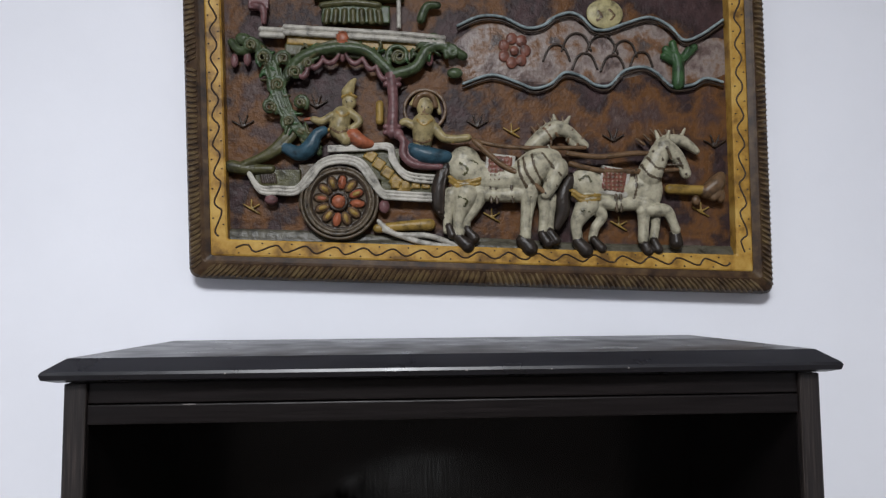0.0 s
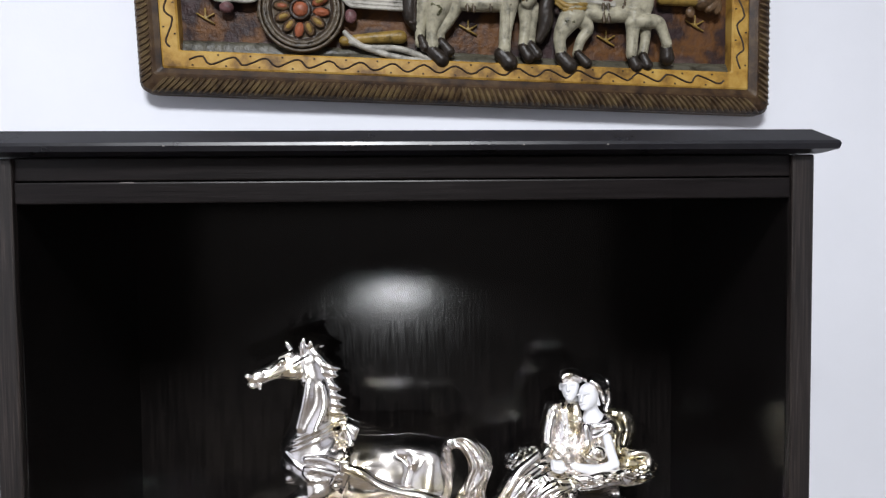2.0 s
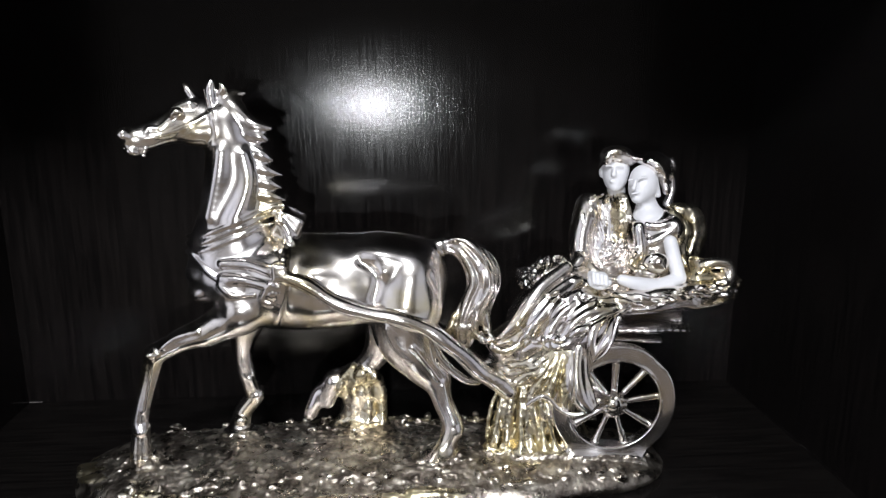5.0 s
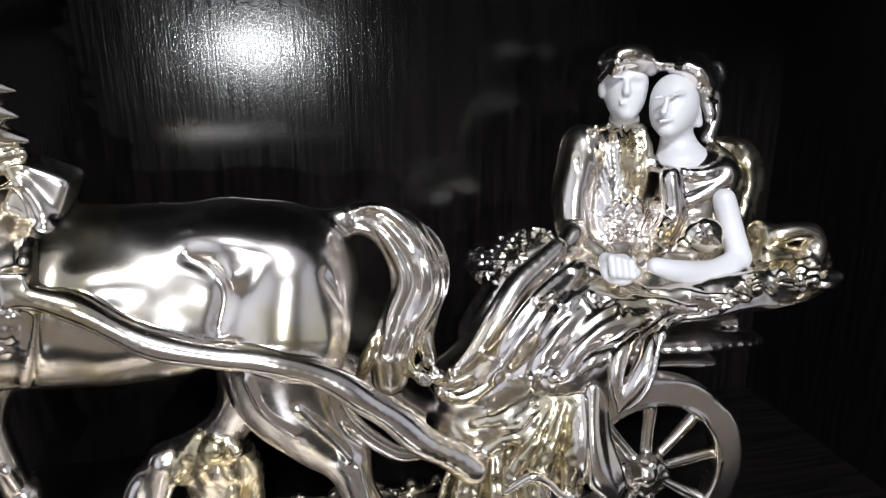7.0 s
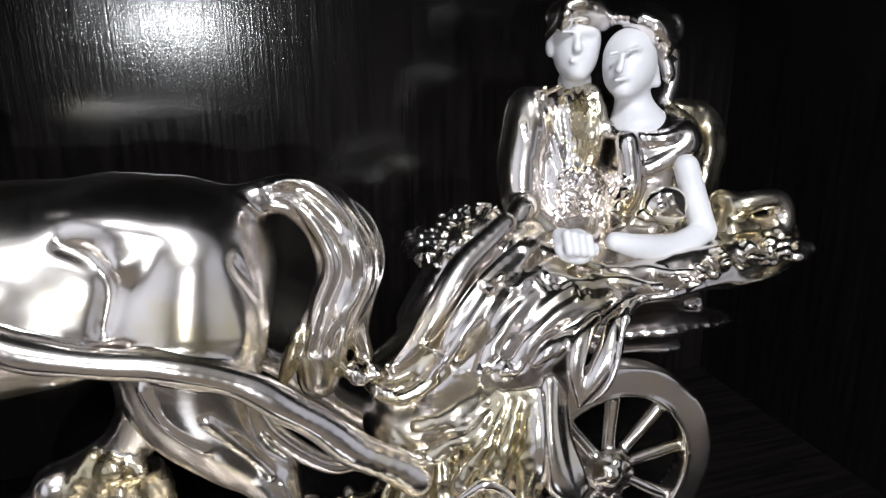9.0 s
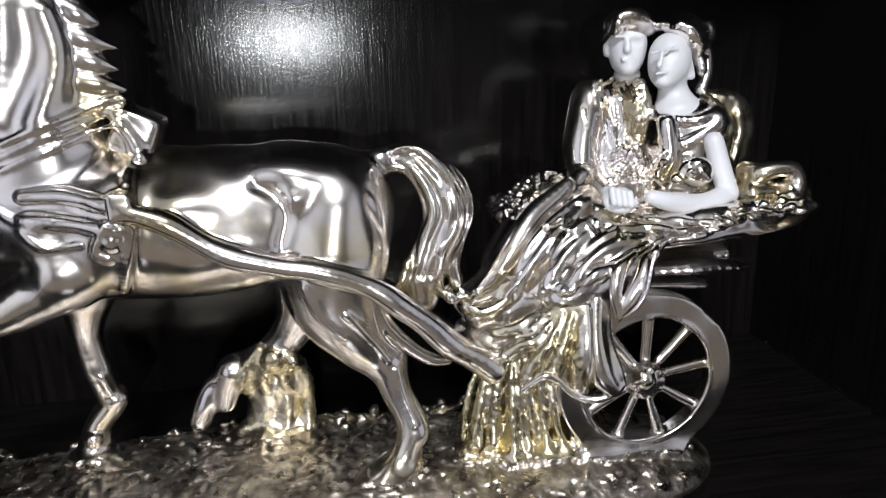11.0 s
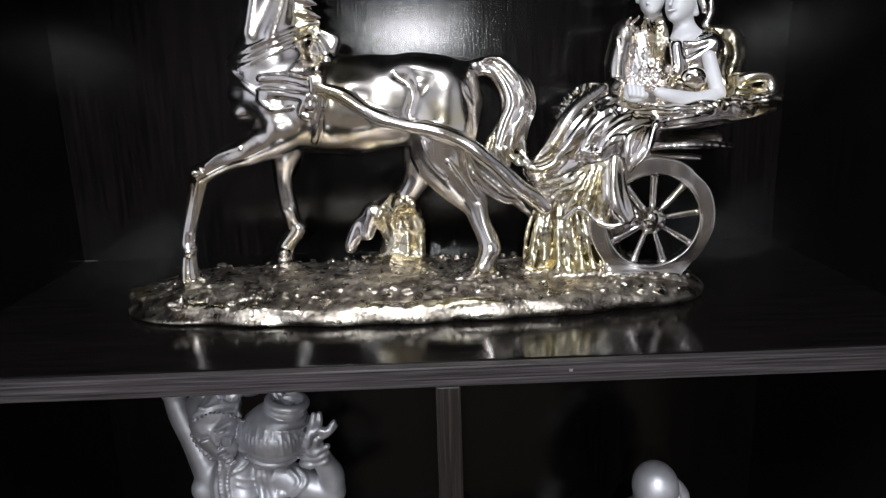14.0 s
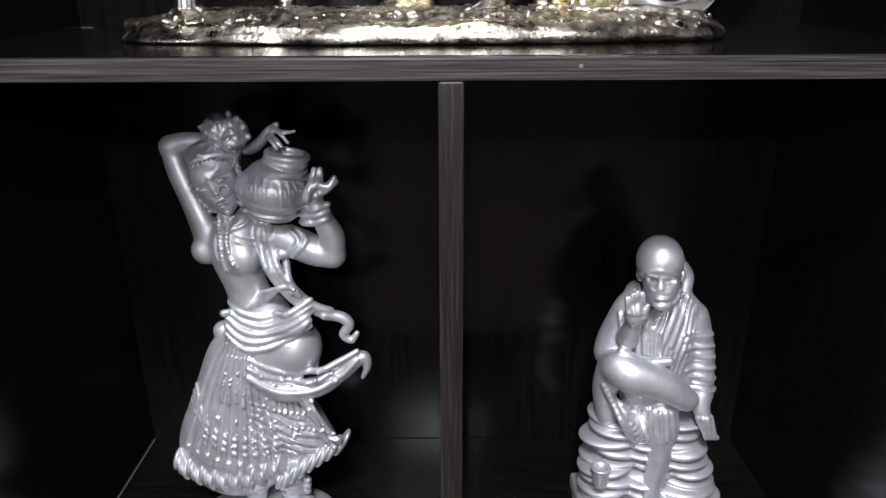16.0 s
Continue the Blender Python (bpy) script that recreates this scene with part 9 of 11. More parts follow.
c.limb(0, 0.1, (3.43, 0.4, 42.93, 0.25), (4.12, -0.2, 42.44, 0.2), (4.72, -0.4, 41.74, 0.16))
# water pot
c.egg(0, 0.2, (3.05, 0, 37.49), (3.25, 3.3, 2.56), -8)
c.egg(0, 0.3, (3.49, 0, 38.9), (2.5, 2.6, 1.41), -8)
c.hoop(0, 0.1, (4.22, 0, 39.99), 1.62, 0.4, 0.97, -10)
c.hoop(0, 0.1, (4.45, 0, 40.54), 1.72, 0.34, 0.97, -10)
c.hoop(0, 0.1, (4.46, 0, 40.72), 1.6, 0.22, 0.97, -10)
c.egg(0, -0.15, (4.47, 0, 40.77), (1.39, 1.3, 0.58), -8)
c.hoop(0, 0.1, (3.9, 0, 39.43), 2.2, 0.14, 0.97, -10)
c.hoop(0, 0.1, (3.68, 0, 38.97), 2.62, 0.13, 0.97, -10)
c.hoop(0, 0.1, (3.01, 0, 37.08), 3.17, 0.14, 0.97, -10)
c.hoop(0, 0.1, (2.9, 0, 36.56), 3.12, 0.14, 0.97, -10)
c.hoop(0, 0.1, (2.63, 0, 35.45), 2.35, 0.2, 0.97, -10)
c.hoop(0, 0.1, (2.55, 0, 35.06), 2.0, 0.16, 0.97, -10)
for n in range(26):
    a = radians(180 + 180 * n / 25)
    x, d, up = 3.12 * math.cos(a), 3.1 * math.sin(a), -0.17 * 3.1 * math.cos(a)
    top = 0.62 if n % 2 else -0.1
    c.trace(0, 0.06, (3.01 + x, d, 37.08 + up + top, 0.13), (3.01 + x * 0.97, d, 37.08 + up + 1.2, 0.13), (3.01 + x * 0.9, d, 37.08 + up + 1.9 - top, 0.12))
# arm that holds the pot
c.limb(0, 0.35, (1.24, 1.2, 32.84, 1.4), (3.68, 0.8, 32.24, 1.45), (6.35, 0.4, 31.24, 1.4), (8.07, 0.2, 30.91, 1.05))
c.limb(0, 0.35, (7.95, 0.2, 30.74, 1.05), (8, 0, 32.8, 1.12), (7.3, -0.2, 34.53, 0.94), (6.73, -0.4, 36.22, 0.8), (6.7, -0.5, 37.05, 0.75))
c.trace(0, 0.12, (6.19, -0.8, 36.99, 0.46), (7.05, -1, 37.99, 0.4), (8.06, -1, 37.98, 0.35), (8.68, -0.8, 38.7, 0.25))
c.trace(0, 0.12, (6.96, -0.8, 37.14, 0.41), (8.03, -0.9, 37.69, 0.3), (8.86, -0.8, 38.34, 0.2))
c.trace(0, 0.12, (6.45, -0.6, 37.61, 0.41), (7.27, -0.6, 38.5, 0.35), (7.35, -0.4, 39.38, 0.25))
c.trace(0, 0.12, (6.18, -0.8, 36.88, 0.41), (6.65, -0.8, 38.45, 0.35), (6.88, -0.6, 39.44, 0.25))
c.trace(0, 0.1, (5.46, -0.4, 35.75, 0.31), (6.71, -1.4, 35.79, 0.35), (7.88, -0.6, 36.17, 0.31))
c.trace(0, 0.1, (5.41, -0.4, 35.1, 0.31), (6.67, -1.4, 35.15, 0.36), (7.84, -0.6, 35.53, 0.31))
c.trace(0, 0.1, (5.36, -0.4, 34.44, 0.31), (6.62, -1.4, 34.51, 0.36), (7.8, -0.6, 34.88, 0.31))
c.trace(0, 0.1, (4.09, 0.6, 33.44, 0.26), (4.95, -0.7, 32.51, 0.31), (3.63, -0.4, 31.16, 0.32))
c.trace(0, 0.1, (4.72, 0.6, 33.44, 0.26), (5.58, -0.7, 32.51, 0.31), (4.26, -0.4, 31.16, 0.32))
c.egg(0, 0.1, (3.22, -0.4, 31.28), (0.63, 0.5, 0.53))
# torso
c.limb(0, 0.35, (-0.82, 1.2, 33.53, 1.83), (-1.34, 1.2, 31.25, 2.52), (-0.96, 1.4, 27.63, 1.99), (-0.29, 1.4, 24.89, 2.11), flat=0.85)
c.limb(0, 0.35, (-1.47, 0.2, 34.71, 0.94), (-1.89, 0.4, 33.81, 1.04))
c.egg(0, 0.3, (-0.61, 0.3, 30.74), (1.92, 1.7, 1.92))
c.egg(0, 0.3, (-4.38, 1.2, 31.09), (1.3, 1.3, 1.4), 25)
c.trace(0, 0.08, (-1.51, -1, 34.57, 0.26), (-2.63, -1.2, 33.28, 0.26), (-2.76, -1.6, 31.22, 0.26), (-1.85, -1.4, 29.72, 0.21))
c.trace(0, 0.08, (-1.08, -1.2, 34.63, 0.26), (-1.65, -1.6, 33.15, 0.26), (-1.55, -2.2, 31.18, 0.26), (-0.77, -2.2, 30.34, 0.21))
c.trace(0, 0.08, (-1.19, -1.2, 33.71, 0.21), (-0.18, -1, 34.02, 0.21), (0.55, -0.6, 34.59, 0.21))
c.trace(0, 0.08, (-0.72, -2.4, 32.63, 0.15), (0.3, -2.6, 32.15, 0.15), (1.43, -2.1, 31.95, 0.15))
c.trace(0, 0.08, (-0.78, -2.3, 33.24, 0.15), (0.37, -2.6, 32.81, 0.15), (1.62, -2, 32.57, 0.15))
c.crumbs(0, 0.06, 18, (-5.06, 1.2, 27.44), (-3.89, 2.2, 28.21), 0.12, 0.24, 31)


def bead(x, z):
    """A small round bead on the face of the figure."""
    d = c.front(x, z)
    if d is not None:
        c.egg(0, 0.04, (x, d + 0.02, z), (0.26, 0.24, 0.24))


# bead strings
bead(-2.19, 35.22)
bead(-2.21, 34.88)
bead(-2.23, 34.53)
bead(-2.25, 34.18)
bead(-2.27, 33.83)
bead(-2.28, 33.43)
bead(-2.3, 33.02)
bead(-2.32, 32.61)
bead(-2.3, 32.27)
bead(-2.27, 31.92)
bead(-2.25, 31.57)
bead(-2.23, 31.23)
bead(-2.2, 30.88)
bead(-2.13, 30.56)
bead(-2.07, 30.25)
bead(-2, 29.93)
bead(-0.99, 35.03)
bead(-1.11, 34.73)
bead(-1.24, 34.43)
bead(-1.36, 34.13)
bead(-1.49, 33.83)
bead(-1.54, 33.42)
bead(-1.58, 33.02)
bead(-1.63, 32.61)
bead(-1.57, 32.3)
bead(-1.52, 31.99)
bead(-1.46, 31.68)
bead(-1.4, 31.37)
bead(-1.24, 31.01)
bead(-1.08, 30.64)
bead(-0.81, 35.03)
bead(-0.44, 35.29)
bead(-0.07, 35.55)
bead(0.25, 35.67)
bead(0.56, 35.8)
# scarf from shoulder to the side
c.trace(0, 0.12, (1.21, -0.8, 34.49, 0.36), (1.28, -1.2, 32.16, 0.36), (2.32, -1, 29.25, 0.37), (4.25, -0.4, 26.33, 0.43), (6.76, 0.2, 24.64, 0.39))
c.trace(0, 0.12, (1.72, -0.8, 34.49, 0.36), (1.8, -1.2, 32.16, 0.36), (2.85, -1, 29.25, 0.37), (4.8, -0.4, 26.33, 0.43), (7.05, 0.2, 24.89, 0.38))
c.trace(0, 0.12, (2.24, -0.8, 34.48, 0.36), (2.32, -1.2, 32.15, 0.36), (3.38, -1, 29.24, 0.37), (5.34, -0.4, 26.33, 0.43), (7.34, 0.2, 25.13, 0.38))
c.trace(0, 0.15, (6.77, 0.2, 24.77, 0.5), (8.36, 0.4, 24.29, 0.55), (9.04, 0.4, 23.49, 0.5), (8.43, 0.4, 22.43, 0.45), (9.18, 0.4, 21.8, 0.39), (9.77, 0.4, 22.55, 0.28))
c.trace(0, 0.15, (3.39, 0.2, 30.47, 0.37), (3.96, 0.6, 28.56, 0.38), (4.64, 0.8, 27.28, 0.33))
c.crumbs(0, 0.05, 14, (3.95, 0.2, 27.43), (5.58, 1.2, 28.29), 0.14, 0.24, 32)
c.trace(0, 0.12, (4.62, 0.7, 23.04, 0.34), (5.09, 0.8, 20.45, 0.4), (5.29, 0.8, 18.51, 0.4))
c.crumbs(0, 0.05, 18, (4.7, 0.4, 18.74), (5.75, 1, 22.25), 0.1, 0.18, 33)
# hips and sash
c.limb(0, 0.35, (0.01, 1.6, 23.86, 3.04), (0.33, 1.4, 20.78, 3.8), (-0.79, 1.4, 18.18, 4.37), flat=0.7)
c.egg(0, 0.3, (3.2, 1.2, 20.56), (2.85, 2.8, 3.13))
c.egg(0, 0.3, (-3.67, 1.6, 22.29), (1.14, 1, 1.02))
c.trace(0, 0.1, (-3.01, 0, 24.97, 0.38), (-1, -1.2, 23.31, 0.38), (1.66, -1.8, 24.04, 0.38), (4.91, -1.2, 25.94, 0.38))
c.trace(0, 0.1, (-2.96, 0, 24.42, 0.39), (-1.02, -1.3, 22.88, 0.38), (1.79, -1.8, 23.74, 0.38), (4.77, -1.2, 25.46, 0.38))
c.trace(0, 0.1, (-2.92, 0, 23.87, 0.39), (-1.04, -1.4, 22.44, 0.38), (1.9, -1.7, 23.38, 0.38), (4.63, -1.2, 24.99, 0.38))
c.trace(0, 0.1, (-2.87, 0, 23.31, 0.39), (-1.06, -1.5, 22, 0.38), (2.03, -1.7, 23.08, 0.38), (4.48, -1.2, 24.5, 0.38))
c.trace(0, 0.1, (-2.82, 0, 22.75, 0.39), (-1.08, -1.6, 21.56, 0.38), (2.14, -1.6, 22.72, 0.38), (4.34, -1.2, 24.02, 0.38))
c.trace(0, 0.1, (-2.78, 0, 22.19, 0.39), (-1.1, -1.7, 21.12, 0.38), (2.27, -1.6, 22.41, 0.38), (4.19, -1.2, 23.54, 0.38))
c.trace(0, 0.1, (1.87, -1.9, 23.19, 0.27), (4.02, -1.8, 23.37, 0.27), (5.31, -1, 24.52, 0.27))
c.trace(0, 0.1, (2.32, -1.9, 23.37, 0.27), (4.05, -1.8, 23.73, 0.27), (5.34, -1, 24.88, 0.27))
c.trace(0, 0.1, (2.76, -1.9, 23.55, 0.27), (4.08, -1.8, 24.09, 0.27), (5.36, -1, 25.24, 0.27))
c.trace(0, 0.1, (3.21, -1.9, 23.73, 0.27), (4.11, -1.8, 24.45, 0.27), (5.39, -1, 25.6, 0.27))
c.trace(0, 0.1, (-0.58, -0.2, 25.66, 0.22), (1.17, -0.7, 27.38, 0.21), (2.53, -0.6, 27.79, 0.21))
c.trace(0, 0.1, (-0.13, -0.2, 25.78, 0.22), (1.62, -0.7, 27.55, 0.21), (2.86, -0.6, 27.91, 0.21))
c.trace(0, 0.1, (0.31, -0.2, 25.9, 0.22), (2.06, -0.7, 27.72, 0.21), (3.19, -0.6, 28.03, 0.21))
c.trace(0, 0.1, (0.76, -0.2, 26.01, 0.22), (2.51, -0.7, 27.9, 0.21), (3.52, -0.6, 28.14, 0.21))
c.trace(0, 0.1, (1.21, -0.2, 26.13, 0.22), (2.95, -0.7, 28.07, 0.21), (3.86, -0.6, 28.26, 0.21))
# skirt
c.limb(0, 0.35, (-1.3, 1.4, 18.84, 4.36), (-2.8, 1.6, 13.32, 5.02), (-4.01, 1.8, 8.2, 5.93), flat=0.6)
c.limb(0, 0.35, (-0.11, 1.4, 16.17, 3.15), (2.32, 1.8, 11.05, 3.25), (4.51, 2, 8.38, 2.3), flat=0.75)
c.trace(0, 0.1, (-2.92, -1.1, 22.04, 0.16), (-4.78, -1.6, 16.75, 0.22), (-8.61, -0.98, 9.57, 0.29))
c.trace(0, 0.1, (-2.65, -1.1, 22.04, 0.16), (-4.39, -1.6, 16.75, 0.22), (-7.91, -1.04, 9.33, 0.29))
c.trace(0, 0.1, (-2.37, -1.1, 22.04, 0.16), (-4, -1.6, 16.75, 0.22), (-7.28, -1.1, 9.09, 0.29))
c.trace(0, 0.1, (-2.1, -1.1, 22.03, 0.16), (-3.55, -1.6, 16.75, 0.22), (-6.65, -1.16, 8.85, 0.29))
c.trace(0, 0.1, (-1.82, -1.1, 22.03, 0.16), (-3.16, -1.6, 16.75, 0.22), (-5.95, -1.22, 8.61, 0.29))
c.trace(0, 0.1, (-1.55, -1.1, 22.03, 0.16), (-2.77, -1.6, 16.74, 0.22), (-5.26, -1.28, 8.37, 0.29))
c.trace(0, 0.1, (-1.27, -1.1, 22.03, 0.16), (-2.38, -1.6, 16.74, 0.22), (-4.63, -1.34, 8.13, 0.29))
c.trace(0, 0.1, (-1, -1.1, 22.03, 0.16), (-1.93, -1.6, 16.74, 0.22), (-3.99, -1.4, 7.89, 0.29))
c.trace(0, 0.1, (-0.73, -1.1, 22.03, 0.16), (-1.54, -1.6, 16.74, 0.22), (-3.3, -1.46, 7.65, 0.29))
c.trace(0, 0.1, (-0.45, -1.1, 22.03, 0.16), (-1.14, -1.6, 16.74, 0.22), (-2.6, -1.52, 7.41, 0.29))
c.trace(0, 0.1, (-0.18, -1.1, 22.03, 0.16), (-0.7, -1.6, 16.74, 0.22), (-1.93, -1.58, 7.45, 0.29))
c.trace(0, 0.1, (0.1, -1.1, 22.03, 0.16), (-0.3, -1.6, 16.73, 0.22), (-1.27, -1.64, 7.5, 0.29))
c.trace(0, 0.1, (0.37, -1.1, 22.02, 0.16), (0.09, -1.6, 16.73, 0.22), (-0.55, -1.7, 7.54, 0.29))
c.trace(0, 0.1, (0.65, -1.1, 22.02, 0.16), (0.48, -1.6, 16.73, 0.22), (0.14, -1.64, 7.49, 0.29))
c.trace(0, 0.1, (0.92, -1.1, 22.02, 0.16), (0.93, -1.6, 16.73, 0.22), (0.77, -1.58, 7.44, 0.29))
c.trace(0, 0.1, (1.2, -1.1, 22.02, 0.16), (1.32, -1.6, 16.73, 0.22), (1.44, -1.52, 7.89, 0.29))
c.trace(0, 0.1, (1.47, -1.1, 22.02, 0.16), (1.71, -1.6, 16.73, 0.22), (2.16, -1.46, 8.34, 0.29))
c.trace(0, 0.1, (1.74, -1.1, 22.02, 0.16), (2.11, -1.6, 16.72, 0.22), (2.89, -1.4, 8.79, 0.29))
c.trace(0, 0.1, (2.02, -1.1, 22.02, 0.16), (2.55, -1.6, 16.72, 0.22), (3.56, -1.34, 9.23, 0.29))
c.trace(0, 0.1, (2.29, -1.1, 22.02, 0.16), (2.95, -1.6, 16.72, 0.22), (4.22, -1.28, 9.67, 0.29))
c.trace(0, 0.1, (2.57, -1.1, 22.02, 0.16), (3.34, -1.6, 16.72, 0.22), (4.94, -1.22, 10.12, 0.29))
c.trace(0, 0.1, (2.84, -1.1, 22.01, 0.16), (3.79, -1.6, 16.72, 0.22), (5.66, -1.16, 10.56, 0.29))
c.trace(0, 0.1, (3.12, -1.1, 22.01, 0.16), (4.18, -1.6, 16.72, 0.22), (6.31, -1.1, 10.99, 0.29))
c.trace(0, 0.1, (3.39, -1.1, 22.01, 0.16), (4.57, -1.6, 16.71, 0.22), (6.97, -1.04, 11.43, 0.29))
c.trace(0, 0.12, (-6.76, -0.4, 16.65, 0.34), (-5.72, -1.4, 13.31, 0.34), (-2.59, -2.1, 11.42, 0.34), (1.38, -2.1, 11.06, 0.34))
c.trace(0, 0.12, (-7.09, -0.4, 15.86, 0.34), (-5.83, -1.4, 12.49, 0.34), (-2.68, -2.1, 10.59, 0.34), (1.3, -2.1, 10.23, 0.34))
c.trace(0, 0.12, (-7.37, -0.4, 15.06, 0.34), (-5.93, -1.4, 11.67, 0.35), (-2.77, -2.1, 9.76, 0.35), (1.23, -2.1, 9.4, 0.35))
c.trace(0, 0.12, (-0.9, -1.8, 17.51, 0.33), (1.7, -2.2, 14.5, 0.34), (4.56, -1.8, 12.19, 0.34), (7.49, -0.8, 10.91, 0.35))
c.trace(0, 0.12, (-1.18, -1.8, 17, 0.33), (1.62, -2.2, 13.57, 0.34), (4.08, -1.8, 11.24, 0.34), (6.96, -0.8, 9.94, 0.35))
c.trace(0, 0.12, (-1.46, -1.8, 16.41, 0.34), (1.54, -2.2, 12.63, 0.34), (3.61, -1.8, 10.28, 0.35), (6.37, -0.8, 8.95, 0.35))
c.trace(0, 0.12, (-1.8, -1.8, 15.89, 0.34), (1.45, -2.2, 11.68, 0.34), (3.13, -1.8, 9.3, 0.35), (5.84, -0.8, 7.96, 0.35))
c.crumbs(0, 0.05, 45, (-6.64, -2.3, 10.55), (1, -1.7, 14.16), 0.17, 0.25, 34)
c.crumbs(0, 0.05, 40, (-0.88, -2.2, 11.14), (7.89, -1.4, 16.57), 0.17, 0.25, 35)
c.trace(0, 0.1, (-2.76, -1.8, 20.69, 0.33), (-3.65, -2.4, 17.26, 0.39), (-3.6, -2.3, 16.03, 0.45))
c.trace(0, 0.1, (-2.27, -1.8, 20.69, 0.33), (-2.98, -2.4, 17.26, 0.39), (-2.96, -2.3, 15.77, 0.45))
c.trace(0, 0.1, (-1.78, -1.8, 20.69, 0.33), (-2.32, -2.4, 17.25, 0.39), (-2.26, -2.3, 16.02, 0.45))
c.trace(0, 0.1, (-1.29, -1.8, 20.68, 0.33), (-1.66, -2.4, 17.25, 0.39), (-1.62, -2.3, 15.76, 0.45))
c.trace(0, 0.1, (-0.79, -1.8, 20.68, 0.33), (-0.99, -2.4, 17.25, 0.39), (-0.92, -2.3, 16.02, 0.45))
c.crumbs(0, 0.05, 36, (-3.88, -2.9, 16.81), (-0.48, -2.4, 20.1), 0.15, 0.22, 36)
# gathered sash and slanting folds
c.trace(0, 0.1, (-2.57, -0.6, 25.81, 0.3), (-1, -1.4, 25.1, 0.34), (1.25, -1.8, 24.64, 0.34), (3.71, -1.5, 25.56, 0.34), (5.62, -0.8, 26.62, 0.29))
c.trace(0, 0.1, (-2.66, -0.6, 25.09, 0.3), (-1.09, -1.4, 24.28, 0.34), (1.19, -1.8, 23.93, 0.34), (3.65, -1.5, 24.86, 0.34), (5.57, -0.8, 25.98, 0.29))
c.trace(0, 0.1, (-2.74, -0.6, 24.38, 0.3), (-1.18, -1.4, 23.45, 0.35), (1.12, -1.8, 23.21, 0.34), (3.59, -1.5, 24.15, 0.34), (5.52, -0.8, 25.32, 0.3))
c.trace(0, 0.1, (-2.82, -0.6, 23.65, 0.3), (-1.27, -1.4, 22.62, 0.35), (1.05, -1.8, 22.49, 0.35), (3.53, -1.5, 23.43, 0.35), (5.47, -0.8, 24.66, 0.3))
c.trace(0, 0.1, (-2.9, -0.6, 22.93, 0.3), (-1.36, -1.4, 21.78, 0.35), (0.98, -1.8, 21.76, 0.35), (3.47, -1.5, 22.71, 0.35), (5.43, -0.8, 24, 0.3))
c.trace(0, -0.14, (-2.8, -1.4, 22.74, 0.12), (-5.59, -1.6, 17.42, 0.2), (-8.1, -1.5, 10.33, 0.24))
c.trace(0, -0.14, (-2.47, -1.4, 22.51, 0.12), (-4.86, -1.6, 17.12, 0.2), (-7.03, -1.5, 10.01, 0.24))
c.trace(0, -0.14, (-2.15, -1.4, 22.29, 0.12), (-4.13, -1.6, 16.82, 0.2), (-5.96, -1.5, 9.69, 0.24))
c.trace(0, -0.14, (-1.83, -1.4, 22.06, 0.12), (-3.4, -1.6, 16.52, 0.2), (-4.89, -1.5, 9.37, 0.24))
c.trace(0, -0.14, (-1.5, -1.4, 21.83, 0.12), (-2.67, -1.6, 16.22, 0.2), (-3.81, -1.5, 9.04, 0.24))
c.trace(0, -0.14, (-1.18, -1.4, 21.61, 0.12), (-1.93, -1.6, 15.92, 0.2), (-2.73, -1.5, 8.72, 0.24))
c.trace(0, -0.14, (-0.85, -1.4, 21.38, 0.12), (-1.2, -1.6, 15.61, 0.21), (-1.65, -1.5, 8.39, 0.24))
c.trace(0, -0.14, (-0.53, -1.4, 21.15, 0.12), (-0.46, -1.6, 15.31, 0.21), (-0.56, -1.5, 8.06, 0.24))
c.trace(0, -0.14, (-0.2, -1.4, 20.92, 0.13), (0.29, -1.6, 15.01, 0.21), (0.53, -1.5, 7.74, 0.24))
c.trace(0, -0.14, (-0.8, -1.6, 15.49, 0.13), (2.71, -1.6, 13.17, 0.21), (7.19, -1, 11.36, 0.24))
c.trace(0, -0.14, (-1.04, -1.6, 14.65, 0.13), (2.32, -1.6, 12.31, 0.21), (6.62, -1, 10.6, 0.24))
c.trace(0, -0.14, (-1.28, -1.6, 13.8, 0.13), (1.94, -1.6, 11.44, 0.21), (6.04, -1, 9.84, 0.24))
c.trace(0, -0.14, (-1.52, -1.6, 12.94, 0.13), (1.55, -1.6, 10.56, 0.21), (5.45, -1, 9.08, 0.24))
c.trace(0, -0.14, (-1.77, -1.6, 12.08, 0.13), (1.15, -1.6, 9.67, 0.21), (4.87, -1, 8.3, 0.24))
c.trace(0, -0.14, (-2.02, -1.6, 11.2, 0.13), (0.75, -1.6, 8.78, 0.21), (4.27, -1, 7.52, 0.24))
bead(-0.28, 15.49)
bead(-0.43, 14.04)
bead(0.23, 15.24)
bead(0.09, 13.78)
bead(0.75, 14.98)
bead(0.61, 13.52)
bead(1.26, 14.72)
bead(1.13, 13.26)
bead(1.78, 14.47)
bead(1.66, 13)
bead(2.3, 14.21)
bead(2.18, 12.74)
bead(2.83, 13.95)
bead(2.7, 12.48)
bead(3.35, 13.69)
bead(3.23, 12.22)
bead(3.87, 13.44)
bead(3.76, 11.95)
bead(4.4, 13.18)
bead(4.29, 11.69)
bead(4.92, 12.92)
bead(4.82, 11.43)
bead(5.45, 12.65)
bead(5.35, 11.16)
bead(5.98, 12.39)
bead(5.88, 10.9)
bead(6.51, 12.13)
bead(6.42, 10.63)
bead(7.05, 11.87)
bead(6.96, 10.36)
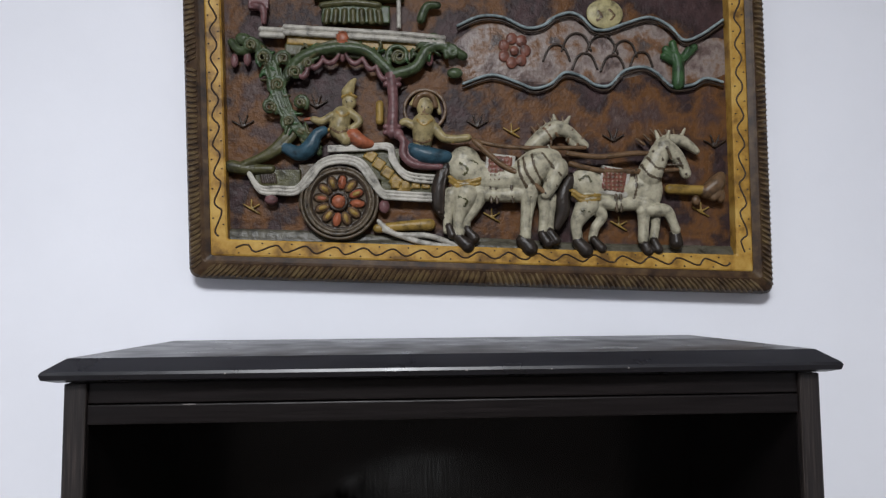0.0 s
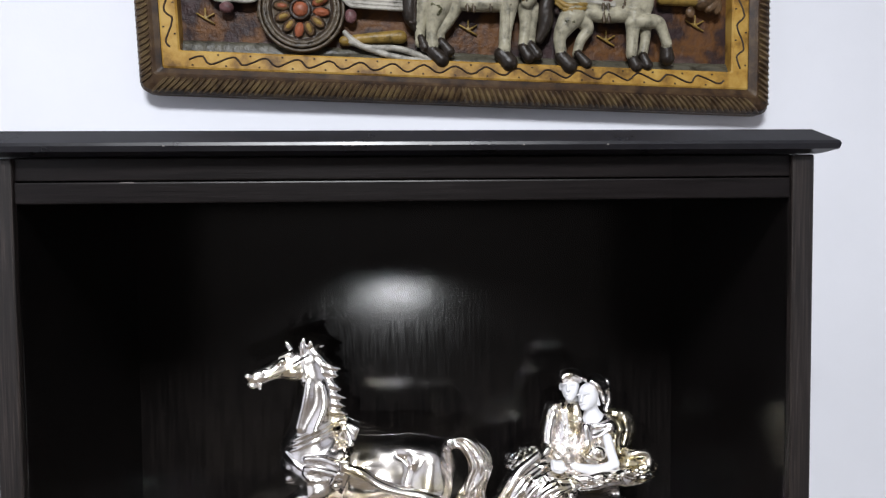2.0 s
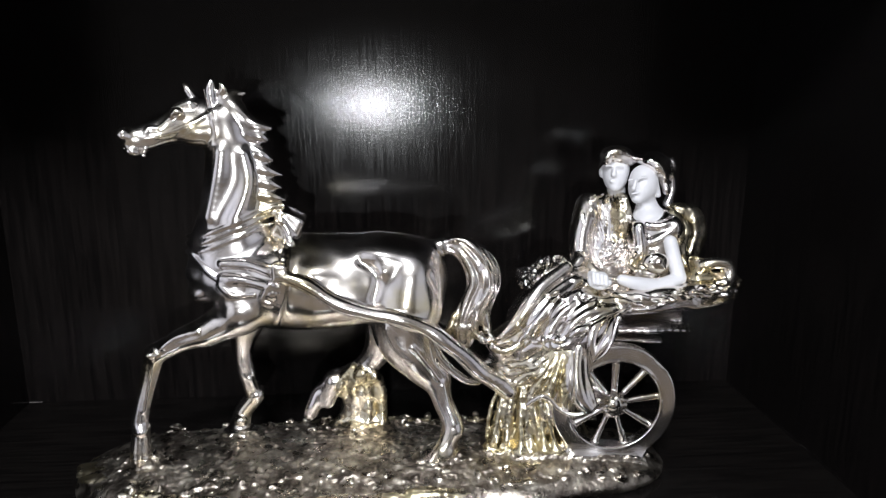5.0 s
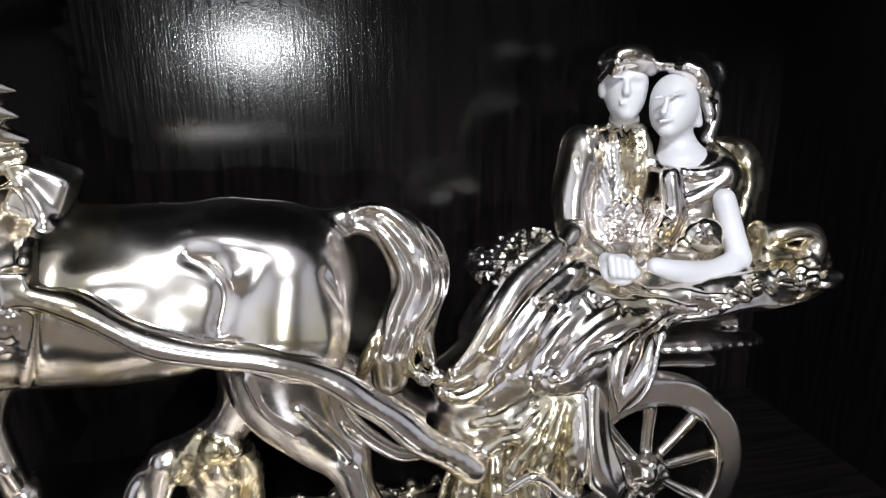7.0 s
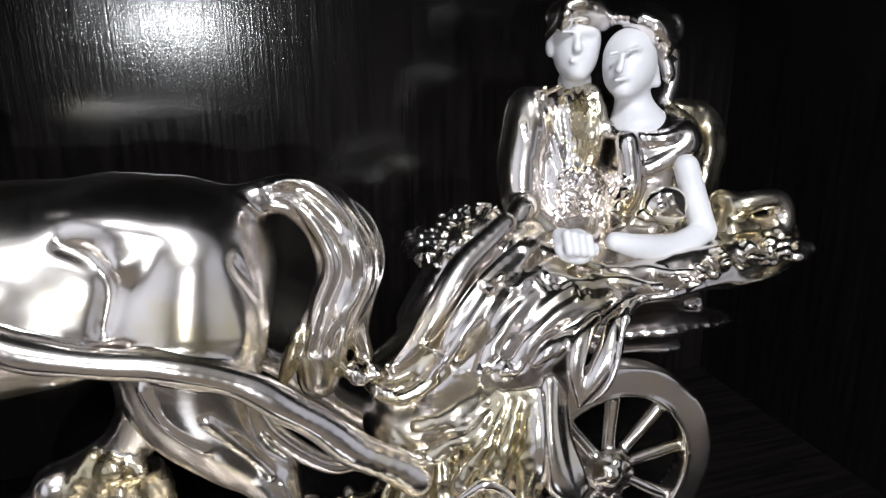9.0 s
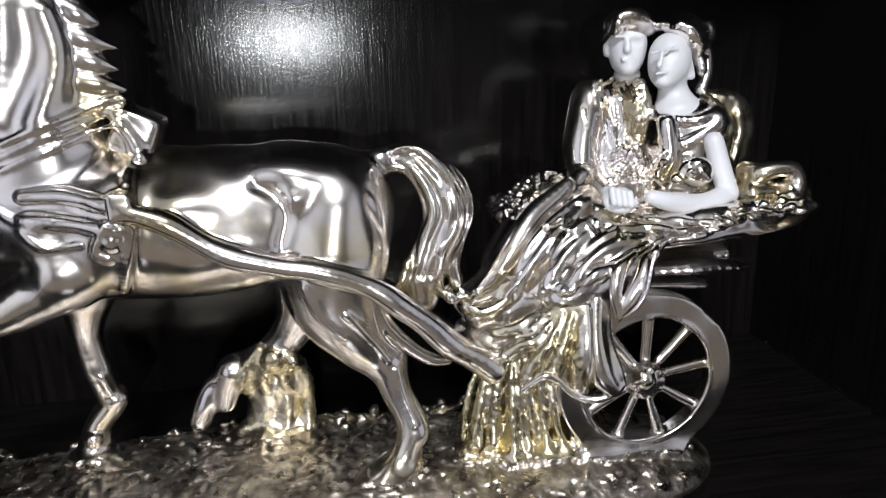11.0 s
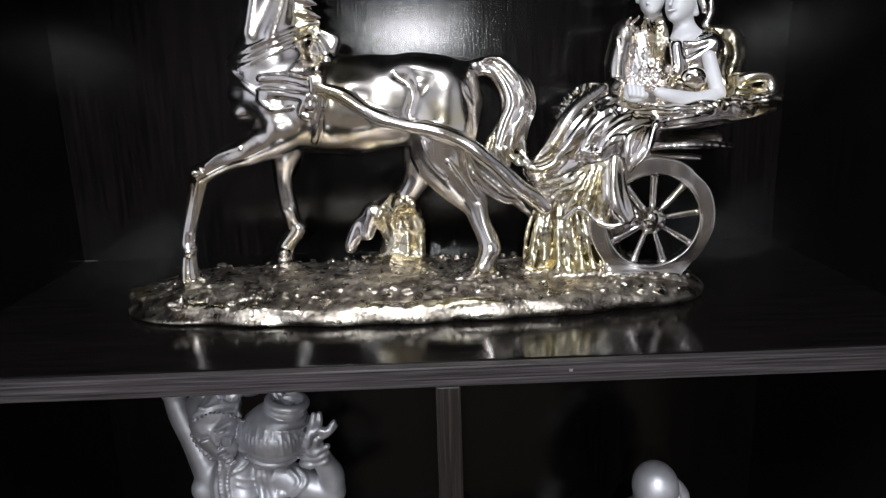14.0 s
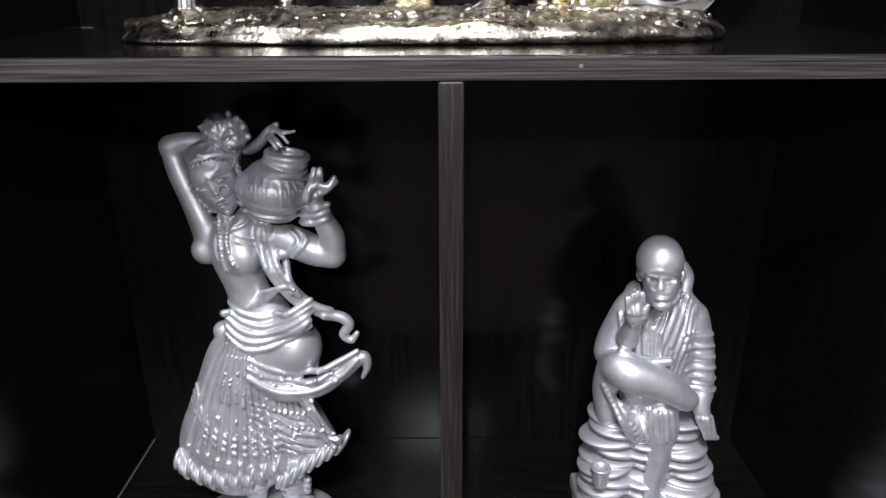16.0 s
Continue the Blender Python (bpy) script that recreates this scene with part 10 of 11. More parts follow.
# ruffled hem
c.egg(0, 0.12, (-9.76, 0, 7.97), (0.39, 1.1, 1.31), -12)
c.egg(0, 0.12, (-9.33, -0.15, 7.47), (0.39, 1.1, 1.31))
c.egg(0, 0.12, (-8.91, -0.29, 6.96), (0.39, 1.1, 1.31), 12)
c.egg(0, 0.12, (-8.34, -0.44, 7.54), (0.39, 1.1, 1.31), -12)
c.egg(0, 0.12, (-7.92, -0.57, 7.05), (0.39, 1.1, 1.31))
c.egg(0, 0.12, (-7.5, -0.7, 6.56), (0.39, 1.1, 1.31), 12)
c.egg(0, 0.12, (-6.95, -0.81, 7.17), (0.39, 1.1, 1.31), -12)
c.egg(0, 0.12, (-6.53, -0.92, 6.7), (0.39, 1.1, 1.31))
c.egg(0, 0.12, (-6.12, -1, 6.25), (0.39, 1.1, 1.31), 12)
c.egg(0, 0.12, (-5.58, -1.08, 6.89), (0.38, 1.1, 1.3), -12)
c.egg(0, 0.12, (-5.18, -1.13, 6.47), (0.39, 1.1, 1.3))
c.egg(0, 0.12, (-4.77, -1.17, 6.05), (0.39, 1.1, 1.31), 12)
c.egg(0, 0.12, (-4.25, -1.2, 6.74), (0.38, 1.1, 1.3), -12)
c.egg(0, 0.12, (-3.85, -1.2, 6.37), (0.39, 1.1, 1.3))
c.egg(0, 0.12, (-3.46, -1.18, 6), (0.39, 1.1, 1.31), 12)
c.egg(0, 0.12, (-2.95, -1.15, 6.74), (0.38, 1.1, 1.3), -12)
c.egg(0, 0.12, (-2.56, -1.1, 6.41), (0.39, 1.1, 1.3))
c.egg(0, 0.12, (-2.17, -1.03, 6.1), (0.39, 1.1, 1.31), 12)
c.egg(0, 0.12, (-1.67, -0.95, 6.88), (0.39, 1.1, 1.3), -12)
c.egg(0, 0.12, (-1.28, -0.85, 6.6), (0.39, 1.1, 1.31))
c.egg(0, 0.12, (-0.89, -0.74, 6.33), (0.39, 1.1, 1.31), 12)
c.egg(0, 0.12, (-0.4, -0.61, 7.15), (0.39, 1.1, 1.31), -12)
c.egg(0, 0.12, (-0.02, -0.48, 6.91), (0.39, 1.1, 1.31))
c.egg(0, 0.12, (0.37, -0.34, 6.67), (0.39, 1.1, 1.32), 12)
c.egg(0, 0.12, (0.86, -0.2, 7.53), (0.39, 1.1, 1.31), -12)
c.egg(0, 0.12, (1.25, -0.05, 7.3), (0.39, 1.1, 1.32))
c.egg(0, 0.12, (0.97, -0.3, 5.55), (0.39, 1, 1.32), -28)
c.egg(0, 0.12, (1.43, -0.22, 5.41), (0.39, 1, 1.33), -28)
c.egg(0, 0.12, (1.95, -0.14, 6.15), (0.39, 1, 1.32), -28)
c.egg(0, 0.12, (2.41, -0.06, 6.01), (0.39, 1, 1.32), -28)
c.egg(0, 0.12, (2.93, 0.02, 6.75), (0.39, 1, 1.32), -28)
c.egg(0, 0.12, (3.39, 0.1, 6.61), (0.39, 1, 1.32), -28)
c.egg(0, 0.12, (3.91, 0.18, 7.35), (0.39, 1, 1.32), -28)
c.egg(0, 0.12, (4.36, 0.26, 7.21), (0.39, 1, 1.32), -28)
c.egg(0, 0.12, (4.88, 0.34, 7.95), (0.39, 1, 1.32), -28)
c.egg(0, 0.12, (5.34, 0.42, 7.81), (0.39, 1, 1.32), -28)
c.egg(0, 0.12, (5.85, 0.5, 8.54), (0.39, 1, 1.32), -28)
c.egg(0, 0.12, (6.31, 0.58, 8.41), (0.39, 1, 1.32), -28)
c.egg(0, 0.12, (6.82, 0.66, 9.14), (0.39, 1, 1.32), -28)
c.egg(0, 0.12, (7.28, 0.74, 9.01), (0.39, 1, 1.32), -28)
c.egg(0, 0.12, (7.79, 0.82, 9.73), (0.39, 1, 1.31), -28)
# flying end of the sash
c.limb(0, 0.3, (-0.4, -1, 18.95, 1), (2.17, -0.8, 16.87, 1.11), (5.46, -0.2, 16.81, 1.03), (8.05, 0.2, 18.2, 0.84), (10.1, 0.4, 19.88, 0.65), (10.62, 0.4, 18.85, 0.42), (10.11, 0.4, 17.54, 0.23))
c.trace(0, 0.1, (-0.57, -1.8, 20.68, 0.33), (2.08, -2, 19.22, 0.33), (5.25, -1.4, 18.91, 0.33), (7.98, -0.6, 19.95, 0.33), (9.73, 0, 20.75, 0.28))
c.trace(0, 0.1, (-0.66, -1.8, 19.8, 0.33), (1.99, -2, 18.27, 0.33), (5.18, -1.4, 17.95, 0.33), (7.93, -0.6, 19.06, 0.34), (9.71, 0, 20.3, 0.28))
c.trace(0, 0.1, (-0.76, -1.8, 18.92, 0.33), (1.9, -2, 17.24, 0.33), (5.11, -1.4, 16.91, 0.34), (7.87, -0.6, 18.16, 0.34), (9.69, 0, 19.86, 0.28))
c.crumbs(0, 0.05, 26, (0.18, -1.7, 17.44), (8.01, -1.2, 19.03), 0.16, 0.22, 37)
# feet and foot plate
c.limb(0, 0.3, (-1.93, 1.2, 7.9, 1.19), (-1.93, 1.2, 4.2, 1.01), (-2.21, 0.8, 2.25, 0.97), (-3.02, 0, 1.41, 0.81))
c.limb(0, 0.3, (2.03, 1.6, 6.85, 1.41), (1.79, 1.6, 3.86, 1.37), (2.28, 1.4, 1.73, 1.23), (3.95, 0.6, 1.25, 0.71))
c.trace(0, 0.1, (0.63, 0.8, 4.36, 0.43), (2.28, 0, 4.56, 0.49), (3.53, 0.8, 4.5, 0.43))
c.trace(0, 0.1, (0.58, 0.8, 3.68, 0.43), (2.23, 0, 3.89, 0.49), (3.48, 0.8, 3.82, 0.43))
c.trace(0, 0.1, (0.52, 0.8, 3, 0.43), (2.17, 0, 3.21, 0.49), (3.43, 0.8, 3.14, 0.43))
c.egg(0, 0.6, (-0.93, 1.2, 0.2), (7.2, 4.0, 1.5))
c.block(0, -0.2, (0, 0, -3.98), (40, 30, 4.0), 0.05)
lady = new("water_carrier_statue", c.skin("water_carrier_statue", (matt_silver,), 1))
lady.location = (-0.18, 1.03, 0.3722)
tagged(lady, "matt silver statue of a pot carrier, on the lower shelf", "statue")

# ---- the seated saint statue ----
c = Clay((-8, -5, -0.3), (12, 7, 34.5), 0.1)
# head and scarf
c.egg(0, 0.3, (0.6, -0.4, 30.44), (2.17, 2.4, 2.43))
c.egg(0, 0.3, (0.77, -1, 28.22), (1.65, 2, 2.34))
c.trace(0, 0.1, (-1.24, -1, 29.33, 0.21), (-0.85, -2.4, 30.03, 0.21), (0.01, -2.9, 30.35, 0.2), (1.18, -2.5, 30.07, 0.21), (2.39, -1.2, 29.28, 0.21))
c.trace(0, 0.15, (0.26, -2.8, 29.7, 0.24), (0.2, -3.3, 29.1, 0.3), (0.18, -3.5, 28.62, 0.42))
c.trace(0, 0.1, (-0.5, -2.9, 28.35, 0.2), (0.2, -3.2, 28.2, 0.22), (1.0, -2.9, 28.35, 0.2))
c.egg(0, 0.12, (0.41, -2.8, 27.72), (0.73, 0.5, 0.31))
c.egg(0, 0.2, (0.59, -2.5, 26.89), (0.94, 0.7, 0.52))
c.trace(0, -0.2, (-0.65, -2.7, 29.26, 0.31), (-0.29, -2.9, 29.29, 0.31))
c.trace(0, -0.2, (0.73, -2.9, 29.29, 0.31), (1.3, -2.7, 29.31, 0.31))
c.trace(0, 0.1, (-0.93, -2.8, 29.76, 0.15), (-0.23, -3.1, 29.66, 0.15))
c.trace(0, 0.1, (0.53, -3.1, 29.66, 0.15), (1.42, -2.8, 29.8, 0.15))
c.limb(0, 0.35, (3.26, 1.4, 29.24, 0.63), (3.94, 1.4, 28.05, 0.68), (3.84, 1, 26.42, 0.68), (4.82, 1.2, 24.8, 0.91))
c.egg(0, 0.2, (-1, 0, 28.96), (0.38, 0.6, 0.75))
c.egg(0, 0.2, (2.86, -0.2, 28.86), (0.37, 0.6, 0.75))
# body and robe
c.limb(0, 0.35, (2.02, 1.6, 23.37, 3.04), (2.04, 1.4, 19.97, 3.6), (2.16, 1.4, 16.01, 3.89), flat=0.7)
c.limb(0, 0.35, (-1.01, 2.2, 24.35, 1.58), (-2.19, 2, 20.96, 1.79), (-2.74, 1.6, 19.56, 1.6))
c.limb(0, 0.35, (5.09, 1.6, 23.67, 1.57), (6.02, 1.2, 20.07, 1.49), (6.18, 0.4, 16.61, 1.41), (6.32, -0.2, 15.66, 1.13))
c.limb(0, 0.35, (-0.13, 2.8, 25.62, 1.39), (-0.93, 2.8, 23.11, 1.41))
c.trace(0, 0.1, (2.24, -0.8, 27.96, 0.27), (1.17, -1.8, 26.26, 0.27), (0.25, -2.2, 23.8, 0.27))
c.trace(0, 0.1, (2.66, -0.65, 27.54, 0.27), (1.67, -1.6, 25.69, 0.27), (0.79, -2, 23.27, 0.27))
c.trace(0, 0.1, (3.07, -0.5, 27.11, 0.27), (2.16, -1.4, 25.11, 0.27), (1.34, -1.8, 22.73, 0.27))
c.trace(0, 0.1, (3.49, -0.35, 26.69, 0.27), (2.67, -1.2, 24.53, 0.27), (1.88, -1.6, 22.2, 0.27))
c.trace(0, 0.1, (3.92, -0.2, 26.26, 0.27), (3.17, -1, 23.95, 0.27), (2.44, -1.4, 21.65, 0.27))
c.trace(0, 0.1, (4.34, -0.05, 25.83, 0.27), (3.69, -0.8, 23.35, 0.27), (3, -1.2, 21.1, 0.27))
c.trace(0, 0.1, (4.77, 0.1, 25.39, 0.27), (4.2, -0.6, 22.76, 0.27), (3.56, -1, 20.55, 0.28))
c.trace(0, 0.1, (3.97, -0.2, 22.11, 0.28), (4.94, -1.2, 22.27, 0.27), (6.87, 0.2, 22.13, 0.28))
c.trace(0, 0.1, (4.09, -0.2, 21.04, 0.28), (5.07, -1.2, 21.22, 0.27), (7.02, 0.2, 21, 0.28))
c.trace(0, 0.1, (4.22, -0.2, 19.97, 0.28), (5.2, -1.2, 20.15, 0.28), (7.17, 0.2, 19.85, 0.28))
c.trace(0, 0.1, (4.35, -0.2, 18.88, 0.28), (5.34, -1.2, 19.08, 0.28), (7.32, 0.2, 18.69, 0.28))
c.trace(0, 0.1, (4.47, -0.2, 17.77, 0.28), (5.47, -1.2, 17.99, 0.28), (7.48, 0.2, 17.52, 0.28))
c.trace(0, 0.1, (4.6, -0.2, 16.66, 0.28), (5.61, -1.2, 16.89, 0.28), (7.63, 0.2, 16.33, 0.29))
c.trace(0, 0.1, (-2.29, -0.8, 24.29, 0.27), (-2.05, -1.3, 22.11, 0.27), (-1.7, -1.4, 20.3, 0.28))
c.trace(0, 0.1, (-1.56, -0.8, 24.05, 0.27), (-1.38, -1.3, 21.86, 0.27), (-1.07, -1.4, 19.98, 0.28))
c.trace(0, 0.1, (-0.83, -0.8, 23.8, 0.27), (-0.7, -1.3, 21.61, 0.27), (-0.43, -1.4, 19.66, 0.28))
c.trace(0, 0.1, (-0.1, -0.8, 23.55, 0.27), (-0.02, -1.3, 21.36, 0.27), (0.21, -1.4, 19.34, 0.28))
c.trace(0, 0.1, (0.64, -0.8, 23.31, 0.27), (0.67, -1.3, 21.11, 0.27), (0.85, -1.4, 19.02, 0.28))
c.trace(0, 0.1, (1.37, -0.8, 23.06, 0.27), (1.35, -1.3, 20.85, 0.27), (1.49, -1.4, 18.7, 0.28))
c.trace(0, 0.12, (2.04, -1.6, 27.62, 0.32), (0.93, -2.4, 25.38, 0.32), (0.02, -2.6, 23.41, 0.32))
c.trace(0, 0.08, (2.22, -0.8, 28.13, 0.16), (1.28, -1.8, 26.26, 0.16), (0.42, -2.2, 23.2, 0.16), (0.13, -2.2, 20.75, 0.16))
c.trace(0, 0.08, (2.56, -0.7, 27.79, 0.16), (1.7, -1.65, 25.77, 0.16), (0.83, -2.05, 22.75, 0.16), (0.53, -2.05, 20.42, 0.16))
c.trace(0, 0.08, (2.89, -0.6, 27.45, 0.16), (2.11, -1.5, 25.28, 0.16), (1.24, -1.9, 22.3, 0.16), (0.93, -1.9, 20.08, 0.16))
c.trace(0, 0.08, (3.23, -0.5, 27.11, 0.16), (2.54, -1.35, 24.79, 0.16), (1.66, -1.75, 21.85, 0.16), (1.34, -1.75, 19.74, 0.16))
c.trace(0, 0.08, (3.57, -0.4, 26.77, 0.16), (2.96, -1.2, 24.29, 0.16), (2.08, -1.6, 21.39, 0.16), (1.75, -1.6, 19.39, 0.17))
c.trace(0, 0.08, (3.92, -0.3, 26.42, 0.16), (3.39, -1.05, 23.79, 0.16), (2.5, -1.45, 20.93, 0.16), (2.16, -1.45, 19.05, 0.17))
c.trace(0, 0.08, (4.26, -0.2, 26.08, 0.16), (3.83, -0.9, 23.28, 0.16), (2.93, -1.3, 20.47, 0.17), (2.57, -1.3, 18.7, 0.17))
c.trace(0, 0.08, (4.61, -0.1, 25.73, 0.16), (4.26, -0.75, 22.77, 0.16), (3.36, -1.15, 20.01, 0.17), (2.99, -1.15, 18.35, 0.17))
c.trace(0, 0.08, (4.96, 0, 25.38, 0.16), (4.7, -0.6, 22.26, 0.17), (3.79, -1, 19.54, 0.17), (3.41, -1, 18, 0.17))
c.trace(0, 0.08, (3.67, -0.2, 22.73, 0.17), (4.79, -1.2, 22.64, 0.16), (6.58, 0.2, 22.63, 0.17))
c.trace(0, 0.08, (3.76, -0.2, 21.99, 0.17), (4.88, -1.2, 21.9, 0.16), (6.68, 0.2, 21.88, 0.17))
c.trace(0, 0.08, (3.85, -0.2, 21.23, 0.17), (4.97, -1.2, 21.16, 0.16), (6.78, 0.2, 21.13, 0.17))
c.trace(0, 0.08, (3.93, -0.2, 20.47, 0.17), (5.06, -1.2, 20.41, 0.17), (6.88, 0.2, 20.37, 0.17))
c.trace(0, 0.08, (4.02, -0.2, 19.71, 0.17), (5.15, -1.2, 19.65, 0.17), (6.98, 0.2, 19.6, 0.17))
c.trace(0, 0.08, (4.11, -0.2, 18.94, 0.17), (5.25, -1.2, 18.89, 0.17), (7.08, 0.2, 18.82, 0.17))
c.trace(0, 0.08, (4.2, -0.2, 18.16, 0.17), (5.34, -1.2, 18.12, 0.17), (7.18, 0.2, 18.04, 0.17))
c.trace(0, 0.08, (4.29, -0.2, 17.38, 0.17), (5.44, -1.2, 17.34, 0.17), (7.28, 0.2, 17.26, 0.17))
c.trace(0, 0.08, (4.38, -0.2, 16.59, 0.17), (5.53, -1.2, 16.56, 0.17), (7.39, 0.2, 16.46, 0.17))
# blessing palm
c.egg(0, 0.25, (-1.75, -2.2, 25.82), (1, 0.8, 1.43), 10)
c.limb(0, 0.3, (-1.74, -0.4, 22.24, 1.09), (-1.62, -1.4, 24.29, 0.8))
c.trace(0, 0.08, (-2.46, -2.4, 26.16, 0.32), (-2.64, -2.6, 27.07, 0.31), (-2.72, -2.5, 27.59, 0.26))
c.trace(0, 0.08, (-2.04, -2.4, 26.16, 0.32), (-2.17, -2.6, 27.06, 0.31), (-2.28, -2.5, 27.94, 0.26))
c.trace(0, 0.08, (-1.62, -2.4, 26.15, 0.32), (-1.7, -2.6, 27.06, 0.31), (-1.83, -2.5, 28.16, 0.26))
c.trace(0, 0.08, (-1.2, -2.4, 26.15, 0.32), (-1.23, -2.6, 27.06, 0.31), (-1.35, -2.5, 28.05, 0.26))
c.trace(0, 0.08, (-1.08, -2.5, 25.73, 0.32), (-0.79, -2.6, 26.83, 0.26))
# crossed leg and robe folds
c.limb(0, 0.35, (-2.53, -1.2, 19.55, 1.73), (-1.3, -2, 19.08, 1.8), (1.48, -2.2, 18.24, 1.62), (4.24, -2, 16.3, 1.19), flat=0.9)
c.limb(0, 0.35, (-2.86, -0.4, 19.09, 1.57), (-3.35, 0.2, 16.11, 1.22), (-2.83, 0.2, 13.07, 1.05))
c.limb(0, 0.35, (2.1, -2, 20.63, 0.45), (-0.29, -1.8, 20.52, 0.45), (-2.46, -1.4, 21.42, 0.36))
c.trace(0, 0.12, (-3.82, -1, 17.52, 0.34), (-2.91, -1.8, 15.74, 0.39), (-1.38, -2, 15.02, 0.39), (0.06, -1.8, 15.73, 0.34))
c.trace(0, 0.12, (-3.56, -1, 17, 0.34), (-2.52, -1.8, 15.08, 0.39), (-1.05, -2, 14.49, 0.39), (0.26, -1.8, 15.47, 0.34))
c.trace(0, 0.12, (-3.29, -1, 16.47, 0.34), (-2.12, -1.8, 14.42, 0.39), (-0.72, -2, 13.95, 0.39), (0.45, -1.8, 15.2, 0.34))
c.trace(0, 0.12, (-3.03, -1, 15.95, 0.34), (-1.73, -1.8, 13.75, 0.4), (-0.4, -2, 13.55, 0.4), (0.65, -1.8, 14.94, 0.34))
c.trace(0, 0.12, (-2.76, -1, 15.42, 0.34), (-1.33, -1.8, 13.08, 0.4), (-0.09, -2, 13.28, 0.4), (0.84, -1.8, 14.67, 0.34))
c.trace(0, 0.12, (-2.49, -1, 14.88, 0.34), (-0.93, -1.8, 12.41, 0.4), (0.21, -2, 13.01, 0.4), (1.04, -1.8, 14.41, 0.34))
c.trace(0, 0.12, (-2.22, -1, 14.35, 0.34), (-0.52, -1.8, 11.72, 0.4), (0.51, -2, 12.88, 0.4), (1.23, -1.8, 14.14, 0.34))
c.limb(0, 0.35, (2.42, -0.4, 14.13, 1.79), (2.72, -0.6, 11.88, 1.62))
c.trace(0, 0.1, (0.17, -2.2, 14.68, 0.28), (0.41, -2.3, 13.09, 0.34), (0.86, -2, 11.59, 0.29))
c.trace(0, 0.1, (0.73, -2.2, 14.68, 0.28), (0.97, -2.3, 13.09, 0.34), (1.4, -2, 11.38, 0.29))
c.trace(0, 0.1, (1.29, -2.2, 14.68, 0.28), (1.54, -2.3, 13.09, 0.34), (1.93, -2, 11.18, 0.29))
c.trace(0, 0.1, (1.85, -2.2, 14.68, 0.28), (2.1, -2.3, 13.08, 0.34), (2.43, -2, 11.38, 0.29))
c.trace(0, 0.1, (2.41, -2.2, 14.67, 0.28), (2.67, -2.3, 13.08, 0.34), (2.92, -2, 11.58, 0.29))
c.trace(0, 0.1, (2.97, -2.2, 14.67, 0.28), (3.23, -2.3, 13.08, 0.34), (3.41, -2, 11.79, 0.29))
c.limb(0, 0.35, (2.41, -0.8, 12.02, 1.23), (2.53, -1, 8.69, 1.2), (2.31, -1, 5.09, 0.88), (2.11, -1.2, 2.29, 0.84), (1.6, -1.8, 0.94, 0.89))
# resting hand
c.limb(0, 0.3, (6.16, -0.6, 15.92, 0.93), (6.27, -1.2, 14.32, 0.79), (7.24, -1.4, 12.43, 0.56))
c.trace(0, 0.08, (5.8, -1.7, 13.99, 0.34), (6.53, -1.8, 12.38, 0.28), (6.94, -1.6, 11.55, 0.29))
c.trace(0, 0.08, (6.19, -1.7, 13.99, 0.34), (6.89, -1.8, 12.24, 0.29), (7.28, -1.6, 11.55, 0.29))
c.trace(0, 0.08, (6.59, -1.7, 13.99, 0.34), (7.25, -1.8, 12.1, 0.29), (7.62, -1.6, 11.55, 0.29))
c.trace(0, 0.08, (6.99, -1.7, 13.98, 0.34), (7.61, -1.8, 11.96, 0.29), (7.97, -1.6, 11.55, 0.29))
# rock seat in courses
c.egg(0, 0.12, (-1.96, 1.7, 12.19), (2.62, 2.7, 0.6), -6)
c.egg(0, 0.12, (1.45, 1.43, 12), (2.92, 2.7, 0.71), 5)
c.egg(0, 0.12, (4.78, 1.17, 12.31), (3.2, 2.7, 0.59), 3)
c.egg(0, 0.12, (-1.49, 0.9, 11.54), (3.02, 2.7, 0.65), -1)
c.egg(0, 0.12, (1.17, 1.7, 10.62), (3.37, 2.7, 0.78), -3)
c.egg(0, 0.12, (4.72, 1.43, 10.94), (2.75, 2.7, 0.66), -5)
c.egg(0, 0.12, (-1.97, 1.17, 10.16), (3.47, 2.7, 0.72), 4)
c.egg(0, 0.12, (1.8, 0.9, 9.98), (2.86, 2.7, 0.6), 2)
c.egg(0, 0.12, (4.65, 1.7, 9.53), (3.2, 2.7, 0.72))
c.egg(0, 0.12, (-1.2, 1.43, 8.74), (3.02, 2.7, 0.79), -4)
c.egg(0, 0.12, (1.53, 1.17, 8.57), (3.32, 2.7, 0.66), -6)
c.egg(0, 0.12, (5.44, 0.9, 8.89), (2.7, 2.7, 0.78), 5)
c.egg(0, 0.12, (-1.69, 1.7, 7.31), (3.48, 2.7, 0.61), 1)
c.egg(0, 0.12, (2.53, 1.43, 7.13), (2.86, 2.7, 0.73), -1)
c.egg(0, 0.12, (5.39, 1.17, 7.46), (3.15, 2.7, 0.61), -3)
c.egg(0, 0.12, (-2.48, 0.9, 6.67), (2.97, 2.7, 0.67), 6)
c.egg(0, 0.12, (2.25, 1.7, 5.66), (3.32, 2.7, 0.8), 4)
c.egg(0, 0.12, (6.61, 1.43, 6), (2.69, 2.7, 0.67), 2)
c.egg(0, 0.12, (-1.7, 1.17, 5.2), (3.43, 2.7, 0.73), -2)
c.egg(0, 0.12, (1.61, 0.9, 5.03), (2.81, 2.7, 0.61), -4)
c.egg(0, 0.12, (6.56, 1.7, 4.52), (3.15, 2.7, 0.74), -6)
c.egg(0, 0.12, (-2.2, 1.43, 3.71), (2.97, 2.7, 0.8), 3)
c.egg(0, 0.12, (2.63, 1.17, 3.53), (3.27, 2.7, 0.68), 1)
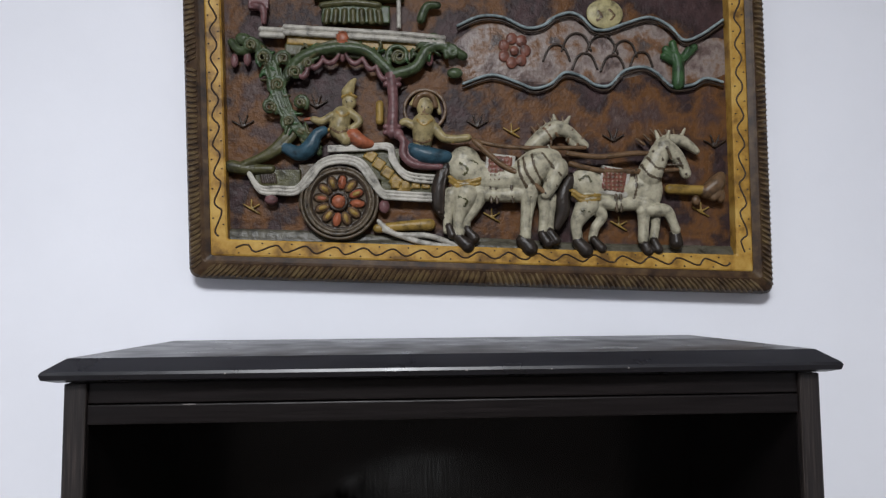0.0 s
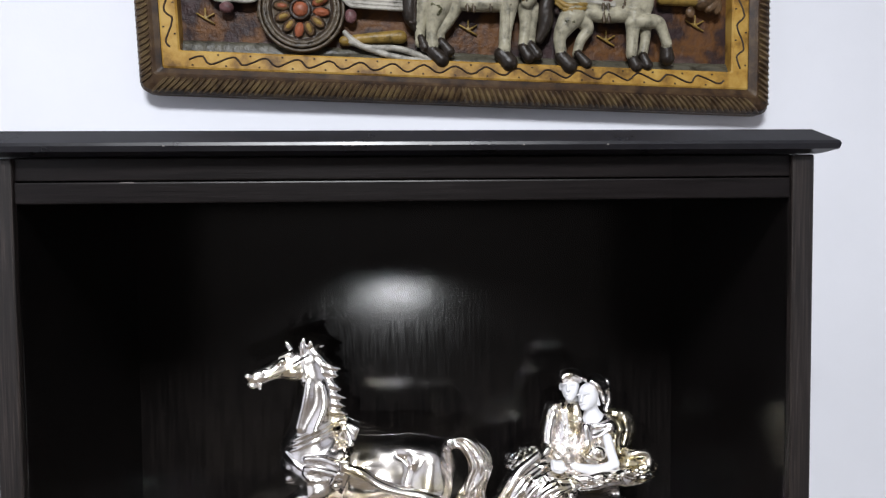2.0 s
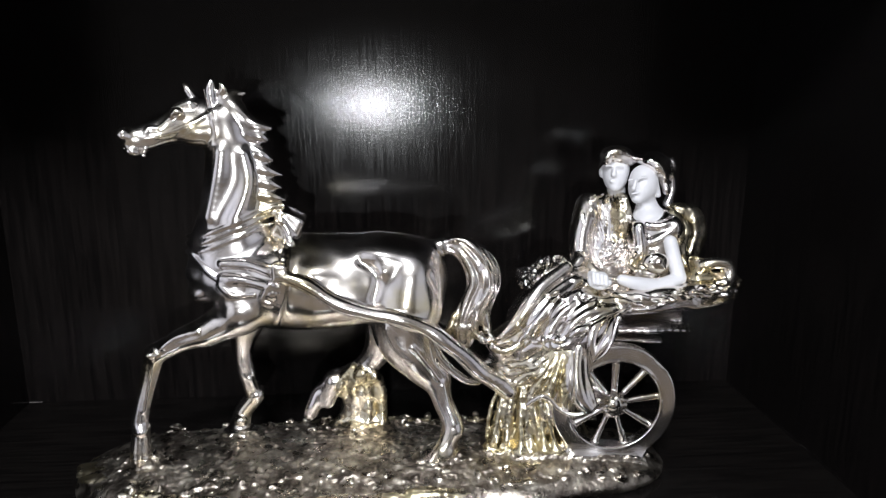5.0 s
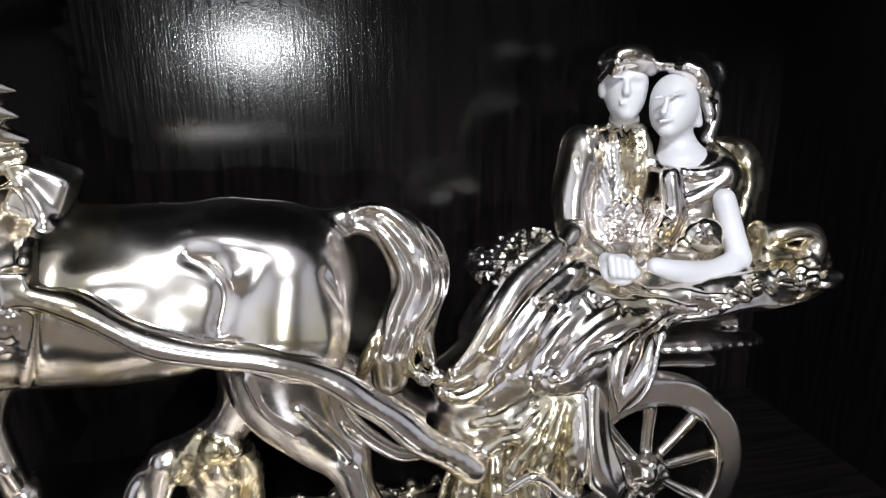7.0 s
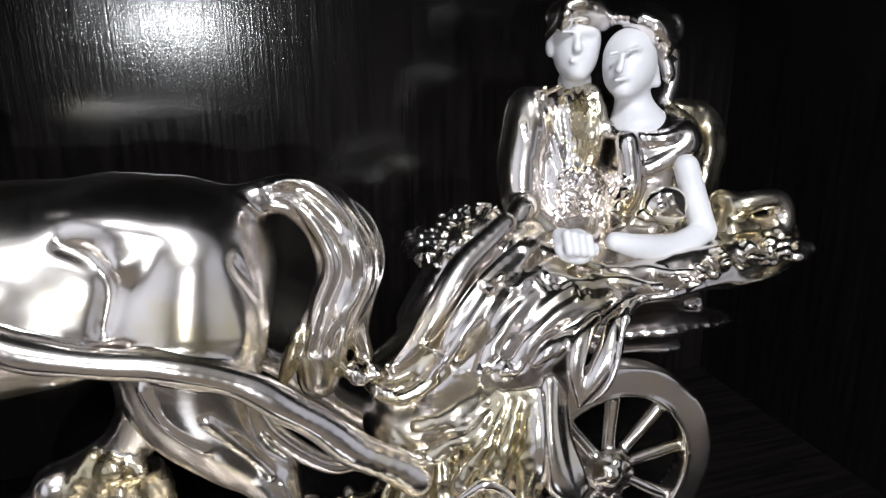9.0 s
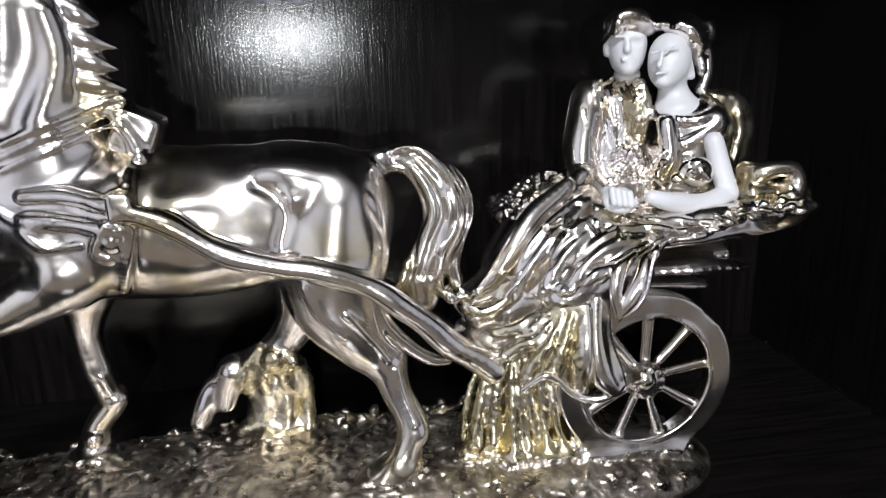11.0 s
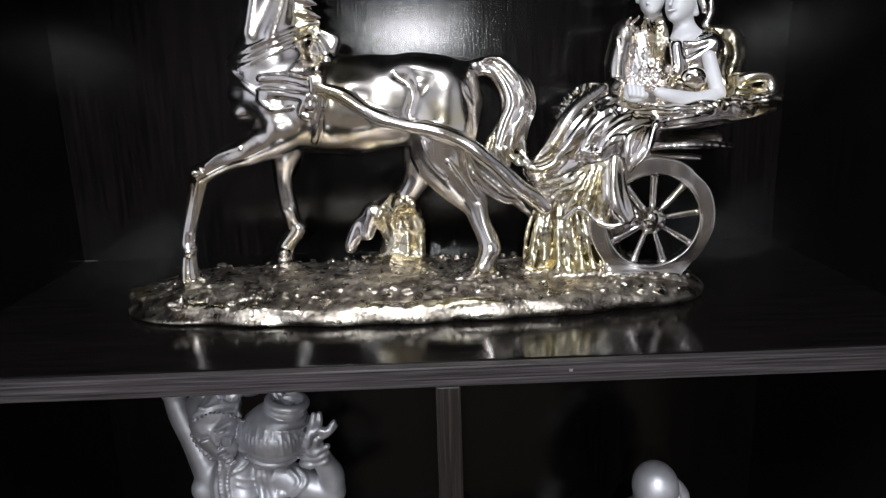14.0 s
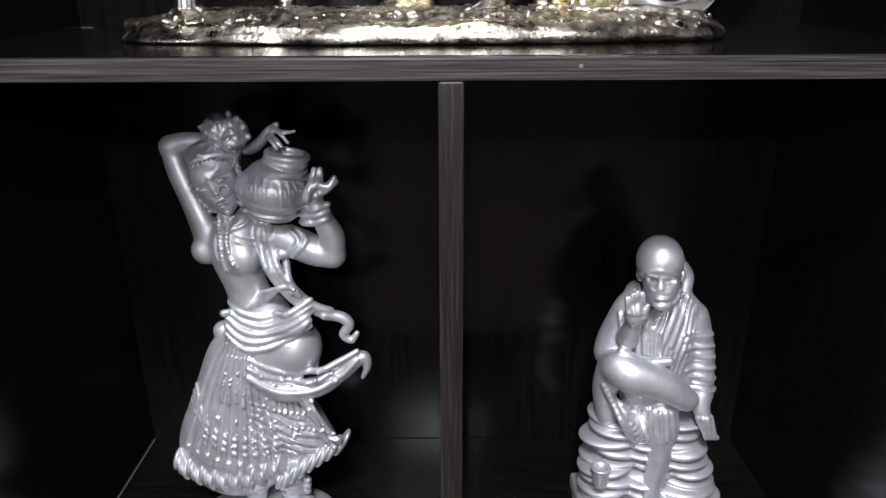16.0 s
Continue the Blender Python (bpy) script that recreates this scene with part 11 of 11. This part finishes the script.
c.egg(0, 0.12, (6.08, 0.9, 3.89), (3.56, 2.7, 0.8), -1)
c.egg(0, 0.12, (-1.41, 1.7, 2.19), (3.44, 2.7, 0.63), -5)
c.egg(0, 0.12, (2.35, 1.43, 2.02), (2.81, 2.7, 0.75), 6)
c.egg(0, 0.12, (7.33, 1.17, 2.38), (3.1, 2.7, 0.62), 4)
c.egg(0, 0.12, (-2.21, 0.9, 1.56), (2.92, 2.7, 0.68))
c.egg(0, 0.12, (3.39, 1.7, 0.47), (3.28, 2.7, 0.82), -2)
c.egg(0, 0.12, (7.29, 1.43, 0.84), (3.57, 2.7, 0.69), -4)
c.egg(0, 0.12, (-2.73, 1.17, 0.02), (3.39, 2.7, 0.75), 5)
c.egg(0, 0.12, (2.73, 0.9, -0.16), (2.75, 2.7, 0.63), 3)
c.egg(0, 0.12, (8.57, 1.7, -0.73), (3.1, 2.7, 0.76), 1)
c.egg(0, 0.12, (-1.93, 1.43, -1.56), (2.92, 2.7, 0.82), -3)
c.egg(0, 0.12, (2.45, 1.17, -1.74), (3.22, 2.7, 0.7), -5)
c.egg(0, 0.12, (8.07, 0.9, -1.36), (3.52, 2.7, 0.82), 6)
c.limb(0, 0.3, (0.31, 3.1, 8.55, 2.89), (1.47, 3.1, -4.71, 3.54), flat=0.7)
c.limb(0, 0.3, (4.94, 3.1, 8.53, 2.43), (6.38, 3.1, -4.73, 3.54), flat=0.7)
# tumbler at the foot
c.limb(0, 0.15, (-3.56, -2.0, 6.5, 0.8), (-3.58, -2.0, 7.8, 0.9))
c.hoop(0, 0.08, (-3.6, -2.0, 8.2), 0.9, 0.15, 1.0, 0)
c.egg(0, -0.1, (-3.6, -2.0, 8.5), (0.74, 0.74, 0.6))
c.block(0, 0.5, (1.88, 0.8, 0.7), (7.0, 5.0, 0.9), 0.4)
c.block(0, -0.2, (0, 0, -3.98), (40, 30, 4.0), 0.05)
seated = new("seated_statue", c.skin("seated_statue", (matt_silver,), 1))
seated.location = (0.2, 1.03, 0.3722)
tagged(seated, "matt silver seated robed statue on rocks, on the lower shelf", "statue")
